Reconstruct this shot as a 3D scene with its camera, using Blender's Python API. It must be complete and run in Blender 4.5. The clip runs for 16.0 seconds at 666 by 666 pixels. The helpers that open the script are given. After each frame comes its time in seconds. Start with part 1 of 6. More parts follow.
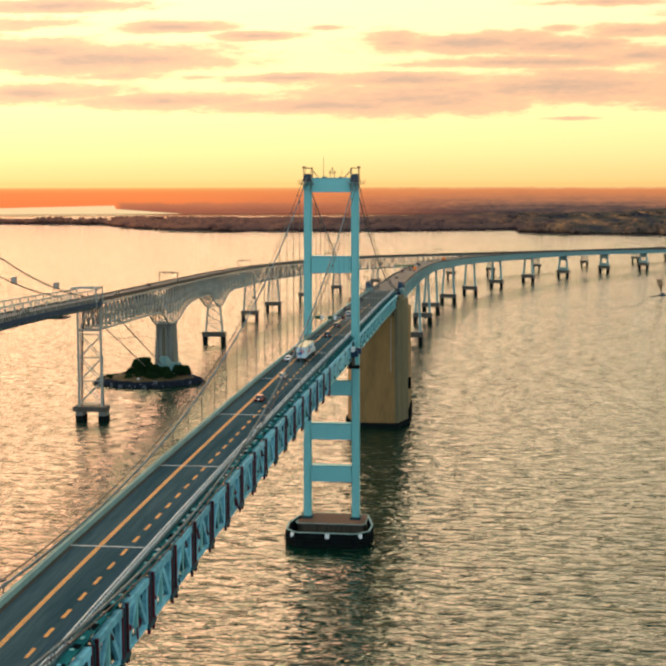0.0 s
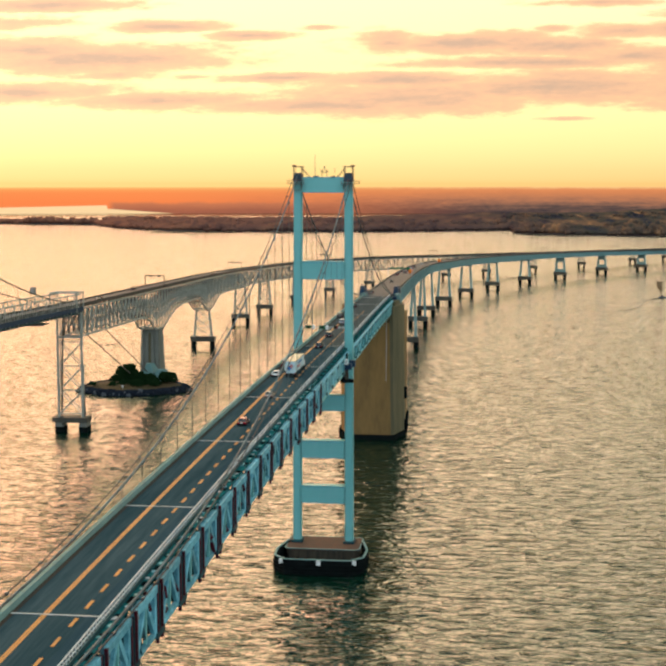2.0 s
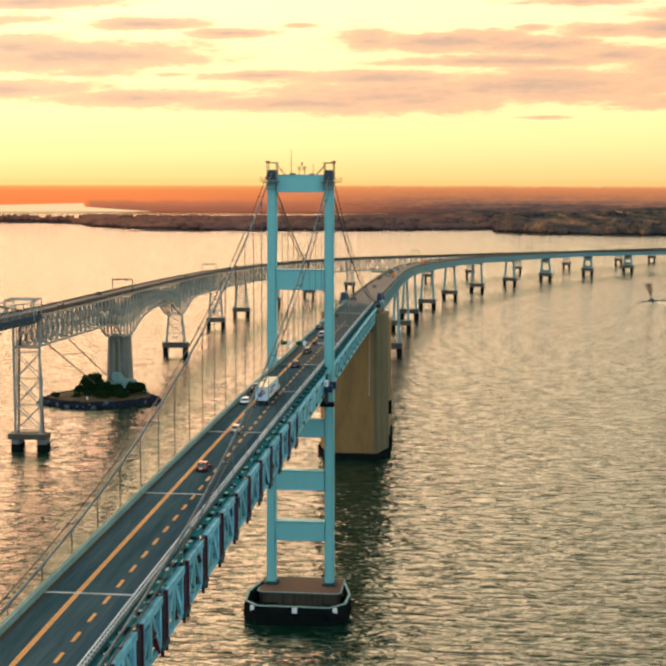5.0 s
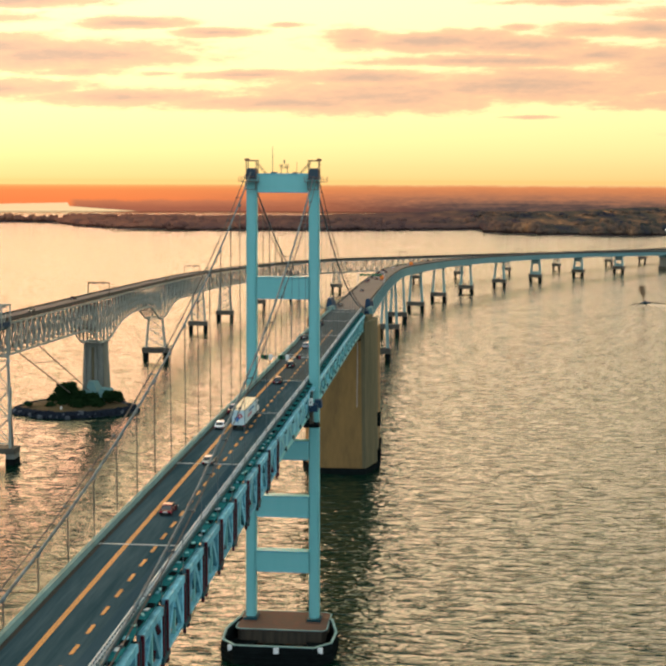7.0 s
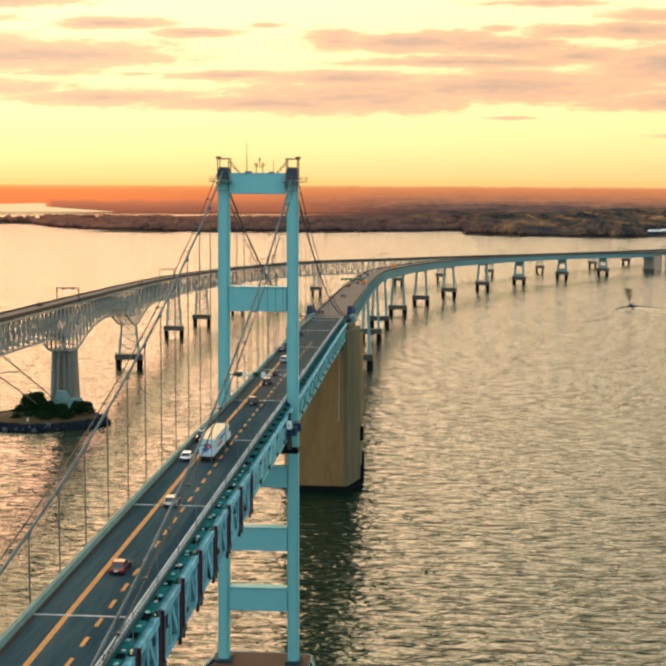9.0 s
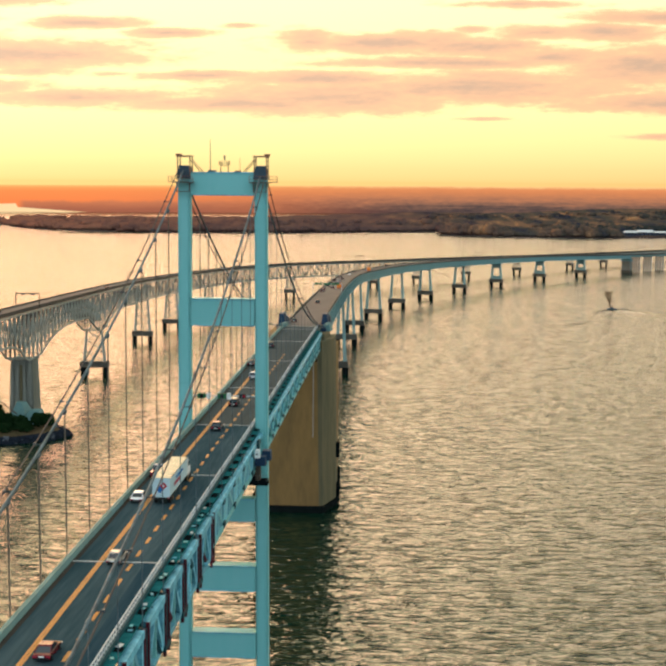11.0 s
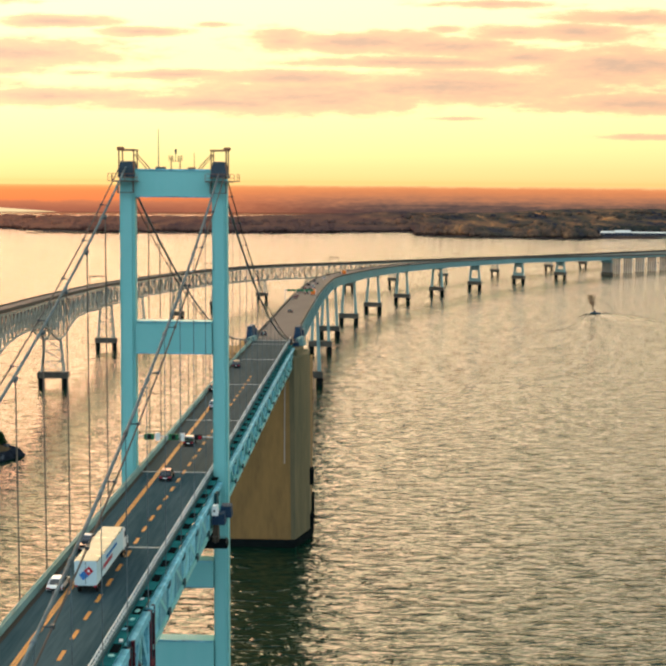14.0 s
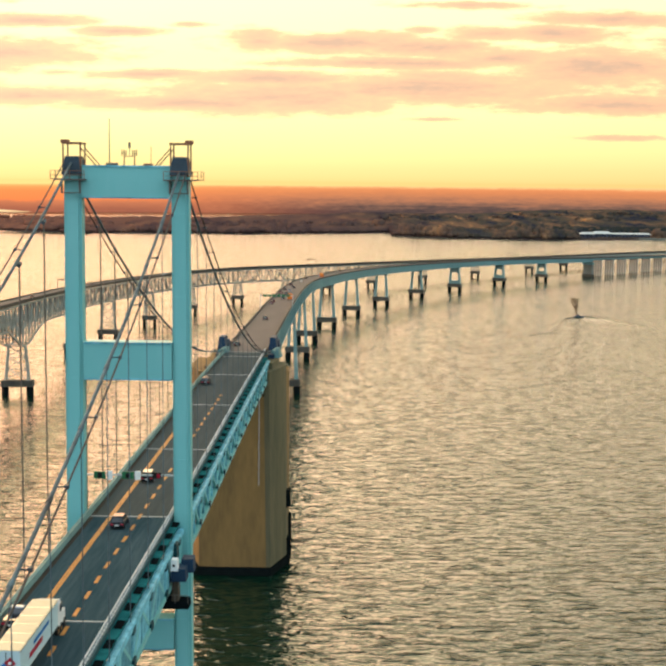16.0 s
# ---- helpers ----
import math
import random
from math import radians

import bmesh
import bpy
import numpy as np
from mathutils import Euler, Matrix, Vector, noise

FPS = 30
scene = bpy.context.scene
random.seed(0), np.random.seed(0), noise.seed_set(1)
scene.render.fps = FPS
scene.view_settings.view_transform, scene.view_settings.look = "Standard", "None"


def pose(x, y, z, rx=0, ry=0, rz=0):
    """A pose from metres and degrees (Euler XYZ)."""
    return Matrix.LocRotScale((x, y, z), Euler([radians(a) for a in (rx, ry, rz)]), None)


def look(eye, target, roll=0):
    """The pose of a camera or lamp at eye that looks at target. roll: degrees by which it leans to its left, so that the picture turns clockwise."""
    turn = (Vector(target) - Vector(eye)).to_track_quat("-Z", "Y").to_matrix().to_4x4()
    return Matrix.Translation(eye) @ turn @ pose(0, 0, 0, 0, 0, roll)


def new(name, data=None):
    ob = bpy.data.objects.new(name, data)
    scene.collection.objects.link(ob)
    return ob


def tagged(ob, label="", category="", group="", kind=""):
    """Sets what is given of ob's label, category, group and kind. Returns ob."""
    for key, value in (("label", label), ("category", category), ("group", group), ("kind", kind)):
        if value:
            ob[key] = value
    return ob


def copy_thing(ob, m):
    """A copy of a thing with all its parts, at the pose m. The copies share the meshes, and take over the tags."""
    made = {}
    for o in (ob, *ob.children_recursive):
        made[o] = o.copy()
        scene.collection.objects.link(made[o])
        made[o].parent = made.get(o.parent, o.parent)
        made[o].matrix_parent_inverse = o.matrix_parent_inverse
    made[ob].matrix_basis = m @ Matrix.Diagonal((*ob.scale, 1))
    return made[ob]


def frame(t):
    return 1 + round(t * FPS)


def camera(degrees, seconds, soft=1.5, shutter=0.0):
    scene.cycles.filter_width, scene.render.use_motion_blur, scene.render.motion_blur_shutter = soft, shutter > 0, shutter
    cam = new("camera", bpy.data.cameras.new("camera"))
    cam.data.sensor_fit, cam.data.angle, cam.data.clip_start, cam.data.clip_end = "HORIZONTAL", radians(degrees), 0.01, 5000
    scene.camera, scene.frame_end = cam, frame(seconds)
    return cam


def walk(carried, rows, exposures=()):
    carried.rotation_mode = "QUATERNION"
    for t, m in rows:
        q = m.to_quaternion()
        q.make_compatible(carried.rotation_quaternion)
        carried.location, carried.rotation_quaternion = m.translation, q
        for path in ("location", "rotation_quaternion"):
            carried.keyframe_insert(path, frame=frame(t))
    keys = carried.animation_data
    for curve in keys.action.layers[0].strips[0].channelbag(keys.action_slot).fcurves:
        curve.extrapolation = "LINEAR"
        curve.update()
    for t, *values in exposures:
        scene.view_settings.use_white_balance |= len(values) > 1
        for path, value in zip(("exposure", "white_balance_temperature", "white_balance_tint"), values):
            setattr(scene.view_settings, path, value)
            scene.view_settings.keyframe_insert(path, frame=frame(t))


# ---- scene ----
# ---- camera: seconds, eye, target, roll ----
cam = camera(28.2, 16.0, soft=2.9)
PATH = [
    (0.0, (52.88, -415.25, 111.84), (3.29, -20.90, 66.86), -0.04),
    (0.5, (52.09, -407.94, 111.82), (2.59, -13.56, 66.90), -0.05),
    (1.0, (51.28, -400.64, 111.81), (2.01, -6.24, 66.87), -0.04),
    (1.5, (50.46, -393.39, 111.81), (1.84, 1.09, 66.83), 0.01),
    (2.0, (49.64, -386.19, 111.81), (2.04, 8.41, 66.79), 0.04),
    (2.5, (48.83, -378.99, 111.82), (2.21, 15.72, 66.78), 0.06),
    (3.0, (47.99, -371.80, 111.82), (2.37, 23.01, 66.66), 0.08),
    (3.5, (47.14, -364.61, 111.83), (2.50, 30.30, 66.56), 0.10),
    (4.0, (46.32, -357.40, 111.84), (2.74, 37.62, 66.47), 0.13),
    (6.5, (42.68, -321.11, 111.87), (4.15, 74.40, 66.16), 0.25),
    (7.0, (42.00, -313.85, 111.87), (4.54, 81.76, 66.17), 0.26),
    (7.5, (41.32, -306.66, 111.85), (5.05, 89.06, 66.13), 0.27),
    (8.0, (40.57, -299.49, 111.81), (5.89, 96.37, 66.15), 0.28),
    (8.5, (39.85, -292.30, 111.79), (6.81, 103.72, 66.22), 0.29),
    (11.0, (36.99, -256.11, 111.73), (13.33, 140.61, 66.43), 0.37),
    (11.5, (36.56, -248.91, 111.73), (15.26, 147.94, 66.37), 0.39),
    (12.0, (36.07, -241.75, 111.73), (15.72, 155.14, 66.31), 0.41),
    (12.5, (35.65, -234.60, 111.75), (16.00, 162.33, 66.35), 0.42),
    (13.0, (35.25, -227.43, 111.75), (16.58, 169.55, 66.38), 0.44),
    (13.5, (34.87, -220.22, 111.73), (17.91, 176.84, 66.33), 0.44),
    (14.0, (34.46, -212.91, 111.70), (18.69, 184.19, 66.28), 0.45),
    (14.5, (34.06, -205.54, 111.67), (19.40, 191.62, 66.40), 0.45),
    (15.0, (33.63, -198.12, 111.62), (20.52, 199.09, 66.36), 0.48),
    (15.5, (33.25, -190.69, 111.56), (22.28, 206.60, 66.36), 0.51),
    (16.0, (32.92, -183.28, 111.48), (24.09, 214.06, 66.23), 0.55),
]
walk(cam, [(t, look(eye, target, roll)) for t, eye, target, roll in PATH],
     exposures=[(0.0, 0.0), (8.0, 0.02), (12.0, 0.10), (16.0, 0.21)])
# ---- light and water settings ----
SKY_GLOW, SKY_LEFT, SKY_RIGHT, SUN = 1.0, 1.35, 0.88, 0.6
WATER_ROUGH = 0.12
# ripple layers: scale across, scale along, turn, detail, height, peakedness
WAVES = [(0.165, 0.36, 6, 2, 0.30, 1.6), (0.12, 0.40, -3, 1, 0.66, 5.0), (0.42, 0.90, -8, 1, 0.05, 1.4), (0.03, 0.07, 12, 1, 0.30, 1.3), (0.010, 0.024, 15, 2, 0.45, 1.0)]
CALM = (50.0, 1400.0, 1.05, 0.7)

# ---- world: a hazy evening sky with streaks of cloud, warm ahead and cool behind ----
world = bpy.data.worlds.new("evening_sky")
scene.world = world
world.use_nodes = True
wt = world.node_tree
wt.nodes.clear()


def wn(kind, **props):
    n = wt.nodes.new(kind)
    for k, v in props.items():
        if k == "op":
            n.operation = v
        elif k == "inputs":
            for i, x in v.items():
                n.inputs[i].default_value = x
    return n


def wl(a, b):
    wt.links.new(a, b)


def wmath(op, a, b=None, clamp=False):
    n = wn("ShaderNodeMath", op=op)
    n.use_clamp = clamp
    for i, x in enumerate((a, b)):
        if x is None:
            continue
        if isinstance(x, (int, float)):
            n.inputs[i].default_value = x
        else:
            wl(x, n.inputs[i])
    return n.outputs[0]


def ramp(nodes, stops, interpolation="LINEAR"):
    n = nodes.new("ShaderNodeValToRGB")
    n.color_ramp.interpolation = interpolation
    els = n.color_ramp.elements
    while len(els) < len(stops):
        els.new(0.5)
    for el, (p, c) in zip(els, stops):
        el.position = p
        el.color = (*c, 1) if len(c) == 3 else c
    return n


coord = wn("ShaderNodeTexCoord")
sep = wn("ShaderNodeSeparateXYZ")
wl(coord.outputs["Generated"], sep.inputs[0])
dx, dy, dz = sep.outputs
up = wmath("MAXIMUM", dz, 0.0)
upr = wmath("POWER", up, 0.5)
# sine of the elevation to the power one half: 0.0, 0.1 (0.6 deg), 0.2 (2.3 deg), 0.3 (5.2 deg), 0.4 (9.2 deg), 0.6 (21 deg), 1
# stops past 0.37 are unseen sky, raised to brighten the water
west = ramp(wt.nodes, [(0.0, (1.0, 0.60, 0.21)), (0.10, (1.0, 0.73, 0.29)), (0.17, (1.05, 0.89, 0.38)), (0.23, (1.08, 1.0, 0.46)), (0.30, (1.10, 1.02, 0.50)), (0.368, (1.15, 1.06, 0.60)), (0.42, (2.9, 2.02, 1.44)),
                       (0.48, (4.6, 3.16, 2.27)), (0.58, (3.55, 3.2, 2.05)), (0.68, (2.5, 2.3, 1.5)), (0.82, (0.95, 0.98, 0.82)), (1.0, (0.72, 0.86, 0.95))])
east = ramp(wt.nodes, [(0.0, (1.05, 1.12, 1.2)), (0.3, (1.05, 1.25, 1.42)), (0.7, (1.0, 1.25, 1.45)), (0.88, (0.9, 1.08, 1.2)), (1.0, (0.72, 0.86, 0.95))])
wl(upr, west.inputs[0])
wl(upr, east.inputs[0])
facing = wn("ShaderNodeMapRange")
facing.interpolation_type = "SMOOTHSTEP"
facing.inputs[1].default_value, facing.inputs[2].default_value = -0.45, 0.75
wl(dy, facing.inputs[0])
# the sun has gone down left of the bridge: that side of the western sky is brighter
side = wn("ShaderNodeMapRange")
side.inputs[1].default_value, side.inputs[2].default_value = -0.7, 0.5
side.inputs[3].default_value, side.inputs[4].default_value = SKY_LEFT, SKY_RIGHT
wl(dx, side.inputs[0])
# clouds are placed by the tangents of their heading and height
tan_a = wmath("DIVIDE", dx, wmath("MAXIMUM", dy, 0.05))
tan_e = wmath("DIVIDE", dz, wmath("MAXIMUM", dy, 0.05))
comb = wn("ShaderNodeCombineXYZ")
wl(tan_a, comb.inputs[0])
wl(tan_e, comb.inputs[1])


def wnoise(sx, sy, detail, rough):
    mp = wn("ShaderNodeMapping")
    mp.inputs["Scale"].default_value = (sx, sy, 1)
    wl(comb.outputs[0], mp.inputs[0])
    n = wn("ShaderNodeTexNoise")
    n.inputs["Scale"].default_value, n.inputs["Detail"].default_value, n.inputs["Roughness"].default_value = 1.0, detail, rough
    wl(mp.outputs[0], n.inputs["Vector"])
    return n.outputs[0]


n_big, n_fine = wnoise(16, 70, 6, 0.62), wnoise(60, 260, 5, 0.65)
# long banks of cloud and the thin wisps between them: heading, height, half width, half depth
CLOUD_BANKS = [(-0.3328, 0.1344, 0.0665, 0.0048), (-0.2435, 0.1172, 0.0425, 0.0041), (-0.1848, 0.11, 0.0339, 0.0034), (-0.3002, 0.0939, 0.0957, 0.0115), (-0.3538, 0.1009, 0.0571, 0.0096), (-0.3615, 0.0694, 0.0741, 0.0071),
          (-0.2442, 0.062, 0.0851, 0.0061), (-0.1333, 0.058, 0.1048, 0.0063), (-0.1559, 0.0786, 0.0482, 0.0035), (-0.0727, 0.0762, 0.0814, 0.0056), (-0.0632, 0.063, 0.103, 0.0125), (0.0458, 0.0698, 0.1091, 0.0117),
          (-0.0792, 0.1036, 0.0221, 0.008), (-0.0165, 0.1027, 0.0801, 0.0068), (0.0453, 0.0995, 0.0578, 0.0067), (0.0332, 0.088, 0.1002, 0.0043), (0.0972, 0.0921, 0.0481, 0.0067), (0.0967, 0.1097, 0.0391, 0.0054),
          (0.1387, 0.1103, 0.0445, 0.006), (0.1761, 0.0579, 0.0679, 0.0073), (0.1752, 0.0851, 0.0677, 0.0138), (0.1829, 0.1209, 0.0527, 0.0054), (-0.4705, 0.0992, 0.0827, 0.0227), (-0.4692, 0.1316, 0.0687, 0.0097),
          (0.2893, 0.0838, 0.0855, 0.0237)]
CLOUD_WISPS = [(-0.3634, 0.1219, 0.0437, 0.0051), (-0.2838, 0.0815, 0.0365, 0.0038), (-0.2308, 0.0794, 0.0164, 0.0022), (0.045, 0.1123, 0.0122, 0.0024), (0.0781, 0.1305, 0.0451, 0.0027), (-0.1317, 0.1155, 0.016, 0.0019),
          (0.0493, 0.047, 0.0169, 0.0015), (0.1888, 0.0345, 0.0385, 0.0021)]
cover = None
for ca, ce, hw, hh, dens in [c + (1.05,) for c in CLOUD_BANKS] + [c + (0.7,) for c in CLOUD_WISPS]:
    u = wmath("DIVIDE", wmath("SUBTRACT", tan_a, ca), hw)
    v = wmath("DIVIDE", wmath("SUBTRACT", tan_e, ce), hh)
    r2 = wmath("ADD", wmath("MULTIPLY", u, u), wmath("MULTIPLY", v, v))
    m = wmath("MULTIPLY", wmath("SUBTRACT", 1.28, wmath("POWER", r2, 0.5)), dens)
    cover = m if cover is None else wmath("MAXIMUM", cover, m)
shape = wmath("ADD", cover, wmath("ADD", wmath("MULTIPLY", wmath("SUBTRACT", n_big, 0.5), 1.9), wmath("MULTIPLY", wmath("SUBTRACT", n_fine, 0.5), 1.0)))
soft_edge = wn("ShaderNodeMapRange")
soft_edge.interpolation_type = "SMOOTHSTEP"
soft_edge.inputs[1].default_value, soft_edge.inputs[2].default_value = -0.22, 0.42
soft_edge.inputs[4].default_value = 0.95
wl(shape, soft_edge.inputs[0])
# thicker cloud is darker and mauver
cloud_tone = ramp(wt.nodes, [(0.0, (1.0, 0.70, 0.36)), (0.3, (0.98, 0.58, 0.33)), (0.6, (0.90, 0.51, 0.32)), (0.95, (0.66, 0.42, 0.30))])
wl(wmath("MULTIPLY", wmath("ADD", shape, 0.0), 0.75, True), cloud_tone.inputs[0])
mix_c = wn("ShaderNodeMix")
mix_c.data_type = "RGBA"
wl(soft_edge.outputs[0], mix_c.inputs[0])
wl(west.outputs[0], mix_c.inputs[6])
wl(cloud_tone.outputs[0], mix_c.inputs[7])
mix_w = wn("ShaderNodeMix")
mix_w.data_type = "RGBA"
mix_w.blend_type = "MULTIPLY"
mix_w.inputs[0].default_value = 1.0
wl(mix_c.outputs[2], mix_w.inputs[6])
# the unseen sky above the view is brightened to light the water, redder on the sun's side
half = wn("ShaderNodeMapRange")
half.inputs[1].default_value, half.inputs[2].default_value = -0.5, 0.5
wl(dx, half.inputs[0])
tint = ramp(wt.nodes, [(0.0, (2.7, 1.6, 1.25)), (0.32, (2.02, 1.43, 1.19)), (0.42, (1.54, 1.2, 1.05)), (0.5, (1.30, 1.17, 1.02)), (0.62, (0.91, 0.885, 0.83)), (0.75, (0.62, 0.635, 0.625)), (1.0, (0.52, 0.565, 0.575))])
wl(half.outputs[0], tint.inputs[0])
# higher up this added brightness pales towards tan
pale = ramp(wt.nodes, [(0.0, (2.0, 1.65, 1.30)), (0.32, (1.62, 1.45, 1.20)), (0.42, (1.40, 1.30, 1.10)), (0.5, (1.22, 1.15, 1.01)), (0.62, (0.92, 0.88, 0.82)), (0.75, (0.645, 0.635, 0.625)), (1.0, (0.52, 0.565, 0.575))])
wl(half.outputs[0], pale.inputs[0])
higher = wn("ShaderNodeMapRange")
higher.interpolation_type = "SMOOTHSTEP"
higher.inputs[1].default_value, higher.inputs[2].default_value = 0.49, 0.62
wl(upr, higher.inputs[0])
unseen_glow = wn("ShaderNodeMix")
unseen_glow.data_type = "RGBA"
wl(higher.outputs[0], unseen_glow.inputs[0])
wl(tint.outputs[0], unseen_glow.inputs[6])
wl(pale.outputs[0], unseen_glow.inputs[7])
above = wn("ShaderNodeMapRange")
above.interpolation_type = "SMOOTHSTEP"
above.inputs[1].default_value, above.inputs[2].default_value = 0.36, 0.45
wl(upr, above.inputs[0])
tone = wn("ShaderNodeMix")
tone.data_type = "RGBA"
wl(above.outputs[0], tone.inputs[0])
wl(side.outputs[0], tone.inputs[6])
wl(unseen_glow.outputs[2], tone.inputs[7])
wl(tone.outputs[2], mix_w.inputs[7])
mix_a = wn("ShaderNodeMix")
mix_a.data_type = "RGBA"
wl(facing.outputs[0], mix_a.inputs[0])
wl(east.outputs[0], mix_a.inputs[6])
wl(mix_w.outputs[2], mix_a.inputs[7])
glow = wn("ShaderNodeBackground")
glow.inputs[1].default_value = SKY_GLOW
wl(mix_a.outputs[2], glow.inputs[0])
sky = wn("ShaderNodeTexSky")
sky.sky_type = "NISHITA"
sky.sun_disc = False
sky.sun_elevation, sky.sun_rotation = radians(3.0), radians(-58.0)
air = wn("ShaderNodeBackground")
air.inputs[1].default_value = 0.01
wl(sky.outputs[0], air.inputs[0])
both = wn("ShaderNodeAddShader")
wl(glow.outputs[0], both.inputs[0])
wl(air.outputs[0], both.inputs[1])
out = wn("ShaderNodeOutputWorld")
wl(both.outputs[0], out.inputs[0])

sun_data = bpy.data.lights.new("low_sun", "SUN")
sun_data.energy, sun_data.angle, sun_data.color = SUN, radians(25.0), (1.0, 0.62, 0.34)
sun = new("low_sun", sun_data)
sun.matrix_world = look((-0.84, 0.53, 0.11), (0, 0, 0))
sun.location = (-400, 800, 300)

# ---- materials ----
def mat(name, base, rough=0.6, metal=0.0, second=None, scale=0.3, amount=0.5, fine=None, stretch=(1, 1, 1), bump=0.0, bump_scale=4.0, per_piece=0.0, spec=0.15, coat=0.0):
    """A painted or raw surface: two scales of variation by place, with a second colour for stains and wear, and fine relief."""
    m = bpy.data.materials.new(name)
    m.use_nodes = True
    t = m.node_tree
    b = t.nodes["Principled BSDF"]
    b.inputs["Roughness"].default_value, b.inputs["Metallic"].default_value = rough, metal
    b.inputs["Specular IOR Level"].default_value = spec
    b.inputs["Coat Weight"].default_value = coat
    second = second or tuple(c * 0.6 for c in base)
    geo = t.nodes.new("ShaderNodeNewGeometry")
    mp = t.nodes.new("ShaderNodeMapping")
    mp.inputs["Scale"].default_value = stretch
    t.links.new(geo.outputs["Position"], mp.inputs[0])

    def noise(s, d):
        n = t.nodes.new("ShaderNodeTexNoise")
        n.inputs["Scale"].default_value, n.inputs["Detail"].default_value, n.inputs["Roughness"].default_value = s, d, 0.62
        t.links.new(mp.outputs[0], n.inputs["Vector"])
        return n.outputs[0]

    big, small = noise(scale, 4), noise(fine or scale * 9, 3)
    mid = t.nodes.new("ShaderNodeMath")
    mid.operation = "MULTIPLY_ADD"
    mid.inputs[1].default_value = 0.45
    t.links.new(small, mid.inputs[0])
    t.links.new(big, mid.inputs[2])
    r = t.nodes.new("ShaderNodeMapRange")
    r.inputs[1].default_value, r.inputs[2].default_value, r.inputs[4].default_value = 0.52, 0.98, amount
    t.links.new(mid.outputs[0], r.inputs[0])
    mix = t.nodes.new("ShaderNodeMix")
    mix.data_type = "RGBA"
    mix.inputs[6].default_value, mix.inputs[7].default_value = (*base, 1), (*second, 1)
    t.links.new(r.outputs[0], mix.inputs[0])
    colour = mix.outputs[2]
    if per_piece:
        info = t.nodes.new("ShaderNodeObjectInfo")
        rr = t.nodes.new("ShaderNodeMapRange")
        rr.inputs[3].default_value, rr.inputs[4].default_value = 1 - per_piece, 1 + per_piece
        t.links.new(info.outputs["Random"], rr.inputs[0])
        hsv = t.nodes.new("ShaderNodeHueSaturation")
        t.links.new(rr.outputs[0], hsv.inputs["Value"])
        t.links.new(colour, hsv.inputs["Color"])
        colour = hsv.outputs[0]
    t.links.new(colour, b.inputs["Base Color"])
    if bump:
        bn = t.nodes.new("ShaderNodeBump")
        bn.inputs["Strength"].default_value, bn.inputs["Distance"].default_value = bump, 0.05
        t.links.new(noise(bump_scale, 4), bn.inputs["Height"])
        t.links.new(bn.outputs[0], b.inputs["Normal"])
    return m


TEAL = mat("teal_paint", (0.14, 0.40, 0.385), 0.45, second=(0.18, 0.43, 0.42), scale=0.12, amount=0.7, stretch=(1, 1, 0.25), per_piece=0.05, bump=0.1)
TEAL_PALE = mat("pale_teal_paint", (0.19, 0.49, 0.585), 0.5, second=(0.03, 0.15, 0.19), scale=0.5, amount=0.95, per_piece=0.25, spec=0.08)
# teal darkened so that the shade on steel under the road is in the colour
TEAL_DEEP = mat("weathered_shaded_teal_paint", (0.004, 0.032, 0.040), 0.6, second=(0.014, 0.066, 0.074), scale=0.4, amount=0.6, per_piece=0.12)
NAVY = mat("dark_blue_sheeting", (0.008, 0.024, 0.052), 0.6, second=(0.02, 0.055, 0.09), scale=0.6, bump=0.3, bump_scale=1.5)
SADDLE = mat("dark_blue_grey_steel", (0.028, 0.048, 0.062), 0.5, second=(0.018, 0.026, 0.034), scale=0.8, amount=0.8)
PRIMER = mat("dark_red_primer", (0.080, 0.008, 0.016), 0.6, second=(0.005, 0.006, 0.013), scale=0.7, amount=0.8, per_piece=0.25)
GALV = mat("grey_green_steel_paint", (0.33, 0.34, 0.285), 0.55, second=(0.18, 0.20, 0.175), scale=0.25, amount=0.7, per_piece=0.08)
GALV_DARK = mat("dusty_and_shaded_brown_steel", (0.13, 0.115, 0.095), 0.6, second=(0.08, 0.07, 0.06), scale=0.4, amount=0.7)
CABLE = mat("blue_grey_cable_wrap", (0.095, 0.14, 0.155), 0.6, second=(0.035, 0.032, 0.030), scale=0.35, amount=0.9, spec=0.1)
ROPE = mat("brown_wire_rope", (0.12, 0.098, 0.072), 0.6, second=(0.07, 0.065, 0.055), scale=0.5)
HAND_ROPE = mat("dark_brown_hand_rope", (0.07, 0.058, 0.05), 0.7, second=(0.04, 0.04, 0.04), scale=0.5, spec=0.05)
# tower-top steel: the orange evening light is put into this colour
ORANGE_LIT = mat("orange_lit_frame_steel", (0.24, 0.10, 0.05), 0.6, second=(0.12, 0.07, 0.05), scale=1.2)
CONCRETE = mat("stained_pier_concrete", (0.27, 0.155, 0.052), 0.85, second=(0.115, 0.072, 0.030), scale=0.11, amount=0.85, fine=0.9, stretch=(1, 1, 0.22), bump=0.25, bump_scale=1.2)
# darker and greener than the anchorage's front face
CONCRETE_SIDE = mat("grey_green_concrete", (0.15, 0.118, 0.062), 0.85, second=(0.045, 0.055, 0.034), scale=0.12, amount=0.85, stretch=(1, 1, 0.15), bump=0.2, bump_scale=1.2)
CONCRETE_GREY = mat("grey_pier_concrete", (0.20, 0.20, 0.165), 0.85, second=(0.09, 0.10, 0.085), scale=0.2, amount=0.8, stretch=(1, 1, 0.2), bump=0.2, bump_scale=1.5)
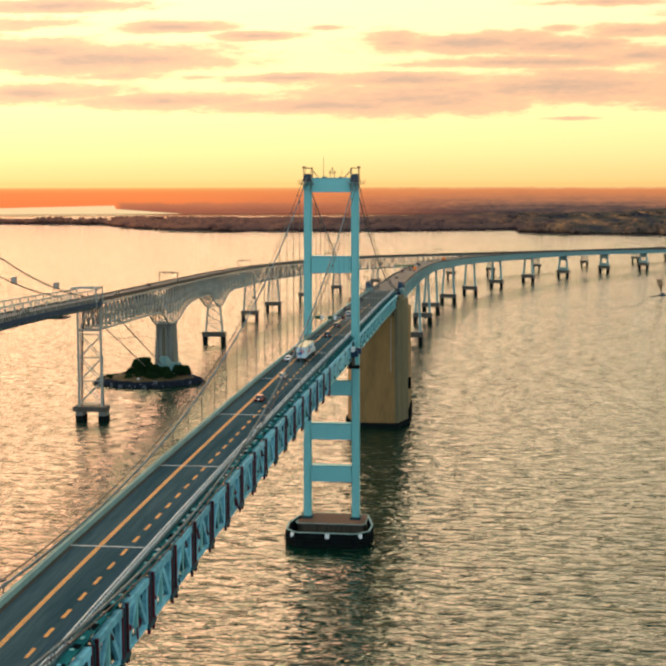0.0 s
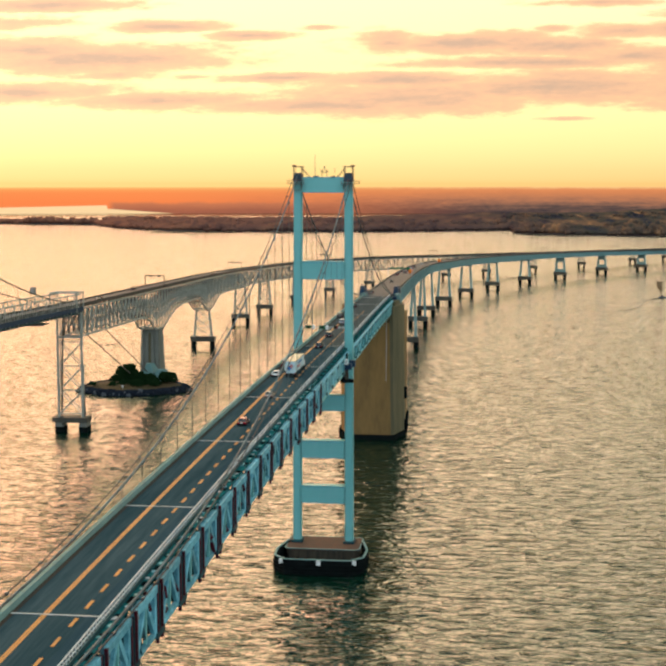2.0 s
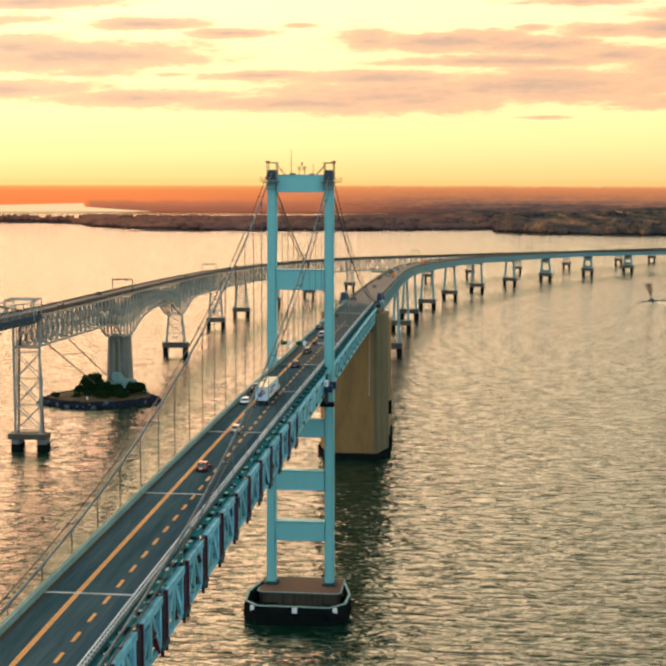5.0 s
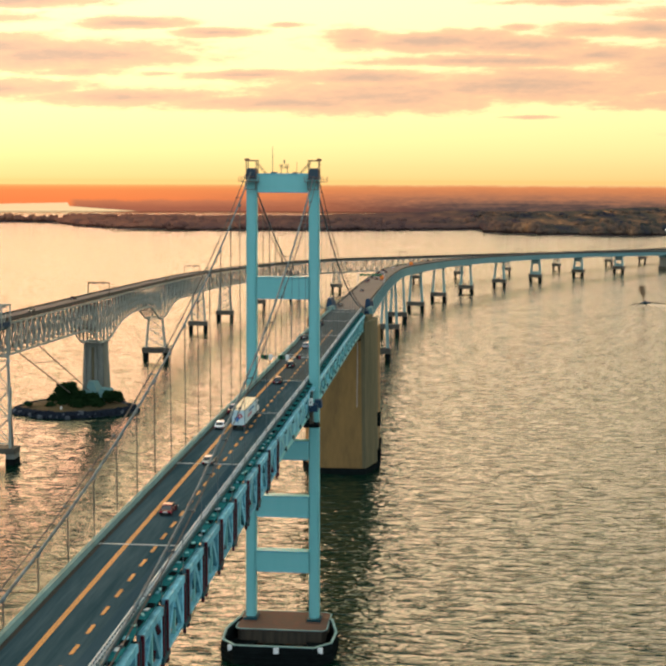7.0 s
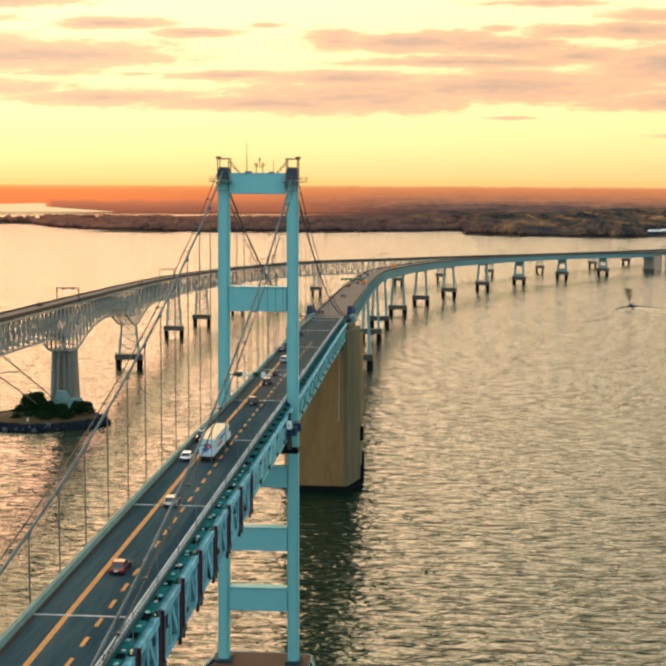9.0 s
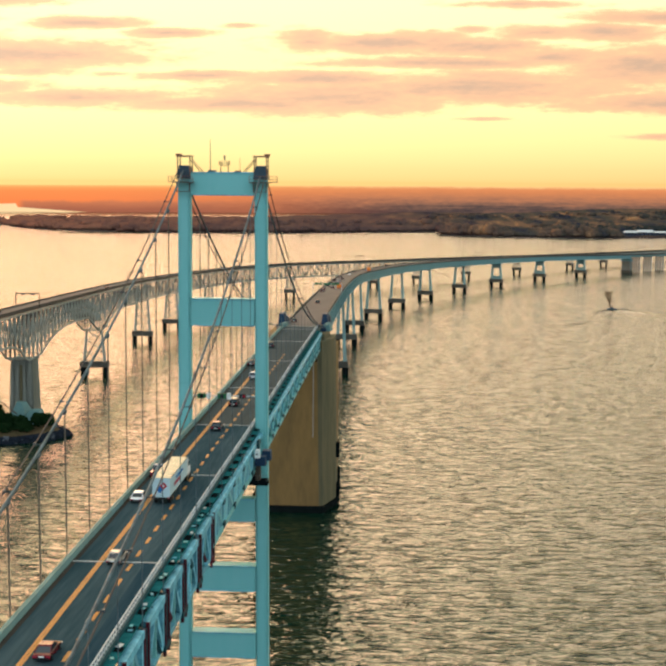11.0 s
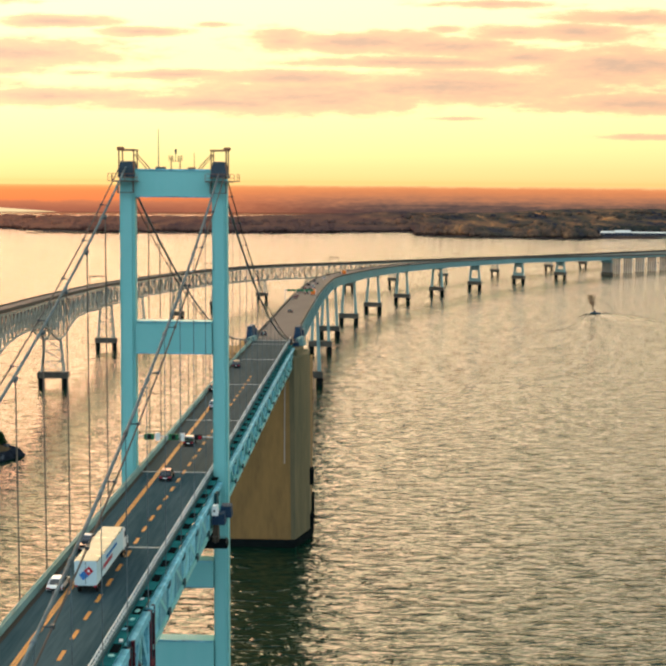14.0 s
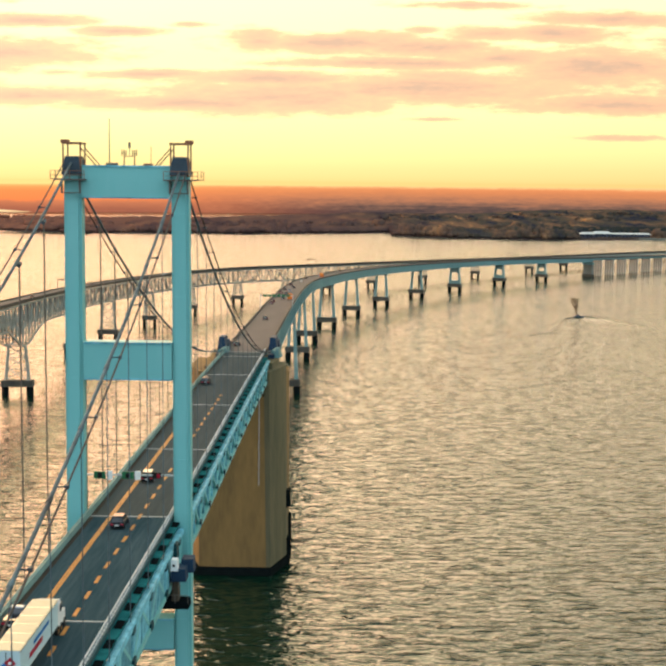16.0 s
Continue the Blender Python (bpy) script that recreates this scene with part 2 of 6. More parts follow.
FOOTING = mat("tide_stained_concrete", (0.10, 0.088, 0.066), 0.8, second=(0.035, 0.034, 0.03), scale=0.3, amount=0.8, bump=0.3, bump_scale=1.4, per_piece=0.1)
WET = mat("wet_black_concrete", (0.005, 0.006, 0.006), 0.5, second=(0.010, 0.014, 0.013), scale=0.4, amount=0.8, spec=0.0)
PIER_SIDE = mat("streaked_brown_pier_side", (0.085, 0.066, 0.045), 0.85, second=(0.030, 0.028, 0.022), scale=0.9, amount=1.0, fine=4.0, stretch=(1, 1, 0.06), bump=0.4, bump_scale=2.0)
PIER_TOP = mat("reddish_brown_pier_top", (0.060, 0.042, 0.030), 0.85, second=(0.10, 0.040, 0.024), scale=0.45, amount=1.0, bump=0.3, spec=0.2)
ASPHALT = mat("worn_asphalt", (0.020, 0.041, 0.050), 0.82, second=(0.056, 0.084, 0.094), scale=0.3, amount=0.9, fine=2.6, stretch=(1, 0.06, 1), bump=0.15, bump_scale=8, spec=0.0)
ASPHALT_GREY = mat("grey_brown_asphalt", (0.048, 0.058, 0.058), 0.85, second=(0.078, 0.085, 0.084), scale=0.3, amount=0.9, fine=2.6, stretch=(1, 0.06, 1), bump=0.1, bump_scale=8, spec=0.0)
ROAD_LIGHT = mat("pale_concrete_road", (0.092, 0.080, 0.077), 0.85, second=(0.062, 0.055, 0.053), scale=0.12, amount=0.7, stretch=(1, 0.2, 1))
ASPHALT_DARK = mat("darker_lane_asphalt", (0.017, 0.038, 0.052), 0.8, second=(0.048, 0.076, 0.090), scale=0.2, amount=0.8, fine=1.8, stretch=(1, 0.06, 1), bump=0.1, bump_scale=8, spec=0.0)
KERB = mat("weathered_grey_kerb", (0.03, 0.085, 0.095), 0.8, second=(0.02, 0.05, 0.055), scale=0.5, amount=0.8)
PARAPET_FAR = mat("dark_brown_parapet", (0.065, 0.055, 0.045), 0.8, second=(0.04, 0.036, 0.032), scale=0.3)
GUTTER = mat("brown_silted_gutter", (0.066, 0.052, 0.040), 0.9, second=(0.035, 0.036, 0.034), scale=0.5, amount=0.8, stretch=(1, 0.2, 1), spec=0.0)
WALKWAY = mat("teal_walkway_grating", (0.020, 0.135, 0.142), 0.8, second=(0.008, 0.055, 0.062), scale=0.6, amount=0.9, spec=0.0)
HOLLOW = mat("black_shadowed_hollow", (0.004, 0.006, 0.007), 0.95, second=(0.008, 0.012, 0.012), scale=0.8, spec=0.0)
YELLOW = mat("yellow_road_paint", (0.45, 0.195, 0.03), 0.6, second=(0.20, 0.11, 0.05), scale=1.6, amount=0.8, per_piece=0.15)
WHITE_LINE = mat("worn_white_paint", (0.42, 0.44, 0.42), 0.7, second=(0.16, 0.18, 0.18), scale=0.9, amount=0.8)
WHITE = mat("white_paint", (0.74, 0.74, 0.70), 0.4, second=(0.55, 0.55, 0.52), scale=0.8, coat=0.3)
RAIL = mat("pale_metal_rail", (0.46, 0.50, 0.50), 0.5, 0.0, second=(0.25, 0.28, 0.28), scale=0.6)
PARAPET = mat("green_grey_parapet", (0.165, 0.285, 0.265), 0.7, second=(0.10, 0.16, 0.15), scale=0.25, amount=0.8, bump=0.1)
FAR_TEAL = mat("far_teal_girder_paint", (0.12, 0.255, 0.26), 0.5, second=(0.09, 0.17, 0.17), scale=0.05, amount=0.6)
FAR_LEG = mat("grey_teal_leg_paint", (0.20, 0.33, 0.31), 0.6, second=(0.14, 0.22, 0.20), scale=0.1, amount=0.6)
TYRE = mat("black_rubber", (0.012, 0.012, 0.012), 0.8)
GLASS_DARK = mat("dark_window_glass", (0.012, 0.014, 0.017), 0.08, spec=0.8)
CHROME = mat("bright_metal", (0.55, 0.55, 0.55), 0.25, 1.0)
SIGN_GREEN = mat("green_sign_sheet", (0.02, 0.14, 0.06), 0.4, second=(0.03, 0.10, 0.05), scale=1.0)
RED = mat("red_plastic", (0.36, 0.012, 0.03), 0.35)
ORANGE = mat("orange_plastic", (0.85, 0.24, 0.03), 0.5)
ROCK = mat("dark_riprap_rock", (0.008, 0.011, 0.016), 0.8, second=(0.022, 0.028, 0.038), scale=0.5, amount=0.8, bump=0.6, bump_scale=0.9, spec=0.0)
ROCK_PALE = mat("pale_riprap_rock", (0.085, 0.095, 0.105), 0.8, second=(0.03, 0.036, 0.045), scale=0.5, amount=0.8, bump=0.6, bump_scale=0.9, spec=0.0)
GRASS = mat("brown_dry_grass", (0.06, 0.038, 0.018), 0.9, second=(0.03, 0.032, 0.014), scale=0.12, amount=0.9, bump=0.4, bump_scale=2.0, spec=0.1)
EVERGREEN = mat("dark_evergreen_leaves", (0.016, 0.022, 0.026), 0.9, second=(0.03, 0.032, 0.026), scale=0.03, amount=0.9, spec=0.0)
TRESTLE = mat("pale_trestle_concrete", (0.40, 0.36, 0.30), 0.85, second=(0.22, 0.20, 0.17), scale=0.1, amount=0.8)
SHRUB = mat("dark_green_leaves", (0.006, 0.018, 0.007), 0.8, second=(0.013, 0.028, 0.009), scale=0.6, amount=0.8, spec=0.0)
TARP = mat("pale_blue_tarpaulin", (0.10, 0.19, 0.185), 0.6, second=(0.05, 0.12, 0.11), scale=0.6, bump=0.3, bump_scale=1.0)
LAND = mat("wooded_ground", (0.055, 0.038, 0.034), 0.95, second=(0.03, 0.025, 0.027), scale=0.012, amount=0.9, fine=0.06, spec=0.0)
ROOF = mat("pale_blue_metal_roof", (0.46, 0.51, 0.53), 0.6, spec=0.1)
WALL_FAR = mat("blue_grey_wall", (0.03, 0.045, 0.08), 0.8, spec=0.1)
SMOKE = mat("brown_exhaust_haze", (0.20, 0.13, 0.07), 1.0)
FOAM = mat("pale_foam", (0.36, 0.29, 0.21), 0.7, second=(0.24, 0.19, 0.13), scale=0.2, amount=0.8)
SLICK = mat("painted_slick_sheen", (0.50, 0.37, 0.25), 0.6, second=(0.34, 0.27, 0.19), scale=0.12, amount=0.9)


def car_paint(name, c):
    return mat(name, c, 0.25, 0.1, second=tuple(x * 0.8 for x in c), scale=2.0, amount=0.3, coat=0.15)


def leaf_mat(name, west_tones, east_tones, x0=280.0, x1=620.0):
    """Foliage whose tone differs from clump to clump, from hazed tones in the west to other tones in the east."""
    m = bpy.data.materials.new(name)
    m.use_nodes = True
    t = m.node_tree
    b = t.nodes["Principled BSDF"]
    b.inputs["Roughness"].default_value, b.inputs["Specular IOR Level"].default_value = 0.9, 0.0
    geo = t.nodes.new("ShaderNodeNewGeometry")

    def patch(scale, stretch):
        n = t.nodes.new("ShaderNodeTexNoise")
        n.inputs["Scale"].default_value, n.inputs["Detail"].default_value = scale, 3
        stand = t.nodes.new("ShaderNodeMapping")
        stand.inputs["Scale"].default_value = stretch
        t.links.new(geo.outputs["Position"], stand.inputs[0])
        t.links.new(stand.outputs[0], n.inputs["Vector"])
        return n.outputs[0]

    wide = t.nodes.new("ShaderNodeMapRange")
    wide.inputs[1].default_value, wide.inputs[2].default_value = 0.28, 0.72
    t.links.new(patch(0.018, (1.0, 0.1, 0.0)), wide.inputs[0])
    a = t.nodes.new("ShaderNodeMath")
    a.operation = "MULTIPLY_ADD"
    a.inputs[1].default_value, a.inputs[2].default_value = 0.24, -0.12
    t.links.new(geo.outputs["Random Per Island"], a.inputs[0])
    s = t.nodes.new("ShaderNodeMath")
    s.operation = "ADD"
    t.links.new(a.outputs[0], s.inputs[0])
    t.links.new(wide.outputs[0], s.inputs[1])
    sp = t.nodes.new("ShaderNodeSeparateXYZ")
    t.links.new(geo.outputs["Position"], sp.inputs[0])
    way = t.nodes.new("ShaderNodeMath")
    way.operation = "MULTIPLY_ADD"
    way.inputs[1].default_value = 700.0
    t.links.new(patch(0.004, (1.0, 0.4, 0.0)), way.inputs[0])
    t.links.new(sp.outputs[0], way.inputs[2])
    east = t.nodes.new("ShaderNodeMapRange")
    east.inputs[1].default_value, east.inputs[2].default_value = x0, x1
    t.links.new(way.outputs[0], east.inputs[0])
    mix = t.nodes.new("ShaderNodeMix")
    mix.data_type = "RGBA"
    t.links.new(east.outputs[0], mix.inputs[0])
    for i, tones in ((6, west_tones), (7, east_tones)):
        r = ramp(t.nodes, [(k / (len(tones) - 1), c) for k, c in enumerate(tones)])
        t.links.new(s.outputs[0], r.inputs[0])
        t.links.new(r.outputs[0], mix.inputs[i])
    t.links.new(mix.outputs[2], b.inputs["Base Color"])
    return m


# western tones are lifted and reddened: distance haze put into the leaf colour
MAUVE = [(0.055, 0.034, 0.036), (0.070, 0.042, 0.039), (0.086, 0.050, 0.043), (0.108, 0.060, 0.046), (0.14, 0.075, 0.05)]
HAZED_RUSSET = leaf_mat("hazed_russet_leaves", [(0.11, 0.052, 0.042), (0.14, 0.064, 0.046), (0.17, 0.075, 0.050), (0.20, 0.088, 0.054), (0.25, 0.11, 0.06)], MAUVE, -560.0, 60.0)
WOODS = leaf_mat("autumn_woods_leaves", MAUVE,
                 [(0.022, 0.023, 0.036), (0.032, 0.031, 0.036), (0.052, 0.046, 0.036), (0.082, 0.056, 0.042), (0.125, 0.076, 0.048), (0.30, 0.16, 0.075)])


def water_mat():
    """Deep green estuary water: chop in short crested ripples over longer swell and calmer lanes."""
    m = bpy.data.materials.new("choppy_green_water")
    m.use_nodes = True
    t = m.node_tree
    b = t.nodes["Principled BSDF"]
    b.inputs["Base Color"].default_value = (0.0015, 0.015, 0.008, 1)
    b.inputs["Roughness"].default_value, b.inputs["IOR"].default_value = WATER_ROUGH, 1.34
    geo = t.nodes.new("ShaderNodeNewGeometry")
    heights = []
    for sx, sy, turn, detail, amp, peak in WAVES:
        mp = t.nodes.new("ShaderNodeMapping")
        mp.inputs["Rotation"].default_value = (0, 0, radians(turn))
        mp.inputs["Scale"].default_value = (sx, sy, 1)
        t.links.new(geo.outputs["Position"], mp.inputs[0])
        n = t.nodes.new("ShaderNodeTexNoise")
        n.noise_dimensions = "2D"
        n.inputs["Scale"].default_value, n.inputs["Detail"].default_value, n.inputs["Roughness"].default_value = 1.0, detail, 0.55
        n.inputs["Distortion"].default_value = 0.35
        t.links.new(mp.outputs[0], n.inputs["Vector"])
        spread = t.nodes.new("ShaderNodeMapRange")
        spread.inputs[1].default_value, spread.inputs[2].default_value = 0.25, 0.78
        t.links.new(n.outputs[0], spread.inputs[0])
        crest = t.nodes.new("ShaderNodeMath")
        crest.operation = "POWER"
        crest.inputs[1].default_value = peak
        t.links.new(spread.outputs[0], crest.inputs[0])
        k = t.nodes.new("ShaderNodeMath")
        k.operation = "MULTIPLY"
        k.inputs[1].default_value = amp
        t.links.new(crest.outputs[0], k.inputs[0])
        heights.append(k.outputs[0])
    total = heights[0]
    for h in heights[1:]:
        a = t.nodes.new("ShaderNodeMath")
        a.operation = "ADD"
        t.links.new(total, a.inputs[0])
        t.links.new(h, a.inputs[1])
        total = a.outputs[0]
    # the chop dies down towards the sheltered far shore
    sp = t.nodes.new("ShaderNodeSeparateXYZ")
    t.links.new(geo.outputs["Position"], sp.inputs[0])
    calm = t.nodes.new("ShaderNodeMapRange")
    for i, x in enumerate(CALM):
        calm.inputs[i + 1].default_value = x
    t.links.new(sp.outputs[1], calm.inputs[0])
    k = t.nodes.new("ShaderNodeMath")
    k.operation = "MULTIPLY"
    t.links.new(total, k.inputs[0])
    t.links.new(calm.outputs[0], k.inputs[1])
    bn = t.nodes.new("ShaderNodeBump")
    bn.inputs["Strength"].default_value, bn.inputs["Distance"].default_value = 1.0, 1.0
    t.links.new(k.outputs[0], bn.inputs["Height"])
    t.links.new(bn.outputs[0], b.inputs["Normal"])
    return m


WATER = water_mat()


def haze_mat():
    """The far shore as a glowing strip with haze and afterglow painted in: orange where the sun went down, hazy woods
    elsewhere, and a bright arm of water in the west.
    """
    m = bpy.data.materials.new("glowing_far_haze")
    m.use_nodes = True
    t = m.node_tree
    t.nodes.clear()
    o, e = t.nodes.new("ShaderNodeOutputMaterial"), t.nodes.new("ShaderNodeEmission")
    geo, sp = t.nodes.new("ShaderNodeNewGeometry"), t.nodes.new("ShaderNodeSeparateXYZ")
    t.links.new(geo.outputs["Position"], sp.inputs[0])
    px, pz = sp.outputs[0], sp.outputs[2]

    def calc(op, a, b, c=None):
        n = t.nodes.new("ShaderNodeMath")
        n.operation = op
        for i, v in enumerate((a, b, c)):
            if v is None:
                continue
            if isinstance(v, (int, float)):
                n.inputs[i].default_value = v
            else:
                t.links.new(v, n.inputs[i])
        return n.outputs[0]

    def between(v, lo, hi, to0=0.0, to1=1.0, smooth=True):
        n = t.nodes.new("ShaderNodeMapRange")
        if smooth:
            n.interpolation_type = "SMOOTHSTEP"
        for i, q in enumerate((lo, hi, to0, to1)):
            if isinstance(q, (int, float)):
                n.inputs[i + 1].default_value = q
            else:
                t.links.new(q, n.inputs[i + 1])
        t.links.new(v, n.inputs[0])
        return n.outputs[0]

    def grain(sx, sz, detail):
        mp = t.nodes.new("ShaderNodeMapping")
        mp.inputs["Scale"].default_value = (sx, 0.0, sz)
        t.links.new(geo.outputs["Position"], mp.inputs[0])
        n = t.nodes.new("ShaderNodeTexNoise")
        n.inputs["Scale"].default_value, n.inputs["Detail"].default_value, n.inputs["Roughness"].default_value = 1.0, detail, 0.6
        t.links.new(mp.outputs[0], n.inputs["Vector"])
        return n.outputs[0]

    def mixed(f, a, b):
        n = t.nodes.new("ShaderNodeMix")
        n.data_type = "RGBA"
        t.links.new(f, n.inputs[0])
        for i, c in ((6, a), (7, b)):
            if isinstance(c, tuple):
                n.inputs[i].default_value = (*c, 1)
            else:
                t.links.new(c, n.inputs[i])
        return n.outputs[2]

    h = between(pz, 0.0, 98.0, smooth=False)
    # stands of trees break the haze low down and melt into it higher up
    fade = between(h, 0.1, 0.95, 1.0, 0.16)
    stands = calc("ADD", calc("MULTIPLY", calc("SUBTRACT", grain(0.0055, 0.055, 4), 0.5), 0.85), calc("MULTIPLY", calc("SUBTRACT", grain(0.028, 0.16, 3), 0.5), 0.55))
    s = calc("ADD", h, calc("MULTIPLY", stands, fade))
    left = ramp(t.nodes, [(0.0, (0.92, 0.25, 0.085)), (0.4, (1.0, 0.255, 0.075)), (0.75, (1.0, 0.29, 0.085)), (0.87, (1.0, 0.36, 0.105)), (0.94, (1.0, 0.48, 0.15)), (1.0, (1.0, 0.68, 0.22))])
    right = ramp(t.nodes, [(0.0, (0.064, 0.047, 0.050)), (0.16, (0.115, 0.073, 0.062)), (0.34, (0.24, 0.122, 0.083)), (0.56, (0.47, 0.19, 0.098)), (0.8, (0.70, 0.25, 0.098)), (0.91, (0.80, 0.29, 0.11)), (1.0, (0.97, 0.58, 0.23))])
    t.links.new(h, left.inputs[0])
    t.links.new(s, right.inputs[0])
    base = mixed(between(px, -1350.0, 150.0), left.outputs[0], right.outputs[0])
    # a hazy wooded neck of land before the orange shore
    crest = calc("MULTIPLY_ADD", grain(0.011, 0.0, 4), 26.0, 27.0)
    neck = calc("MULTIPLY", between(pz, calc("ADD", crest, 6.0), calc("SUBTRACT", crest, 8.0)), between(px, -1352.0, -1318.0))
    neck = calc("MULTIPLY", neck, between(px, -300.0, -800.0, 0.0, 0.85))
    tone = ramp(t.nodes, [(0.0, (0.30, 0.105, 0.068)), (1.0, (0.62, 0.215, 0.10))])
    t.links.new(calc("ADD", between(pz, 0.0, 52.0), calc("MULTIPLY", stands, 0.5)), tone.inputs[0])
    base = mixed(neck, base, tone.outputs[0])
    # the arm of water, its sheen one glowing colour: its far bank runs lower past the neck's tip
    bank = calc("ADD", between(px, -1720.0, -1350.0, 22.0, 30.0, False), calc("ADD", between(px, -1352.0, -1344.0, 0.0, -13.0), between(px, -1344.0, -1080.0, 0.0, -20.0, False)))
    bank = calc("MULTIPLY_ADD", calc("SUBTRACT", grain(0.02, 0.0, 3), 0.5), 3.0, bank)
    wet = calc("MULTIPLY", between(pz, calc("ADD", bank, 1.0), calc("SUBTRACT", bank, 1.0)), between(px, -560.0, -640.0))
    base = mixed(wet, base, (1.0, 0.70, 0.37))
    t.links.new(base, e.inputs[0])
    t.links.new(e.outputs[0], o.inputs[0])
    return m


HAZE = haze_mat()

# ---- building helpers ----
class Geo:
    """Vertices and faces of one mesh, gathered piece by piece."""

    def __init__(self):
        self.v, self.f = [], []

    def add(self, verts, faces):
        n = len(self.v)
        self.v.extend(tuple(p) for p in verts)
        self.f.extend(tuple(i + n for i in q) for q in faces)
        return self

    def box(self, x0, y0, z0, x1, y1, z1):
        return self.prism([(x0, y0), (x1, y0), (x1, y1), (x0, y1)], z0, z1)

    def prism(self, plan, z0, z1, top=None):
        """An upright prism over a plan (anticlockwise); top: another plan for its upper end."""
        n, top = len(plan), top or plan
        faces = [(i, (i + 1) % n, n + (i + 1) % n, n + i) for i in range(n)] + [tuple(range(n))[::-1], tuple(range(n, 2 * n))]
        return self.add([(x, y, z0) for x, y in plan] + [(x, y, z1) for x, y in top], faces)

    def beam(self, a, b, w, h, up=(0, 0, 1)):
        """A bar of width w and height h from a to b."""
        a, b = Vector(a), Vector(b)
        d = (b - a).normalized()
        s = d.cross(Vector(up))
        if s.length < 1e-3:
            s = d.cross(Vector((0, 1, 0)))
        s.normalize()
        u = s.cross(d)
        c = [(-w / 2, -h / 2), (w / 2, -h / 2), (w / 2, h / 2), (-w / 2, h / 2)]
        return self.add([p + s * x + u * y for p in (a, b) for x, y in c], [(0, 1, 5, 4), (1, 2, 6, 5), (2, 3, 7, 6), (3, 0, 4, 7), (3, 2, 1, 0), (4, 5, 6, 7)])

    def tube(self, pts, r, n=6):
        """A round rod along points; r: one radius, or one for each point."""
        pts = [Vector(p) for p in pts]
        rs = r if isinstance(r, (list, tuple)) else [r] * len(pts)
        verts, faces = [], []
        for i, p in enumerate(pts):
            d = (pts[min(i + 1, len(pts) - 1)] - pts[max(i - 1, 0)]).normalized()
            s = d.cross(Vector((0, 0, 1)))
            if s.length < 1e-3:
                s = Vector((1, 0, 0))
            s.normalize()
            u = s.cross(d)
            verts += [p + (s * math.cos(a) + u * math.sin(a)) * rs[i] for a in (2 * math.pi * k / n for k in range(n))]
            if i:
                faces += [((i - 1) * n + k, (i - 1) * n + (k + 1) % n, i * n + (k + 1) % n, i * n + k) for k in range(n)]
        faces += [tuple(range(n))[::-1], tuple(range((len(pts) - 1) * n, len(pts) * n))]
        return self.add(verts, faces)

    def sweep(self, stations, section):
        """A section of (offset to the right, height) corners carried along stations of (point, right, rise)."""
        n, verts, faces = len(section), [], []
        for i, (p, right) in enumerate(stations):
            verts += [Vector(p) + Vector(right) * o + Vector((0, 0, h)) for o, h in section]
            if i:
                faces += [((i - 1) * n + k, (i - 1) * n + (k + 1) % n, i * n + (k + 1) % n, i * n + k) for k in range(n)]
        faces += [tuple(range(n))[::-1], tuple(range((len(stations) - 1) * n, len(stations) * n))]
        return self.add(verts, faces)

    def clump(self, c, rx, ry, rz, rng, ragged=0.27):
        """A ragged lump of leaves."""
        g = (1 + 5 ** 0.5) / 2
        ico = [(-1, g, 0), (1, g, 0), (-1, -g, 0), (1, -g, 0), (0, -1, g), (0, 1, g), (0, -1, -g), (0, 1, -g), (g, 0, -1), (g, 0, 1), (-g, 0, -1), (-g, 0, 1)]
        tri = [(0, 11, 5), (0, 5, 1), (0, 1, 7), (0, 7, 10), (0, 10, 11), (1, 5, 9), (5, 11, 4), (11, 10, 2), (10, 7, 6), (7, 1, 8),
               (3, 9, 4), (3, 4, 2), (3, 2, 6), (3, 6, 8), (3, 8, 9), (4, 9, 5), (2, 4, 11), (6, 2, 10), (8, 6, 7), (9, 8, 1)]
        a, k = rng.random() * 6.28, 1 / 1.902
        ca, sa = math.cos(a), math.sin(a)
        vs = []
        for x, y, z in ico:
            j = k * rng.uniform(1 - ragged, 1 + ragged)
            x, y = x * ca - y * sa, x * sa + y * ca
            vs.append((c[0] + x * rx * j, c[1] + y * ry * j, c[2] + z * rz * j))
        return self.add(vs, tri)

    def mesh(self, name, material, at=(0, 0, 0), smooth=False):
        me = bpy.data.meshes.new(name)
        ax, ay, az = at
        me.from_pydata([(x - ax, y - ay, z - az) for x, y, z in self.v], [], self.f)
        me.materials.append(material)
        if smooth:
            me.polygons.foreach_set("use_smooth", [True] * len(me.polygons))
        me.update()
        return me


def thing(name, at, label, category, group="", kind=""):
    ob = new(name)
    ob.location = at
    ob.empty_display_size = 0.5
    return tagged(ob, label, category, group, kind)


def base_of(ob):
    p = Vector(ob.location)
    while ob.parent:
        ob = ob.parent
        p += Vector(ob.location)
    return p


def part(name, geo, material, parent, label="", smooth=False, kind=""):
    """One mesh under a thing or a part; geo is in the world's metres."""
    ob = new(name, geo.mesh(name, material, base_of(parent), smooth))
    ob.parent = parent
    return tagged(ob, label, kind=kind)


def piece(name, me, parent, at, turn=(0, 0, 0), scale=(1, 1, 1)):
    """A repeat of a shared mesh under a thing, at a place in the world."""
    ob = new(name, me)
    ob.parent = parent
    ob.location = Vector(at) - base_of(parent)
    ob.rotation_euler, ob.scale = turn, scale
    return ob


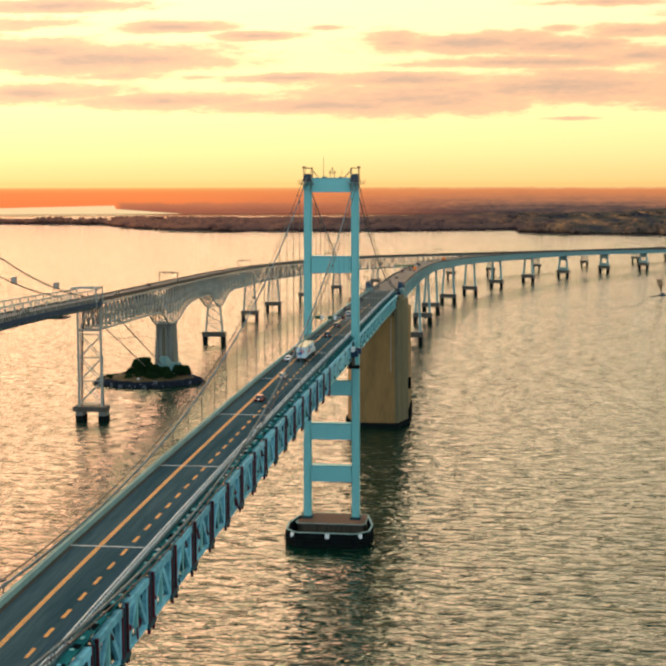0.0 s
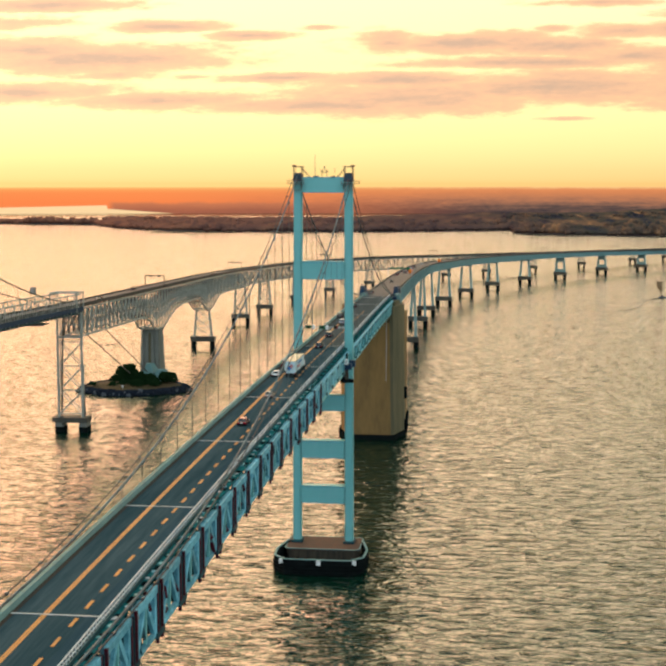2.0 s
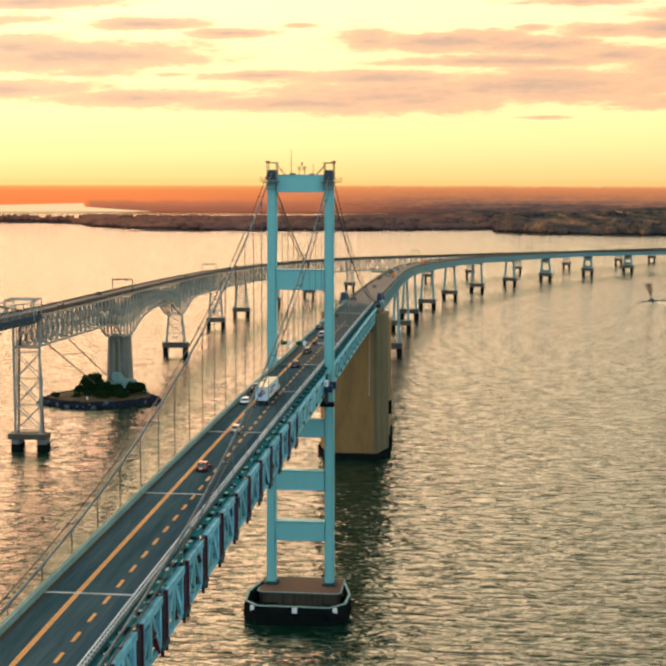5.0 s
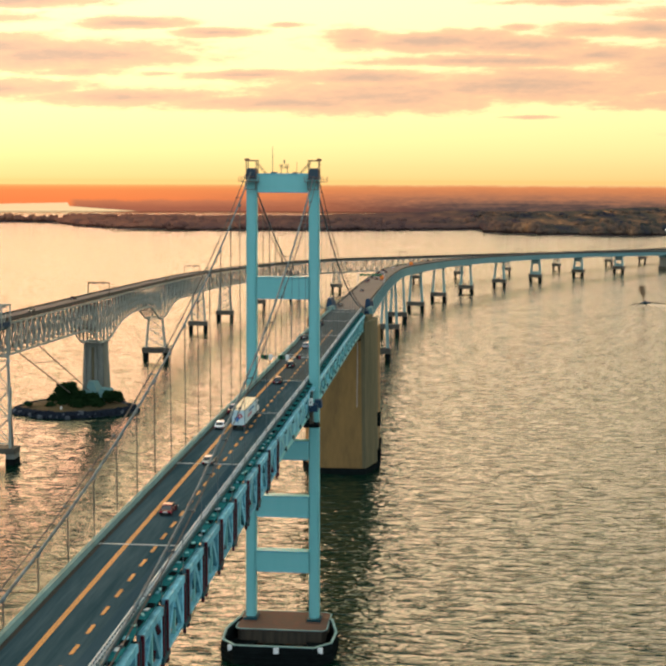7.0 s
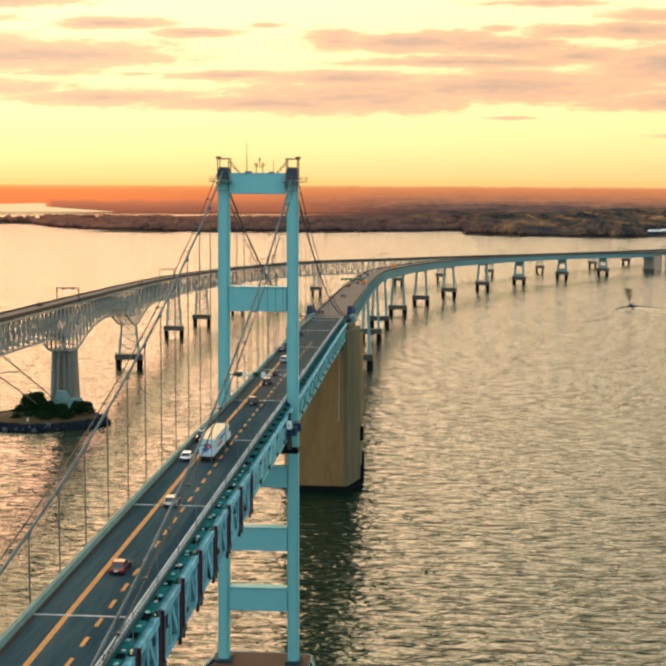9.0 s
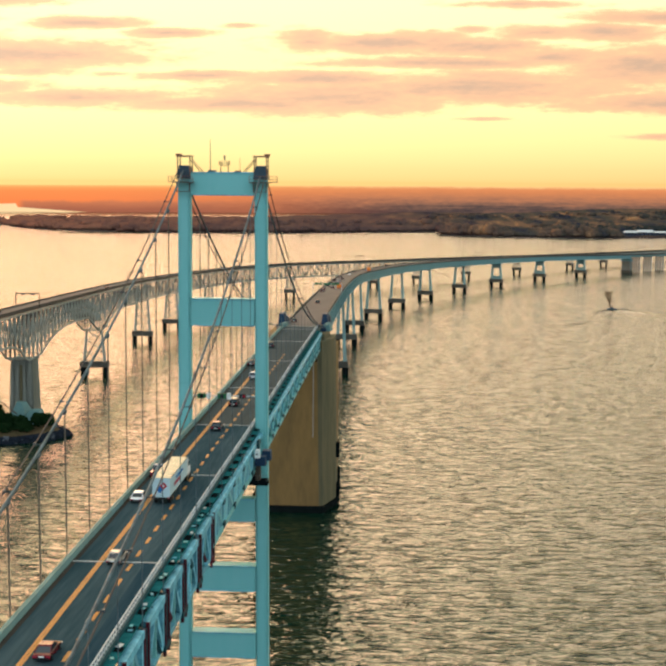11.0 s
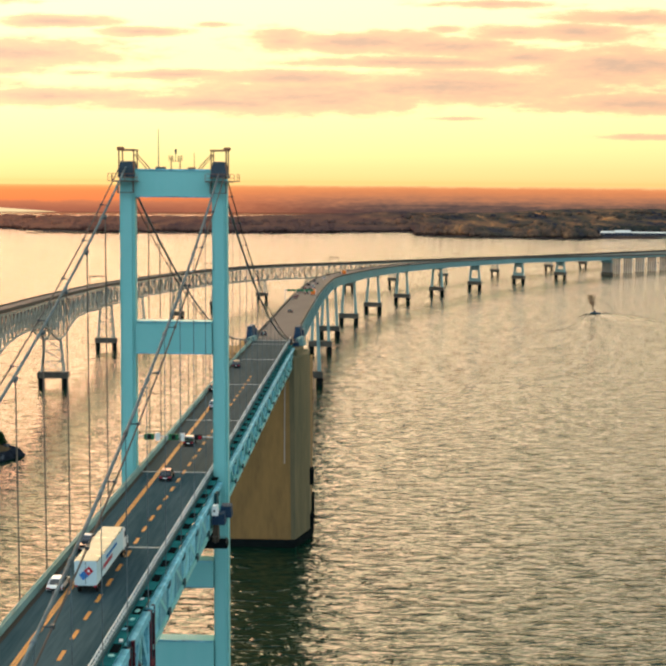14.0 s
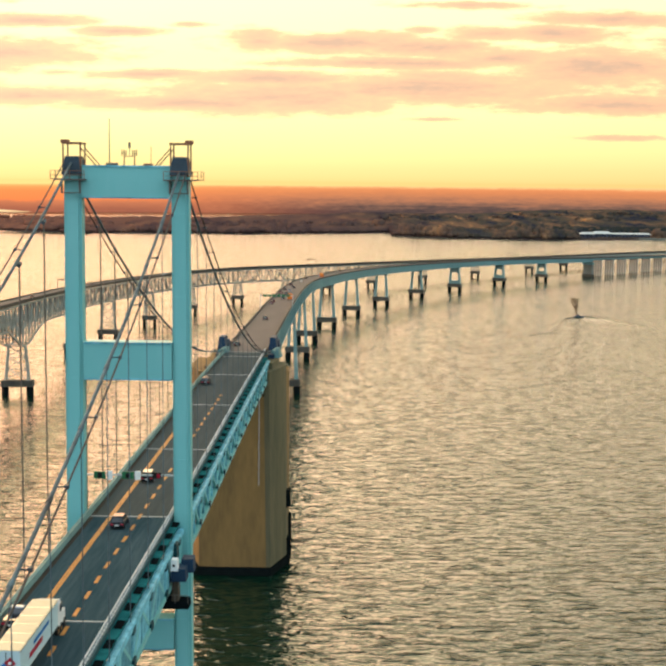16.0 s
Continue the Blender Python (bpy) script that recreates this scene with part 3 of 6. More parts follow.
def bar(name, me, parent, a, b, w, h):
    """A repeat of the unit bar (1 m long along y) laid from a to b."""
    a, b = Vector(a), Vector(b)
    ob = new(name, me)
    ob.parent = parent
    d = b - a
    ob.location = a - base_of(parent)
    ob.rotation_euler = d.to_track_quat("Y", "Z").to_euler()
    ob.scale = (w, d.length, h)
    return ob


def unit_bar(material):
    return Geo().box(-0.5, 0, -0.5, 0.5, 1, 0.5).mesh("bar", material)


def curve_at(points, y):
    """Value at y of a smooth curve through (y, value) points (monotone cubic)."""
    ys = [p[0] for p in points]
    i = max(0, min(len(ys) - 2, int(np.searchsorted(ys, y)) - 1))
    (y0, v0), (y1, v1) = points[i], points[i + 1]

    def slope(k):
        a, b = max(0, k - 1), min(len(points) - 1, k + 1)
        return (points[b][1] - points[a][1]) / (points[b][0] - points[a][0])

    h = y1 - y0
    t = (y - y0) / h
    return (2 * t ** 3 - 3 * t ** 2 + 1) * v0 + (t ** 3 - 2 * t ** 2 + t) * h * slope(i) + (-2 * t ** 3 + 3 * t ** 2) * v1 + (t ** 3 - t ** 2) * h * slope(i + 1)


# ---- the two bridges' lines: (along, across) and (along, road height) ----
NEAR_LINE = [(-460, 0), (0, 0), (120, -0.6), (205, -1.6), (350, -4.2), (510, -7.2), (648, -8), (740, -6), (832, 5.4), (930, 23.2), (1024, 50), (1111, 85.4), (1193, 128.3), (1282, 181), (1352, 237),
             (1436, 307), (1520, 380), (1670, 520), (1850, 690)]
NEAR_RISE = [(-460, 56), (-276, 61.2), (-240, 62.0), (-190, 62.8), (-100, 63.65), (-46, 63.75), (0, 63.6), (40, 63.55), (80, 63.45), (120, 63.15), (160, 62.55), (205, 61.45), (260, 59.9), (300, 58.8), (350, 57.4),
             (400, 55.8), (450, 54.1), (510, 52.0), (580, 49.4), (648, 46.8), (700, 44.9), (740, 43.4), (790, 41.8), (832, 40.5), (930, 37.7), (1024, 35.0), (1111, 32.6), (1193, 30.4), (1282, 27.8), (1352, 25.5),
             (1436, 22.6), (1520, 20.5), (1670, 17.5), (1850, 15)]
FAR_LINE = [(-250, -137), (190, -137), (335, -139), (500, -145.5), (648, -149.5), (731, -144), (829, -131), (922, -111.5), (1019, -81), (1092, -42), (1152, -4), (1228, 42), (1310, 100), (1395, 166),
            (1497, 243), (1570, 297), (1650, 356), (1850, 505)]
FAR_RISE = [(-250, 63), (70, 60.6), (190, 57.6), (341, 54.0), (425, 51.4), (500, 49.0), (627, 44.4), (681, 42.4), (1019, 32.8), (1152, 28.6), (1258, 25.6), (1500, 19.5), (1850, 12)]


def station(line, rise, y, lift=0.0):
    x, z = curve_at(line, y), curve_at(rise, y)
    g = (curve_at(line, y + 0.5) - curve_at(line, y - 0.5))
    n = math.hypot(1, g)
    return (x, y, z + lift), (1 / n, -g / n, 0)


def stations(line, rise, y0, y1, step):
    n = max(1, round((y1 - y0) / step))
    return [station(line, rise, y0 + (y1 - y0) * i / n) for i in range(n + 1)]


def on(line, rise, y, across, lift):
    p, r = station(line, rise, y)
    return (p[0] + r[0] * across, p[1] + r[1] * across, p[2] + lift)

# ---- water ----
water = tagged(new("water", Geo().add([(-4200, -900, 0), (4200, -900, 0), (4200, 4700, 0), (-4200, 4700, 0)], [(0, 1, 2, 3)]).mesh("water", WATER)),
               "choppy estuary water reflecting a peach evening sky", "water", kind="structure")


# ---- the suspension bridge's tower ----
def near(y, across, lift):
    return on(NEAR_LINE, NEAR_RISE, y, across, lift)


def leg_x(z, side):
    """Inner and outer face of a leg at a height: the tower spreads a little towards its foot."""
    t = (108 - z) / 101
    return side * (6.25 + 0.40 * t), side * (8.70 + 0.35 * t)


BACK = 1.8
tower = thing("bridge_tower", (0, BACK, 4.6), "tall teal painted steel portal tower with five cross struts", "tower")
for side in (-1, 1):
    leg = Geo()
    z0, z1 = 4.6, 112.2
    (a0, b0), (a1, b1) = leg_x(z0, side), leg_x(z1, side)

    def plan(a, b, d):
        m0, m1 = a + (b - a) * 0.16, b - (b - a) * 0.16
        p = [(a, BACK - d + 0.35), (m0, BACK - d + 0.35), (m0, BACK - d), (m1, BACK - d), (m1, BACK - d + 0.35), (b, BACK - d + 0.35), (b, BACK + d - 0.35), (m1, BACK + d - 0.35), (m1, BACK + d), (m0, BACK + d), (m0, BACK + d - 0.35), (a, BACK + d - 0.35)]
        return p if b > a else p[::-1]
    leg.prism(plan(a0, b0, 1.45), z0, z1, plan(a1, b1, 1.3))
    leg_ob = part("leg", leg, TEAL, tower)
    for k in range(9):
        z = 14 + k * 11.6
        a, b = leg_x(z, side)
        part("splice_plate", Geo().box(min(a, b) + 0.35, BACK - 1.34 - 0.12 * (108 - z) / 101, z, max(a, b) - 0.35, BACK + 1.34 + 0.12 * (108 - z) / 101, z + 0.3), TEAL, leg_ob)
    a, b = leg_x(4.2, side)
    part("foot_plate", Geo().box(min(a, b) - 0.5, BACK - 2.4, 4.2, max(a, b) + 0.5, BACK + 2.4, 4.8), TEAL_DEEP, leg_ob)
for z0, z1, d in ((108.9, 113.5, 1.3), (83.5, 88.9, 1.3), (44.3, 49.0, 1.3), (30.0, 35.3, 1.4), (16.2, 21.5, 1.4)):
    g = Geo()
    w0, w1 = leg_x(z0, 1)[0] - 0.1, leg_x(z1, 1)[0] - 0.1
    if z0 > 100:
        g.prism([(-w0, BACK - d), (w0, BACK - d), (w0, BACK + d), (-w0, BACK + d)], z0 + 0.1, z1)
    else:
        g.prism([(-w0, BACK - d), (w0, BACK - d), (w0, BACK + d), (-w0, BACK + d)], z0, z1, [(-w1, BACK - d), (w1, BACK - d), (w1, BACK + d), (-w1, BACK + d)])
    strut = part("strut", g, TEAL, tower)
    for s in (-1, 1):
        for zz in (z0 + 0.05, z1 - 0.25):
            part("flange", Geo().box(-w0 + 0.2, BACK + s * d - 0.16, zz, w0 - 0.2, BACK + s * d + 0.16, zz + 0.2), TEAL_PALE, strut)
for side in (-1, 1):
    c = side * 7.45
    head = part("saddle_housing", Geo().prism([(c - 1.35, -0.4), (c + 1.35, -0.4), (c + 1.35, 4.0), (c - 1.35, 4.0)], 112.2, 114.7,
                                              [(c - 0.95, 0.3), (c + 0.95, 0.3), (c + 0.95, 3.3), (c - 0.95, 3.3)]), SADDLE, tower, "dark blue-grey saddle housing")
    part("platform", Geo().box(c - 2.0, -1.2, 111.4, c + 2.0, 4.6, 111.6).box(c + (1.5 if side > 0 else -3.0), 0.2, 111.5, c + (3.0 if side > 0 else -1.5), 3.2, 111.62), GALV_DARK, tower, "dark steel service platform")
    rail = Geo()
    for x in (c - 2.0, c, c + 2.0, c + side * 3.0):
        for y in (-1.2, 4.6) if abs(x - c) < 2.5 else (0.2, 3.2):
            rail.beam((x, y, 111.5), (x, y, 112.7), 0.09, 0.09)
    for y in (-1.2, 4.6):
        for z in (112.1, 112.7):
            rail.beam((c - 2.0, y, z), (c + 2.0, y, z), 0.07, 0.07)
    for z in (112.1, 112.7):
        rail.beam((c + side * 3.0, 0.2, z), (c + side * 3.0, 3.2, z), 0.07, 0.07)
    part("platform_railing", rail, ORANGE_LIT, tower)
    cage = Geo()
    for y in (-0.75, -0.3):
        for x in (c - 1.25, c + 1.25):
            cage.beam((x, y, 109.6), (x, y, 111.4), 0.16, 0.16)
        cage.beam((c - 1.25, y, 109.7), (c + 1.25, y, 109.7), 0.14, 0.14)
    part("hanging_cage", cage, GALV_DARK, tower)
    frame_geo = Geo()
    for x in (c - 1.2, c + 1.2):
        for y in (0.3, 3.3):
            frame_geo.beam((x, y, 112.0), (x, y, 116.5), 0.2, 0.2)
    for y in (0.3, 3.3):
        frame_geo.beam((c - 1.4, y, 116.5), (c + 1.4, y, 116.5), 0.26, 0.26)
        frame_geo.beam((c - side * 1.2, y, 115.9), (c - side * 3.3, y, 113.5), 0.14, 0.14)
    for x in (c - 1.2, c + 1.2):
        frame_geo.beam((x, 0.3, 116.5), (x, 3.3, 116.5), 0.22, 0.22)
    frame_geo.box(c + side * 1.2 - 0.5, 1.0, 116.55, c + side * 1.2 + 0.5, 2.4, 117.0)
    part("hoist_frame", frame_geo, ORANGE_LIT, tower, "steel hoist frame with orange evening light in its colour")
part("antenna_mast", Geo().tube([(-2.5, BACK, 113.5), (-2.5, BACK, 119.9)], [0.10, 0.05], 6), GALV_DARK, tower)
part("mast_base", Geo().box(-2.9, BACK - 0.6, 113.5, -1.4, BACK + 0.6, 113.85), GALV_DARK, tower)
part("antenna", Geo().tube([(3.3, BACK, 113.5), (3.3, BACK, 116.2)], 0.045, 6), ORANGE_LIT, tower)
part("antenna_base", Geo().box(2.3, BACK - 0.4, 113.5, 3.5, BACK + 0.5, 113.78), ORANGE_LIT, tower)
ant = Geo()
for x in (-0.45, 1.0):
    ant.tube([(x, BACK, 113.5), (x, BACK, 115.6)], 0.09, 6)
    ant.tube([(x - 0.3, BACK, 114.8), (x - 0.3, BACK, 115.7)], 0.07, 6).tube([(x + 0.28, BACK, 114.8), (x + 0.28, BACK, 115.7)], 0.07, 6)
    ant.beam((x - 0.3, BACK, 115.1), (x + 0.28, BACK, 115.1), 0.06, 0.06)
ant.beam((-0.45, BACK, 114.75), (1.0, BACK, 114.75), 0.1, 0.1)
part("beacon_frame", ant, ORANGE_LIT, tower)
part("beacon", Geo().tube([(0.3, BACK, 114.8), (0.3, BACK, 115.9)], 0.05, 6).tube([(0.3, BACK, 115.9), (0.3, BACK, 116.7)], 0.16, 8), NAVY, tower)

# the pier that carries the tower
pier = thing("tower_pier", (0.6, 0, 0), "concrete tower pier with a dark timber and rubber fender", "pier")


def oval(hx, hy, cut, cx=0.6):
    return [(cx - hx + cut, -hy), (cx + hx - cut, -hy), (cx + hx, -hy + cut), (cx + hx, hy - cut), (cx + hx - cut, hy), (cx - hx + cut, hy), (cx - hx, hy - cut), (cx - hx, -hy + cut)]


part("block", Geo().prism(oval(10.7, 6.4, 0.9), 0.5, 3.7), PIER_SIDE, pier, "brown streaked pier block")
part("coping", Geo().prism(oval(11.0, 6.8, 1.0), 3.7, 4.2), PIER_TOP, pier, "reddish brown pier top")
lip = Geo()
for p, q in zip(oval(11.05, 6.85, 1.0), oval(11.05, 6.85, 1.0)[1:] + oval(11.05, 6.85, 1.0)[:1]):
    lip.beam((*p, 4.12), (*q, 4.12), 0.3, 0.24)
part("coping_lip", lip, PARAPET, pier, "pale green-grey rim")
FENDER_TOP = 4.5


def fender_ring(grow):
    ring = [(-8.6, -20.0), (10.2, -20.0), (14.0, -16.0), (14.4, -8.0), (12.4, 1.5), (-10.6, 1.5), (-12.6, -8.0), (-12.2, -16.0)]
    return [(0.9 + (x - 0.9) * (1 + grow / 13.4), -9.3 + (y + 9.3) * (1 + grow / 10.7)) for x, y in ring]


outer, inner = fender_ring(0), fender_ring(-0.9)
# an open U whose arms end against the block
open_run = [5, 6, 7, 0, 1, 2, 3, 4]
fv, ff = [], []
for n, i in enumerate(open_run):
    fv += [(*outer[i], -2), (*inner[i], -2), (*inner[i], FENDER_TOP), (*outer[i], FENDER_TOP)]
    if n:
        ff += [((n - 1) * 4 + k, n * 4 + k, n * 4 + (k + 1) % 4, (n - 1) * 4 + (k + 1) % 4) for k in range(4)]
fender = Geo().add(fv, ff + [(0, 1, 2, 3), (31, 30, 29, 28)])
fender_ob = part("fender", fender, WET, pier, "black rubber-faced fender ring")
for z in (0.9, 2.0, 3.1):
    o2 = fender_ring(0.15)
    for p, q in [(o2[i], o2[(i + 1) % 8]) for i in open_run[:-1]]:
        part("wale", Geo().beam((*p, z), (*q, z), 0.3, 0.45), WET, fender_ob)
o3 = fender_ring(-0.25)
for p, q in [(o3[i], o3[(i + 1) % 8]) for i in open_run[:-1]]:
    part("fender_cap", Geo().beam((*p, FENDER_TOP + 0.1), (*q, FENDER_TOP + 0.1), 0.55, 0.2), PARAPET, fender_ob, "green-grey fender cap")
deck_ring = Geo()
for i in range(8):
    j = (i + 1) % 8
    a_, b_ = fender_ring(-0.8), fender_ring(-7.0)
    deck_ring.add([(*a_[i], 1.1), (*a_[j], 1.1), (*b_[j], 1.1), (*b_[i], 1.1)], [(0, 1, 2, 3)])
part("fender_deck", deck_ring, WET, pier)
for x, y in ((-9.6, -18.95), (1.3, -20.05), (11.4, -18.85)):
    part("marker_panel", Geo().box(x - 0.6, y - 0.4, 3.1, x + 0.6, y + 0.1, 4.4), WHITE, fender_ob, "white reflective marker panel")
bol = Geo().tube([(0, 0, 0), (0, 0, 0.9)], 0.12, 6).mesh("fender_post", WET)
for i in range(14):
    piece("fender_post", bol, pier, (-9 + i * 1.45, -14.0, 1.1))

# ---- the suspended road ----
SIDE = 7.5
PANEL = 12.3
Y0, Y1 = -434.3, 193.0
MARK_LINE = [(-460, 1.3), (-250, 0.75), (-100, 0.2), (-30, -0.5), (0, -0.6), (120, -0.9), (205, -1.6), (350, -4.2)]
road = thing("road", (0, 0, 63), "three-lane worn asphalt bridge road with yellow lane lines", "road", kind="structure")
st_main = stations(NEAR_LINE, NEAR_RISE, -455, 203, 6)
for y0, y1, m in ((-455, 1.6, ASPHALT), (1.6, 203, ASPHALT_GREY)):
    part("asphalt", Geo().sweep(stations(NEAR_LINE, NEAR_RISE, y0, y1, 6), [(-5.75, -0.02), (-5.75, -0.30), (5.75, -0.30), (5.75, -0.02), (0, 0.05)]), m, road)
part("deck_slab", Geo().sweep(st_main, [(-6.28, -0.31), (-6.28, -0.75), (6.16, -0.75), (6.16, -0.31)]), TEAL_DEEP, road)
st_far = stations(NEAR_LINE, NEAR_RISE, 203.2, 1840, 8)
part("viaduct_pavement", Geo().sweep(st_far, [(-6.0, -0.02), (-6.0, -0.35), (6.0, -0.35), (6.0, -0.02), (0, 0.05)]), ROAD_LIGHT, road, "paler concrete road past the anchorage")
part("resurfaced_lane", Geo().sweep(stations(NEAR_LINE, NEAR_RISE, -455, -94.5, 6), [(3.7, 0.036), (3.7, 0.0), (5.7, -0.02), (5.7, 0.018)]), ASPHALT_DARK, road, "darker strip along the right lane")
for off in (-2.3, -1.96):
    part("yellow_line", Geo().sweep(stations(MARK_LINE, NEAR_RISE, -455, 84, 6), [(off - 0.14, 0.055), (off - 0.14, 0.02), (off + 0.14, 0.02), (off + 0.14, 0.062)]), YELLOW, road)
part("gutter", Geo().sweep(stations(NEAR_LINE, NEAR_RISE, -455, 203, 6), [(-5.72, 0.012), (-5.72, -0.02), (-5.15, -0.02), (-5.15, 0.022)]), GUTTER, road, "brown silted gutter strip")
dash_me = Geo().box(-0.21, -1.4, 0.0, 0.21, 1.4, 0.05).mesh("dash", YELLOW)
for k in range(89):
    y = -428.8 + k * 6.15
    p, r = station(MARK_LINE, NEAR_RISE, y)
    slope = curve_at(NEAR_RISE, y + 1) - curve_at(NEAR_RISE, y - 1)
    piece("dash", dash_me, road, (p[0] + r[0] * 2.0, y + r[1] * 2.0, p[2] + 0.03), (math.atan(slope / 2), 0, math.atan2(r[1], r[0])))
joint_me = Geo().box(-5.6, -0.16, 0.0, 5.6, 0.16, 0.06).mesh("expansion_joint", WHITE_LINE)
for y in (-388.5, -340.3, -291, -242, -193, -144, -94.5, -44.4, 1.6, 50, 99, 148, 190.5, 202.5):
    p, r = station(NEAR_LINE, NEAR_RISE, y)
    piece("expansion_joint", joint_me, road, (p[0], y, p[2] + 0.02))
part("dark_deck_patch", Geo().sweep(stations(NEAR_LINE, NEAR_RISE, 191, 202.3, 3), [(-5.6, 0.03), (-5.6, 0.0), (5.6, 0.0), (5.6, 0.03)]), ASPHALT_GREY, road)

# parapets and railings
parapet = thing("bridge_parapet", (-6.4, -120, 63), "pale green-grey parapet and walkway strip along the road", "parapet", kind="structure")
part("kerb", Geo().sweep(st_main, [(-6.3, -0.3), (-5.78, -0.3), (-5.85, 0.75), (-6.2, 0.75)]), PARAPET, parapet)
part("ledge", Geo().sweep(st_main, [(-6.95, -0.45), (-6.32, -0.45), (-6.32, -0.05), (-6.95, -0.05)]), PARAPET, parapet)
part("top_rail", Geo().sweep(st_main, [(-6.1, 0.95), (-5.98, 0.95), (-5.98, 1.05), (-6.1, 1.05)]), PARAPET, parapet)
railing = thing("bridge_railing", (6.2, -120, 63), "pale metal railing with many posts on a low kerb", "railing")
part("kerb", Geo().sweep(st_main, [(5.78, -0.3), (6.16, -0.3), (6.16, 0.1), (5.9, 0.1)]), KERB, railing, "dark grey kerb")
for z0, th in ((0.5, 0.07), (1.02, 0.14)):
    part("rail", Geo().sweep(st_main, [(5.96, z0), (6.08, z0), (6.08, z0 + th), (5.96, z0 + th)]), RAIL, railing)
post_me = Geo().box(-0.045, -0.06, 0.2, 0.045, 0.06, 1.06).mesh("post", RAIL)
rest = Geo()
for k in range(600):
    y = -425 + k * 1.05
    p, r = station(NEAR_LINE, NEAR_RISE, y)
    if -345 < y < -32:
        piece("post", post_me, railing, (p[0] + 6.03, y, p[2]))
    else:
        rest.box(p[0] + 5.985, y - 0.06, p[2] + 0.2, p[0] + 6.075, y + 0.06, p[2] + 1.06)
part("post_row", rest, RAIL, railing, kind="stuff")

# stiffening trusses under the road's edges
bar_teal, bar_pale, bar_deep, bar_red, bar_galv, bar_shaded_brown = (unit_bar(m) for m in (TEAL, TEAL_PALE, TEAL_DEEP, PRIMER, GALV, GALV_DARK))
TOP, LOW, SHALLOW = -1.6, -7.6, -6.1
repair = random.Random(5)
for side in (-1, 1):
    truss = thing("stiffening_truss", (side * SIDE, -120, 55), "teal steel stiffening truss with dark red hanger posts" if side > 0 else "teal steel stiffening truss below the road's edge", "truss")
    o = side * SIDE
    n = round((Y1 - Y0) / PANEL)
    solid = Y0 + 30 * PANEL if side > 0 else Y0
    for name, lift, h, ys in (("top_chord", TOP, 0.75, solid), ("bottom_chord", SHALLOW, 0.6, solid)):
        part(name, Geo().sweep(stations(NEAR_LINE, NEAR_RISE, ys, Y1, PANEL / 2), [(o - 0.4, lift - h / 2), (o + 0.4, lift - h / 2), (o + 0.4, lift + h / 2), (o - 0.4, lift + h / 2)]),
             TEAL_PALE if lift == TOP else TEAL, truss)
    for k in range(n):
        ya, ym, yb = Y0 + k * PANEL, Y0 + (k + 0.5) * PANEL, Y0 + (k + 1) * PANEL
        open_panel = side > 0 and yb < solid + 1
        if open_panel:
            # panels under repair: the top chord stops short of twin red posts at each joint
            bar("top_chord", bar_pale, truss, near(ya + 1.35, o, TOP), near(yb - 1.35, o, TOP), 0.9, 0.95)
            bar("bottom_chord", bar_pale, truss, near(ya + 1.9, o, LOW + 0.2), near(yb - 1.9, o, LOW + 0.2), 0.6, 0.6)
            # dark bar for the black shade below each joint
            bar("bottom_joint", bar_deep, truss, near(ya - 1.9, o, LOW - 0.1), near(ya + 1.9, o, LOW - 0.1), 1.1, 0.7)
            for d in (1.75, PANEL - 1.75):
                bar("post", bar_pale, truss, near(ya + d, o, LOW), near(ya + d, o, TOP), 0.6, 1.0)
            bar("diagonal", bar_pale, truss, near(ya + 1.8, o, LOW + 0.3), near(ym, o, TOP), 0.5, 0.85)
            bar("diagonal", bar_pale, truss, near(ym, o, TOP), near(yb - 1.8, o, LOW + 0.3), 0.5, 0.85)
            bar("post", bar_teal, truss, near(ym, o, LOW), near(ym, o, TOP), 0.45, 0.45)
            # added dark plates: painted shade in the panel's gaps
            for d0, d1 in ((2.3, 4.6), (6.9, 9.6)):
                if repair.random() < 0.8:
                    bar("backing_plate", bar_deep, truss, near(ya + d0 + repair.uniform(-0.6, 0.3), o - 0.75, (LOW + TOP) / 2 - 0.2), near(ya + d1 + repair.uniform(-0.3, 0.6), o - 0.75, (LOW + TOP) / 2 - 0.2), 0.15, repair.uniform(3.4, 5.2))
            for _ in range(4):
                yy, zz = repair.uniform(ya + 2, yb - 2), repair.uniform(LOW, TOP - 1.5)
                bar("repair_brace", (bar_deep, bar_red, bar_pale)[int(repair.random() * 2.6)], truss, near(yy, o + repair.choice((-0.55, 0.4)), zz), near(yy + repair.uniform(-1.5, 1.5), o - 0.1, zz + repair.uniform(1.0, 3.0)), 0.25, repair.uniform(0.25, 0.7))
        else:
            bar("diagonal", bar_teal, truss, near(ya, o, SHALLOW + 0.2), near(ym, o, TOP - 0.3), 0.42, 0.5)
            bar("diagonal", bar_teal, truss, near(ym, o, TOP - 0.3), near(yb, o, SHALLOW + 0.2), 0.42, 0.5)
            bar("post", bar_pale, truss, near(ym, o, SHALLOW), near(ym, o, TOP), 0.38, 0.38)
            bar("post", bar_pale, truss, near(ya, o, SHALLOW), near(ya, o, TOP), 0.40, 0.40)
            if side > 0 and not -5 < ya < 5:
                for yc, yd in ((ya + 0.8, ym - 0.6), (ym + 0.6, yb - 0.8)):
                    bar("web_plate", bar_pale if ya < -10 else bar_teal, truss, near(yc, o + (0.1 if ya < -10 else -0.5), (TOP + SHALLOW) / 2), near(yd, o + (0.1 if ya < -10 else -0.5), (TOP + SHALLOW) / 2), 0.12, 3.6)
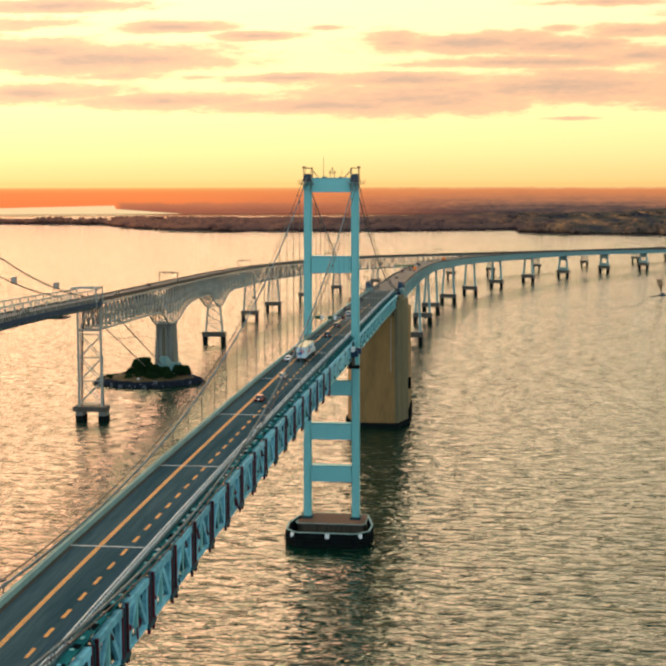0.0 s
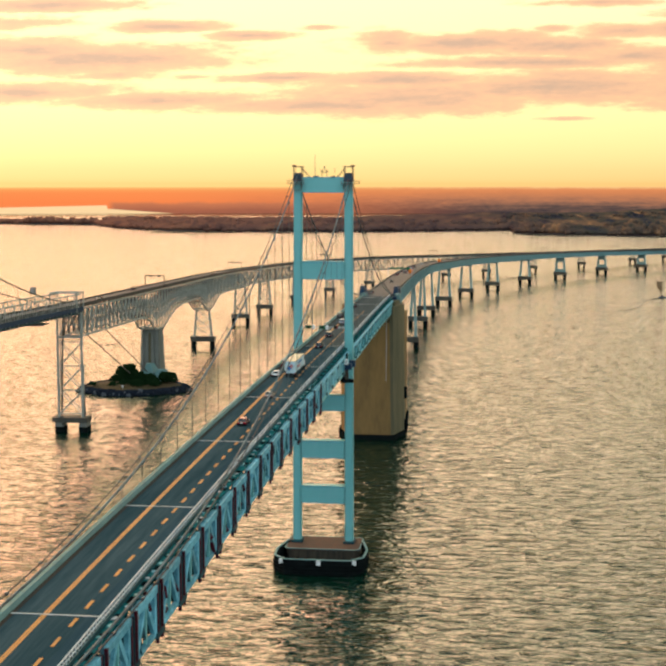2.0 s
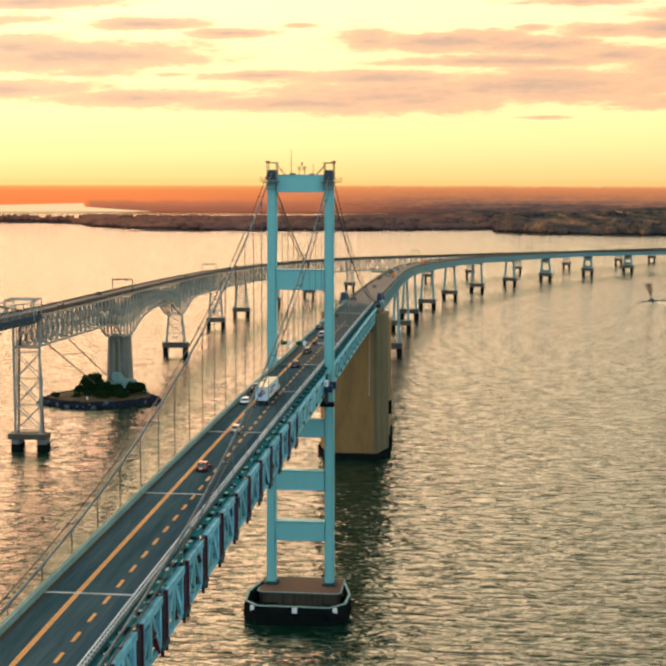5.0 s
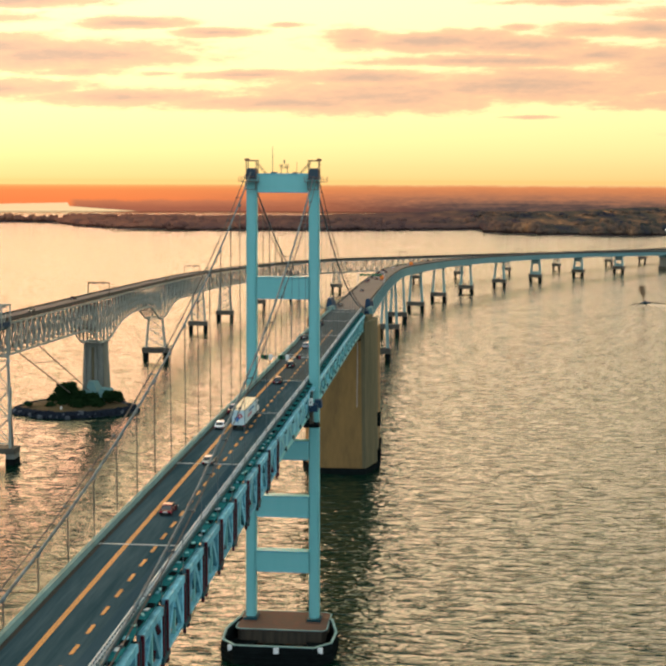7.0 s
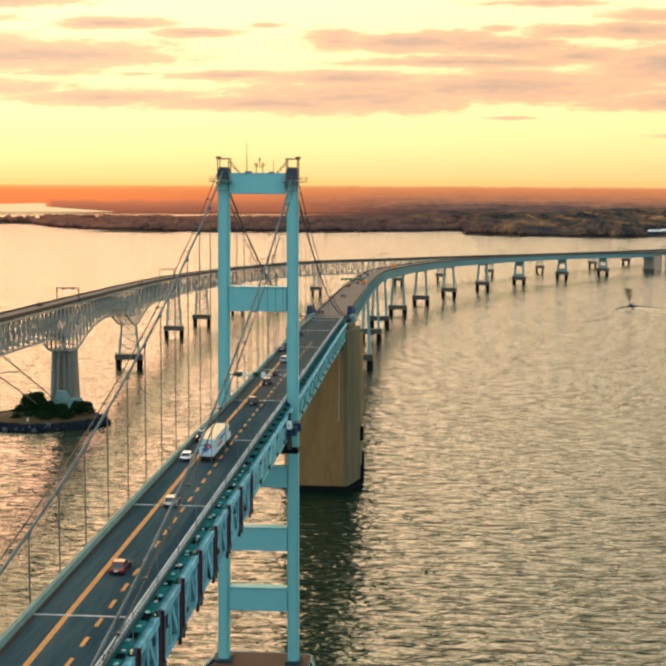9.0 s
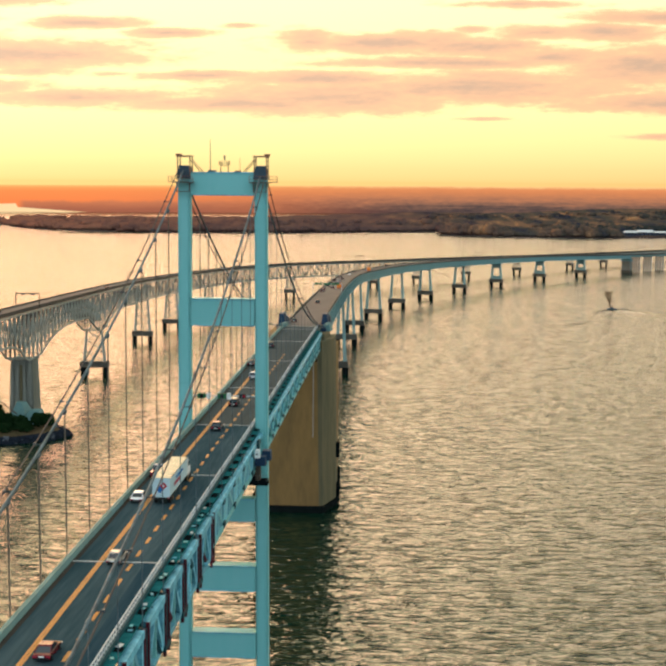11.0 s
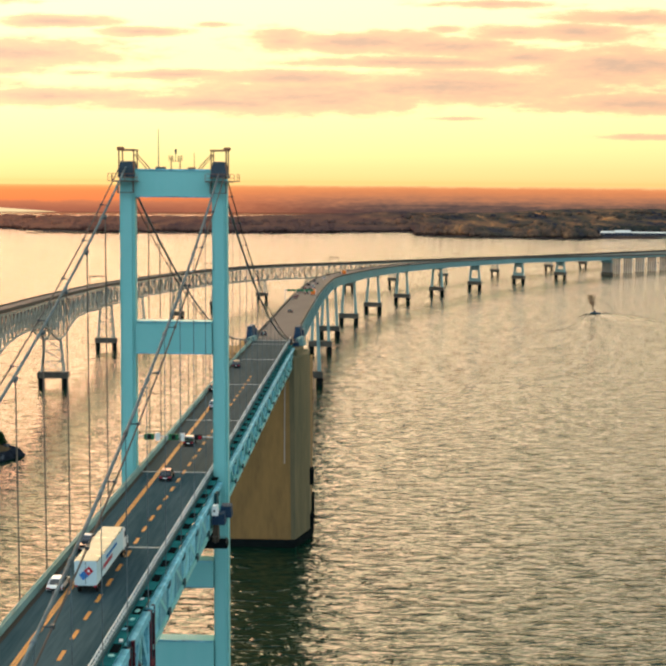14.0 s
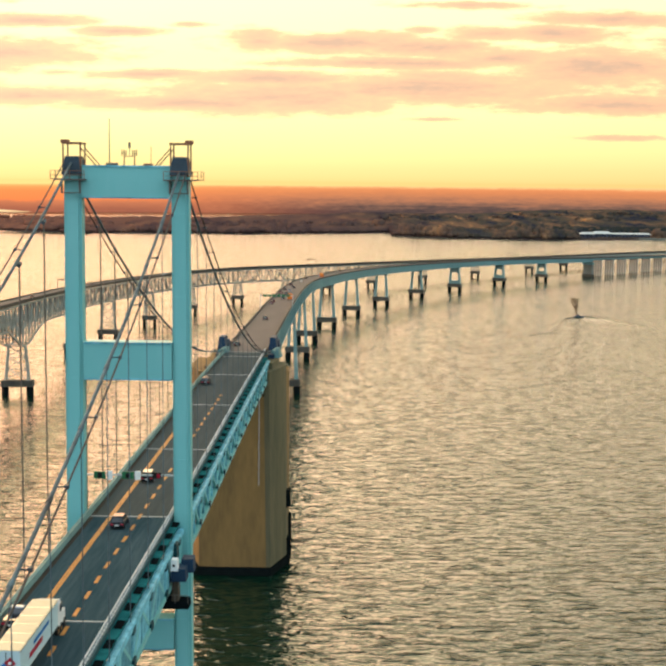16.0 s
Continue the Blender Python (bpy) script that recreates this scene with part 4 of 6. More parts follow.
        if side > 0:
            if ya < -64:
                for d in (-1.15, 1.15):
                    bar("hanger_post", bar_red, truss, near(ya + d, side * (SIDE + 0.3), LOW - 1.2), near(ya + d, side * (SIDE + 0.3), TOP + 0.45), 0.4, 0.42)
                bar("gusset", bar_red, truss, near(ya - 1.3, side * (SIDE + 0.25), LOW - 0.1), near(ya + 1.3, side * (SIDE + 0.25), LOW - 0.1), 0.4, 0.8)
                # dark plate puts shade into the gap between the twin posts
                bar("web_plate", bar_deep, truss, near(ya, o - 0.5, LOW), near(ya, o - 0.5, TOP + 0.2), 1.9, 0.2)
            else:
                bar("gusset", bar_deep, truss, near(ya - 0.8, side * (SIDE + 0.3), SHALLOW + 0.3), near(ya + 0.8, side * (SIDE + 0.3), SHALLOW + 0.3), 0.4, 0.9)
                bar("gusset", bar_deep, truss, near(ya - 0.7, side * (SIDE + 0.25), TOP - 0.5), near(ya + 0.7, side * (SIDE + 0.25), TOP - 0.5), 0.4, 0.8)
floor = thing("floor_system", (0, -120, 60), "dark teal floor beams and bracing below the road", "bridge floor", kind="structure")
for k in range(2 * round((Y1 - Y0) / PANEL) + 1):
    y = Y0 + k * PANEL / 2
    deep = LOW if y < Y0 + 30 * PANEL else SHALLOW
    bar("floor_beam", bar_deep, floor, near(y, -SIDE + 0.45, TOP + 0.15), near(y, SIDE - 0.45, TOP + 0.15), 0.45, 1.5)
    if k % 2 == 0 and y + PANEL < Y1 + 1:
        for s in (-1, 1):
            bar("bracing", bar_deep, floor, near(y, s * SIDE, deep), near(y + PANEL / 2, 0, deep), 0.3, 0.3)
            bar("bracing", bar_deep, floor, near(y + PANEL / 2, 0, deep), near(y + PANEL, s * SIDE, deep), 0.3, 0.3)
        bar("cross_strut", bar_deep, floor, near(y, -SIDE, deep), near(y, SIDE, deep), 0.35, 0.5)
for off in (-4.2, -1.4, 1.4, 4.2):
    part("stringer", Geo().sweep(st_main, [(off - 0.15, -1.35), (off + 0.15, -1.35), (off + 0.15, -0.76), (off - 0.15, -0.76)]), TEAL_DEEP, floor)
part("walkway", Geo().sweep(stations(NEAR_LINE, NEAR_RISE, Y0, Y1, 6), [(6.2, -0.40), (6.2, -0.55), (7.35, -0.62), (7.35, -0.47)]), WALKWAY, floor, "dark green-teal walkway strip")
# flat black plates stand in for openings, their darkness painted on
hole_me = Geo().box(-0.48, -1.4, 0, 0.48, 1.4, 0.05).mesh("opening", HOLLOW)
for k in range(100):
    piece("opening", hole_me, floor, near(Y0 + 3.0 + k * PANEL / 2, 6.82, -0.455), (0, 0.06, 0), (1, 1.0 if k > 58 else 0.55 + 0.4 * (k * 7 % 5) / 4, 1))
rng = random.Random(17)
scrap_mes = [Geo().box(-0.3, -0.3, 0, 0.3, 0.3, 0.09).mesh("grating_plate", m) for m in (TEAL_PALE, TEAL, TEAL, RAIL)]
for k in range(100):
    y = -430 + k * 3.7 + rng.uniform(-1.5, 1.5)
    piece("grating_plate", scrap_mes[k % 4], floor, near(y, rng.uniform(6.55, 6.95), -0.39), (0, 0, rng.uniform(-0.4, 0.4)), (rng.uniform(0.5, 1.0), rng.uniform(0.6, 1.8), 1))
# unseen cross frames, added to darken the view through the truss
for k in range(2 * round((Y1 - Y0) / PANEL) + 1):
    y = Y0 + k * PANEL / 2
    deep = LOW if y < Y0 + 30 * PANEL else SHALLOW
    bar("cross_frame", bar_deep, floor, near(y, -SIDE, deep), near(y, 0, TOP), 0.3, 0.4)
    bar("cross_frame", bar_deep, floor, near(y, 0, TOP), near(y, SIDE, deep), 0.3, 0.4)

# sheeted work platform hung on the outside of the truss, just before the tower
def block(g, x0, x1, y0, y1, z0, z1):
    return g.prism([(x0, y0), (x1, y0), (x1, y1), (x0, y1)], z0, z1, [(x0 + 0.12, y0 + 0.12), (x1 - 0.12, y0 + 0.12), (x1 - 0.12, y1), (x0 + 0.12, y1)])


hung = thing("work_platform", (8.6, -11.5, 55.0), "dark blue sheeted work platform hung on the truss", "platform")
part("sheeting", block(block(Geo(), 7.92, 10.0, -13.2, -10.6, 58.7, 60.4), 8.9, 10.7, -10.6, -8.2, 59.2, 61.0), NAVY, hung, "dark blue sheeting")
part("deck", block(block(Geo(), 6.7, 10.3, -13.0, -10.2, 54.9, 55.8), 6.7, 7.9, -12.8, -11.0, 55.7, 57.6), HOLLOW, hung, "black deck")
rail = Geo()
for x in (6.8, 8.5, 10.2):
    rail.beam((x, -12.9, 55.7), (x, -12.9, 56.8), 0.08, 0.08)
rail.beam((6.8, -12.9, 56.8), (10.2, -12.9, 56.8), 0.07, 0.07)
part("guard_rail", rail, GALV_DARK, hung)
part("column", block(Geo(), 7.95, 8.9, -12.4, -10.5, 55.7, 58.8), PIER_SIDE, hung, "dark brown column")
cabinet = part("cabinet", block(Geo(), 7.95, 8.95, -13.4, -12.0, 60.2, 61.7), WHITE, hung, "white control cabinet")
part("vent", Geo().box(8.25, -13.42, 60.8, 8.55, -13.2, 61.1), HOLLOW, cabinet)
part("joint_shroud", block(Geo(), 7.9, 8.5, -10.5, -8.6, 60.9, 63.0), TEAL_DEEP, hung, "dark teal joint shroud")

# main cables with hand ropes and hangers
MID, LOWEST, TOPZ = -242.0, 62.0, 113.2


def cable_z(y, side=1):
    if y <= 0:
        return LOWEST + (TOPZ - side * 0.5 - LOWEST) * ((y - MID) / MID) ** 2
    u = y / 203
    return TOPZ + (62.0 - TOPZ) * u - 4 * 8.3 * u * (1 - u)


for side in (-1, 1):
    cable = thing("suspension_cable", (side * SIDE, 0, 112), "pale blue-grey main cable with a hand rope and thin brown hangers", "cable", group="main cables")
    pts = [(side * SIDE - 0.008 * max(0, y), y, cable_z(y, side)) for y in [-450 + 6 * i for i in range(75)] + [0] + [5 + 6 * i for i in range(34)]]
    part("cable", Geo().tube(pts, 0.19, 8), CABLE, cable, smooth=True)
    part("hand_rope", Geo().tube([(x + side * 1.0, y, z + 0.1) for x, y, z in pts], 0.10, 5), HAND_ROPE, cable, "dark brown hand rope")
    rope_me, band_me = Geo().tube([(0, 0, 0), (0, 0, 1)], 0.10 if side < 0 else 0.055, 5).mesh("hanger", ROPE if side < 0 else CABLE), Geo().tube([(0, -0.4, 0), (0, 0.4, 0)], 0.26, 8).mesh("cable_band", CABLE)
    stan_me = Geo().beam((0, 0, 0.05), (side * 1.1, 0, 0.1), 0.09, 0.12).beam((side * 1.0, -0.3, 0.1), (side * 1.0, 0.3, 0.1), 0.3, 0.34).mesh("rope_bracket", SADDLE)
    for k in range(52):
        y = Y0 + k * PANEL
        if abs(y) < 4:
            continue
        x = side * SIDE - 0.008 * max(0, y)
        zc, zr = cable_z(y), near(y, 0, TOP)[2] + 0.3
        if zc - zr > 1.0:
            piece("hanger", rope_me, cable, (x, y, zr), scale=(1, 1, zc - zr))
        piece("cable_band", band_me, cable, (x, y, zc), (math.atan((cable_z(y + 1) - cable_z(y - 1)) / 2), 0, 0))
        piece("rope_bracket", stan_me, cable, (x, y + 2, cable_z(y + 2, side)))

# ---- anchorage ----
anchorage = thing("anchorage_pier", (-2, 210, 0), "massive brown stained concrete anchorage pier with a splayed corner", "pier", kind="structure")
part("footing", Geo().prism([(-14, 182.8), (8.0, 182.8), (12.0, 196), (12.0, 212), (10, 248), (-19, 248), (-18, 196)], -2, 2.2), WET, anchorage)
part("block", Geo().prism([(-12.8, 184), (7.0, 184), (9.4, 197), (9.2, 214), (9.2, 246), (-17, 246), (-17, 197)], 2.2, 51.5), CONCRETE, anchorage)
part("pilaster", Geo().prism([(6.3, 183.8), (7.6, 183.8), (11.3, 196.8), (11.3, 207), (6.3, 207)], 2.3, 58.4, [(5.4, 183.8), (7.0, 183.8), (10.4, 196.8), (10.4, 207), (5.4, 207)]), CONCRETE_SIDE, anchorage, "darker grey-green pilaster")
part("pilaster", Geo().prism([(-16.6, 196.8), (-12.9, 184.2), (-9.6, 184.2), (-9.6, 214), (-16.6, 214)], 2.3, 58.4), CONCRETE, anchorage)
part("bearing_shelf", Geo().prism([(-12, 190), (4.5, 190), (5.5, 200), (5.5, 246), (-13, 246), (-13, 200)], 51.5, 59.0), CONCRETE, anchorage)
part("rear_bearing", Geo().box(-9.5, 226, 59.0, 4.5, 246, 59.3), CONCRETE_GREY, anchorage)
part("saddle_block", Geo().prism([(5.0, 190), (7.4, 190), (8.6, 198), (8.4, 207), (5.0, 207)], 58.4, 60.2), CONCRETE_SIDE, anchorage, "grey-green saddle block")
part("drain_pipe", Geo().tube([(4.2, 183.75, 26), (4.2, 183.75, 55)], 0.14, 6), TRESTLE, anchorage, "pale drain pipe")
for z in (4.6, 19.0):
    part("ladder_landing", Geo().box(11.0, 199, z - 3.0, 12.2, 203, z + 2.0), WET, anchorage)
for side, dx in ((1, -1.4), (-1, -1.6)):
    wrap = thing("wrapped_cable_saddle", (side * SIDE + dx, 202, 60), "dark blue sheeting wrapped round the cable saddle beside the road", "sheeting", group="wrapped saddles")
    c = side * SIDE + dx
    part("wrap", Geo().prism([(c - 0.9, 198.5), (c + 1.5, 198.5), (c + 1.8, 205), (c - 1.1, 205)], 54.6, 61.4, [(c - 0.5, 198.9), (c + 1.2, 198.9), (c + 1.5, 205), (c - 0.9, 205)]), NAVY, wrap)
    part("hood", Geo().prism([(c - 0.9, 205), (c + 1.9, 205), (c + 2.1, 213), (c - 0.7, 213)], 60.8, 65.6, [(c - 0.4, 205.8), (c + 1.1, 205.8), (c + 1.4, 212), (c - 0.1, 212)]), NAVY, wrap)
    part("hood", Geo().prism([(c - 0.6, 209), (c + 2.3, 209), (c + 2.3, 216), (c - 0.6, 216)], 60.8, 64.2, [(c + 0.3, 210), (c + 1.9, 210), (c + 1.9, 215), (c + 0.3, 215)]), NAVY, wrap)
    part("loose_sheet", Geo().prism([(c + 0.9, 200), (c + 2.8, 200.6), (c + 3.3, 206), (c + 1.2, 206)], 60.2, 62.8, [(c + 1.0, 201.2), (c + 2.1, 201.6), (c + 2.6, 206), (c + 1.2, 206)]), TARP, wrap, "pale blue loose sheet")
    part("cable_cover", Geo().tube([(c + 1.3, 192, cable_z(192) + 0.1), (c + 1.2, 203, cable_z(203) + 0.3)], 0.5, 8), TARP, wrap)

# ---- curved girder viaduct behind the anchorage ----
viaduct = thing("viaduct_girders", (-5, 500, 45), "long curved teal plate girder viaduct", "viaduct", kind="structure")
GIRDER = [(226, 8.2), (520, 7.8), (650, 7.2), (760, 6.6), (1111, 5.6), (1436, 4.4)]
for o in (-5.9, 5.9):
    ys = [226 + 11 * i for i in range(111)]
    g, fl = Geo(), Geo()
    for y0, y1 in zip(ys, ys[1:]):
        d0, d1 = (float(np.interp(y, [q[0] for q in GIRDER], [q[1] for q in GIRDER])) for y in (y0, y1))
        ends = [(on(NEAR_LINE, NEAR_RISE, y, o + e, 0), d) for y, d in ((y0, d0), (y1, d1)) for e in (-0.15, 0.15)]
        g.add([(*p[:2], p[2] - 0.86) for p, d in ends] + [(*p[:2], p[2] - d) for p, d in ends], [(0, 1, 3, 2), (4, 6, 7, 5), (0, 2, 6, 4), (1, 5, 7, 3), (0, 4, 5, 1), (2, 3, 7, 6)])
        fl.beam(on(NEAR_LINE, NEAR_RISE, y0, o, -d0 - 0.1), on(NEAR_LINE, NEAR_RISE, y1, o, -d1 - 0.1), 0.9, 0.2)
    part("girder", g, FAR_TEAL, viaduct)
    part("flange", fl, FAR_TEAL, viaduct)
    stiff = Geo()
    for k in range(110):
        y = 231 + 11 * k
        d = float(np.interp(y, [q[0] for q in GIRDER], [q[1] for q in GIRDER]))
        stiff.beam(on(NEAR_LINE, NEAR_RISE, y, o + 0.28 * (1 if o > 0 else -1), -d), on(NEAR_LINE, NEAR_RISE, y, o + 0.28 * (1 if o > 0 else -1), -0.9), 0.25, 0.3)
    part("stiffeners", stiff, FAR_TEAL, viaduct)
part("girder", Geo().sweep(stations(NEAR_LINE, NEAR_RISE, 1436, 1840, 10), [(-4.9, -2.6), (4.9, -2.6), (4.9, -0.87), (-4.9, -0.87)]), FAR_LEG, viaduct)
part("deck_slab", Geo().sweep(st_far, [(-6.5, -0.36), (-6.5, -0.86), (6.5, -0.86), (6.5, -0.36)]), FAR_TEAL, viaduct)
for o in (-6.25, 6.25):
    part("barrier", Geo().sweep(st_far, [(o - 0.2, -0.35), (o + 0.2, -0.35), (o + 0.13, 0.62), (o - 0.13, 0.62)]), PARAPET_FAR, viaduct, "dark brown barrier")
    part("barrier_rail", Geo().sweep(st_far, [(o - 0.05, 0.85), (o + 0.05, 0.85), (o + 0.05, 0.95), (o - 0.05, 0.95)]), GALV_DARK, viaduct)


def steel_pier(y, solid=False):
    """Two leaning steel legs with a cap beam on a dark slab that stands on two round feet."""
    p, r = station(NEAR_LINE, NEAR_RISE, y)
    R, c = Vector(r), Vector((p[0], p[1], 0))
    along = Vector((-r[1], r[0], 0))
    top = p[2] - float(np.interp(y, [q[0] for q in GIRDER], [q[1] for q in GIRDER])) - 0.2
    ob = thing("viaduct_pier", (p[0], p[1], 0), "grey-teal steel pier with leaning legs on a dark concrete footing", "pier", group="viaduct piers")

    def at(x, z, d=0.0):
        return c + R * x + along * d + Vector((0, 0, z))
    for s in (-1, 1):
        g = Geo()
        a0, a1 = at(s * 5.6, 8.0), at(s * 4.1, top)
        g.add([a0 + R * i * 0.95 + along * j * 1.3 for i, j in ((-1, -1), (1, -1), (1, 1), (-1, 1))] + [a1 + R * i * 0.7 + along * j * 1.1 for i, j in ((-1, -1), (1, -1), (1, 1), (-1, 1))],
              [(0, 1, 5, 4), (1, 2, 6, 5), (2, 3, 7, 6), (3, 0, 4, 7), (3, 2, 1, 0), (4, 5, 6, 7)])
        part("leg", g, FAR_LEG, ob)
        part("foot", Geo().tube([at(s * 5.8, -3), at(s * 5.8, 4.6)], 1.9, 12), WET, ob, "black wet round foot")
    part("cap_beam", Geo().beam(at(-5.6, top - 0.7), at(5.6, top - 0.7), 2.2, 1.5), FAR_TEAL, ob)
    part("footing_slab", Geo().beam(at(-7.7, 6.2), at(7.7, 6.2), 5.0, 3.6), FOOTING, ob)
    if solid:
        part("infill_wall", Geo().beam(at(-4.6, top - 3.2), at(4.6, top - 3.2), 1.2, 4.0), FAR_LEG, ob)
        part("infill_wall", Geo().beam(at(-5.2, 9.6), at(5.2, 9.6), 1.2, 3.2), FAR_LEG, ob)
    return ob


for y in (509, 648, 739, 832, 931, 1023, 1111):
    steel_pier(y)
for y in (1193, 1286, 1355):
    steel_pier(y, True)
p, r = station(NEAR_LINE, NEAR_RISE, 1436)
end_pier = thing("abutment_pier", (p[0], p[1], 0), "broad grey concrete pier where the girders end", "pier")
R = Vector(r)
c = Vector((p[0], p[1], 0))
part("wall", Geo().beam(c + Vector((0, 0, 9)) - R * 6, c + Vector((0, 0, 9)) + R * 6, 4, 12), CONCRETE_GREY, end_pier)
part("footing", Geo().beam(c + Vector((0, 0, 1)) - R * 7, c + Vector((0, 0, 1)) + R * 7, 5.5, 4.5), FOOTING, end_pier)
part("cap_beam", Geo().beam(c + Vector((0, 0, 16.2)) - R * 7.5, c + Vector((0, 0, 16.2)) + R * 7.5, 4, 3), FAR_TEAL, end_pier)
for k in range(16):
    y = 1452 + k * 22
    p, r = station(NEAR_LINE, NEAR_RISE, y)
    R, c = Vector(r), Vector((p[0], p[1], 0))
    ob = thing("trestle_bent", (p[0], p[1], 0), "pale concrete trestle bent with four round columns", "pier", group="trestle bents")
    for x in (-5, -1.7, 1.7, 5):
        part("column", Geo().tube([c + R * x + Vector((0, 0, -2)), c + R * x + Vector((0, 0, p[2] - 3.8))], 1.15, 8), TRESTLE, ob)
    part("cap_beam", Geo().beam(c - R * 6.2 + Vector((0, 0, p[2] - 3.3)), c + R * 6.2 + Vector((0, 0, p[2] - 3.3)), 1.6, 1.3), TRESTLE, ob)

# ---- the older bridge beyond: suspended end span, trestle tower, deck trusses, curve ----
def far(y, across, lift):
    return on(FAR_LINE, FAR_RISE, y, across, lift)


far_road = thing("far_road", (-137, 300, 55), "two-lane road of the older bridge, pale and dusty", "road", kind="structure")
fst = stations(FAR_LINE, FAR_RISE, -245, 1840, 8)
part("pavement", Geo().sweep(fst, [(-4.4, -0.02), (-4.4, -0.5), (4.4, -0.5), (4.4, -0.02), (0, 0.05)]), ROAD_LIGHT, far_road)
for o in (-4.75, 4.75):
    part("parapet", Geo().sweep(fst, [(o - 0.18, -0.5), (o + 0.18, -0.5), (o + 0.12, 0.75), (o - 0.12, 0.75)]), PARAPET_FAR, far_road, "brown-grey parapet")
part("deck_edge", Geo().sweep(fst, [(-5.0, -0.9), (5.0, -0.9), (5.0, -0.51), (-5.0, -0.51)]), PARAPET_FAR, far_road)

end_span = thing("suspended_end_span", (-137, 60, 57), "suspended end span with a blue-grey truss beside the road", "truss")
PF = 4.6
for o in (-5.6, 5.6):
    for name, lift in (("top_chord", 5.0), ("bottom_chord", -3.4)):
        part(name, Geo().sweep(stations(FAR_LINE, FAR_RISE, -245, 180, 10), [(o - 0.25, lift - 0.25), (o + 0.25, lift - 0.25), (o + 0.25, lift + 0.25), (o - 0.25, lift + 0.25)]), GALV if lift > 0 else TEAL_DEEP, end_span)
    for k in range(42):
        y = -12 + k * PF
        s = 1 if k % 2 else -1
        bar("post", bar_galv, end_span, far(y, o, -3.4), far(y, o, 5.0), 0.2, 0.2)
        bar("diagonal", bar_galv, end_span, far(y, o, -3.4 if s > 0 else 5.0), far(y + PF, o, 5.0 if s > 0 else -3.4), 0.2, 0.2)
part("fascia", Geo().sweep(stations(FAR_LINE, FAR_RISE, -245, 184, 10), [(5.25, -2.6), (5.95, -2.6), (5.95, -0.7), (5.25, -0.7)]), NAVY, end_span, "dark blue-grey fascia girder")
part("underside", Geo().sweep(stations(FAR_LINE, FAR_RISE, -245, 184, 10), [(-5.2, -3.3), (5.2, -3.3), (5.2, -2.9), (-5.2, -2.9)]), TEAL_DEEP, end_span)
portal = thing("portal_frame", (-137, 176, 57.5), "grey steel portal frame over the older bridge's road", "portal")
for y in (174, 184):
    for o in (-5.9, 5.9):
        part("post", Geo().beam(far(y, o, -3), far(y, o, 6.0), 0.5, 0.5), GALV, portal)
    part("cross_beam", Geo().beam(far(y, -6, 5.8), far(y, 6, 5.8), 0.6, 0.6), GALV, portal)
for o in (-5.9, 5.9):
    part("edge_beam", Geo().beam(far(174, o, 5.8), far(184, o, 5.8), 0.6, 0.6), GALV, portal)
for a, b in (((174, -6), (184, 6)), ((174, 6), (184, -6))):
    part("brace", Geo().beam(far(a[0], a[1], 5.8), far(b[0], b[1], 5.8), 0.3, 0.3), GALV, portal)
for o in (-6.5, 6.5):
    cab = thing("suspension_cable", (-137 + o, 160, 60), "dark brown main cable of the older bridge", "cable", group="older bridge cables")

    def z2(y):
        d = 160 - y
        return 61.0 + 0.132 * d + 0.0009 * d * d
    part("cable", Geo().tube([(-137 + o, -20 + 9 * i, z2(-20 + 9 * i)) for i in range(21)], 0.26, 6), ROPE, cab)
    hang = Geo().tube([(0, 0, 0), (0, 0, 1)], 0.05, 5).mesh("hanger", ROPE)
    for k in range(13):
        y = -10 + k * 12.4
        zt = far(y, 0, 5)[2]
        if z2(y) > zt + 1:
            piece("hanger", hang, cab, (-137 + o, y, zt), scale=(1, 1, z2(y) - zt))
for x, y in ((-143.5, 104), (-130.5, 118)):
    box_ob = thing("cable_cage", (x, y, z2(y)), "small pale brown work cage hung on the cable", "cage", group="cable cages")
    g = Geo()
    for dx in (-0.8, 0.8):
        for dy in (-1.2, 1.2):
            g.beam((x + dx, y + dy, z2(y) - 0.2), (x + dx, y + dy, z2(y) + 3.0), 0.12, 0.12)
    g.box(x - 0.9, y - 1.3, z2(y) - 0.1, x + 0.9, y + 1.3, z2(y) + 0.1)
    part("frame", g, GALV_DARK, box_ob)
    part("mesh_panel", Geo().box(x - 0.72, y - 1.12, z2(y) + 0.1, x + 0.72, y + 1.12, z2(y) + 2.6), TRESTLE, box_ob)

# steel trestle tower at the end of the suspended span
trestle = thing("trestle_tower", (-137.5, 185, 0), "tall cross-braced steel trestle tower on a concrete footing", "tower")
for x in (-143.3, -132.3):
    lean = 1.5 if x < -140 else -1.5
    part("leg", Geo().beam((x, 184, 6.9), (x, 184, 54), 0.85, 0.9), GALV, trestle, "pale grey-green leg")
    part("leg", Geo().beam((x + 0.1 * lean, 187.5, 6.9), (x + lean, 187.5, 54), 0.6, 0.7), GALV_DARK, trestle, "dusty brown leaning leg")
    part("web", Geo().beam((x + 0.3 * lean, 185.7, 24), (x + 0.55 * lean, 185.7, 54), 0.2, 0.5), TRESTLE, trestle)
    part("foot", Geo().box(x - 1.9, 183.5, -2, x + 1.9, 190, 2.6), WET, trestle)
    part("pedestal", Geo().box(x - 1.75, 183.4, 2.6, x + 1.75, 189.9, 4.7), CONCRETE_GREY, trestle)
part("footing_slab", Geo().box(-146.2, 182.5, 4.7, -130.2, 190.0, 6.9), FOOTING, trestle)
bar_trestle = unit_bar(TRESTLE)
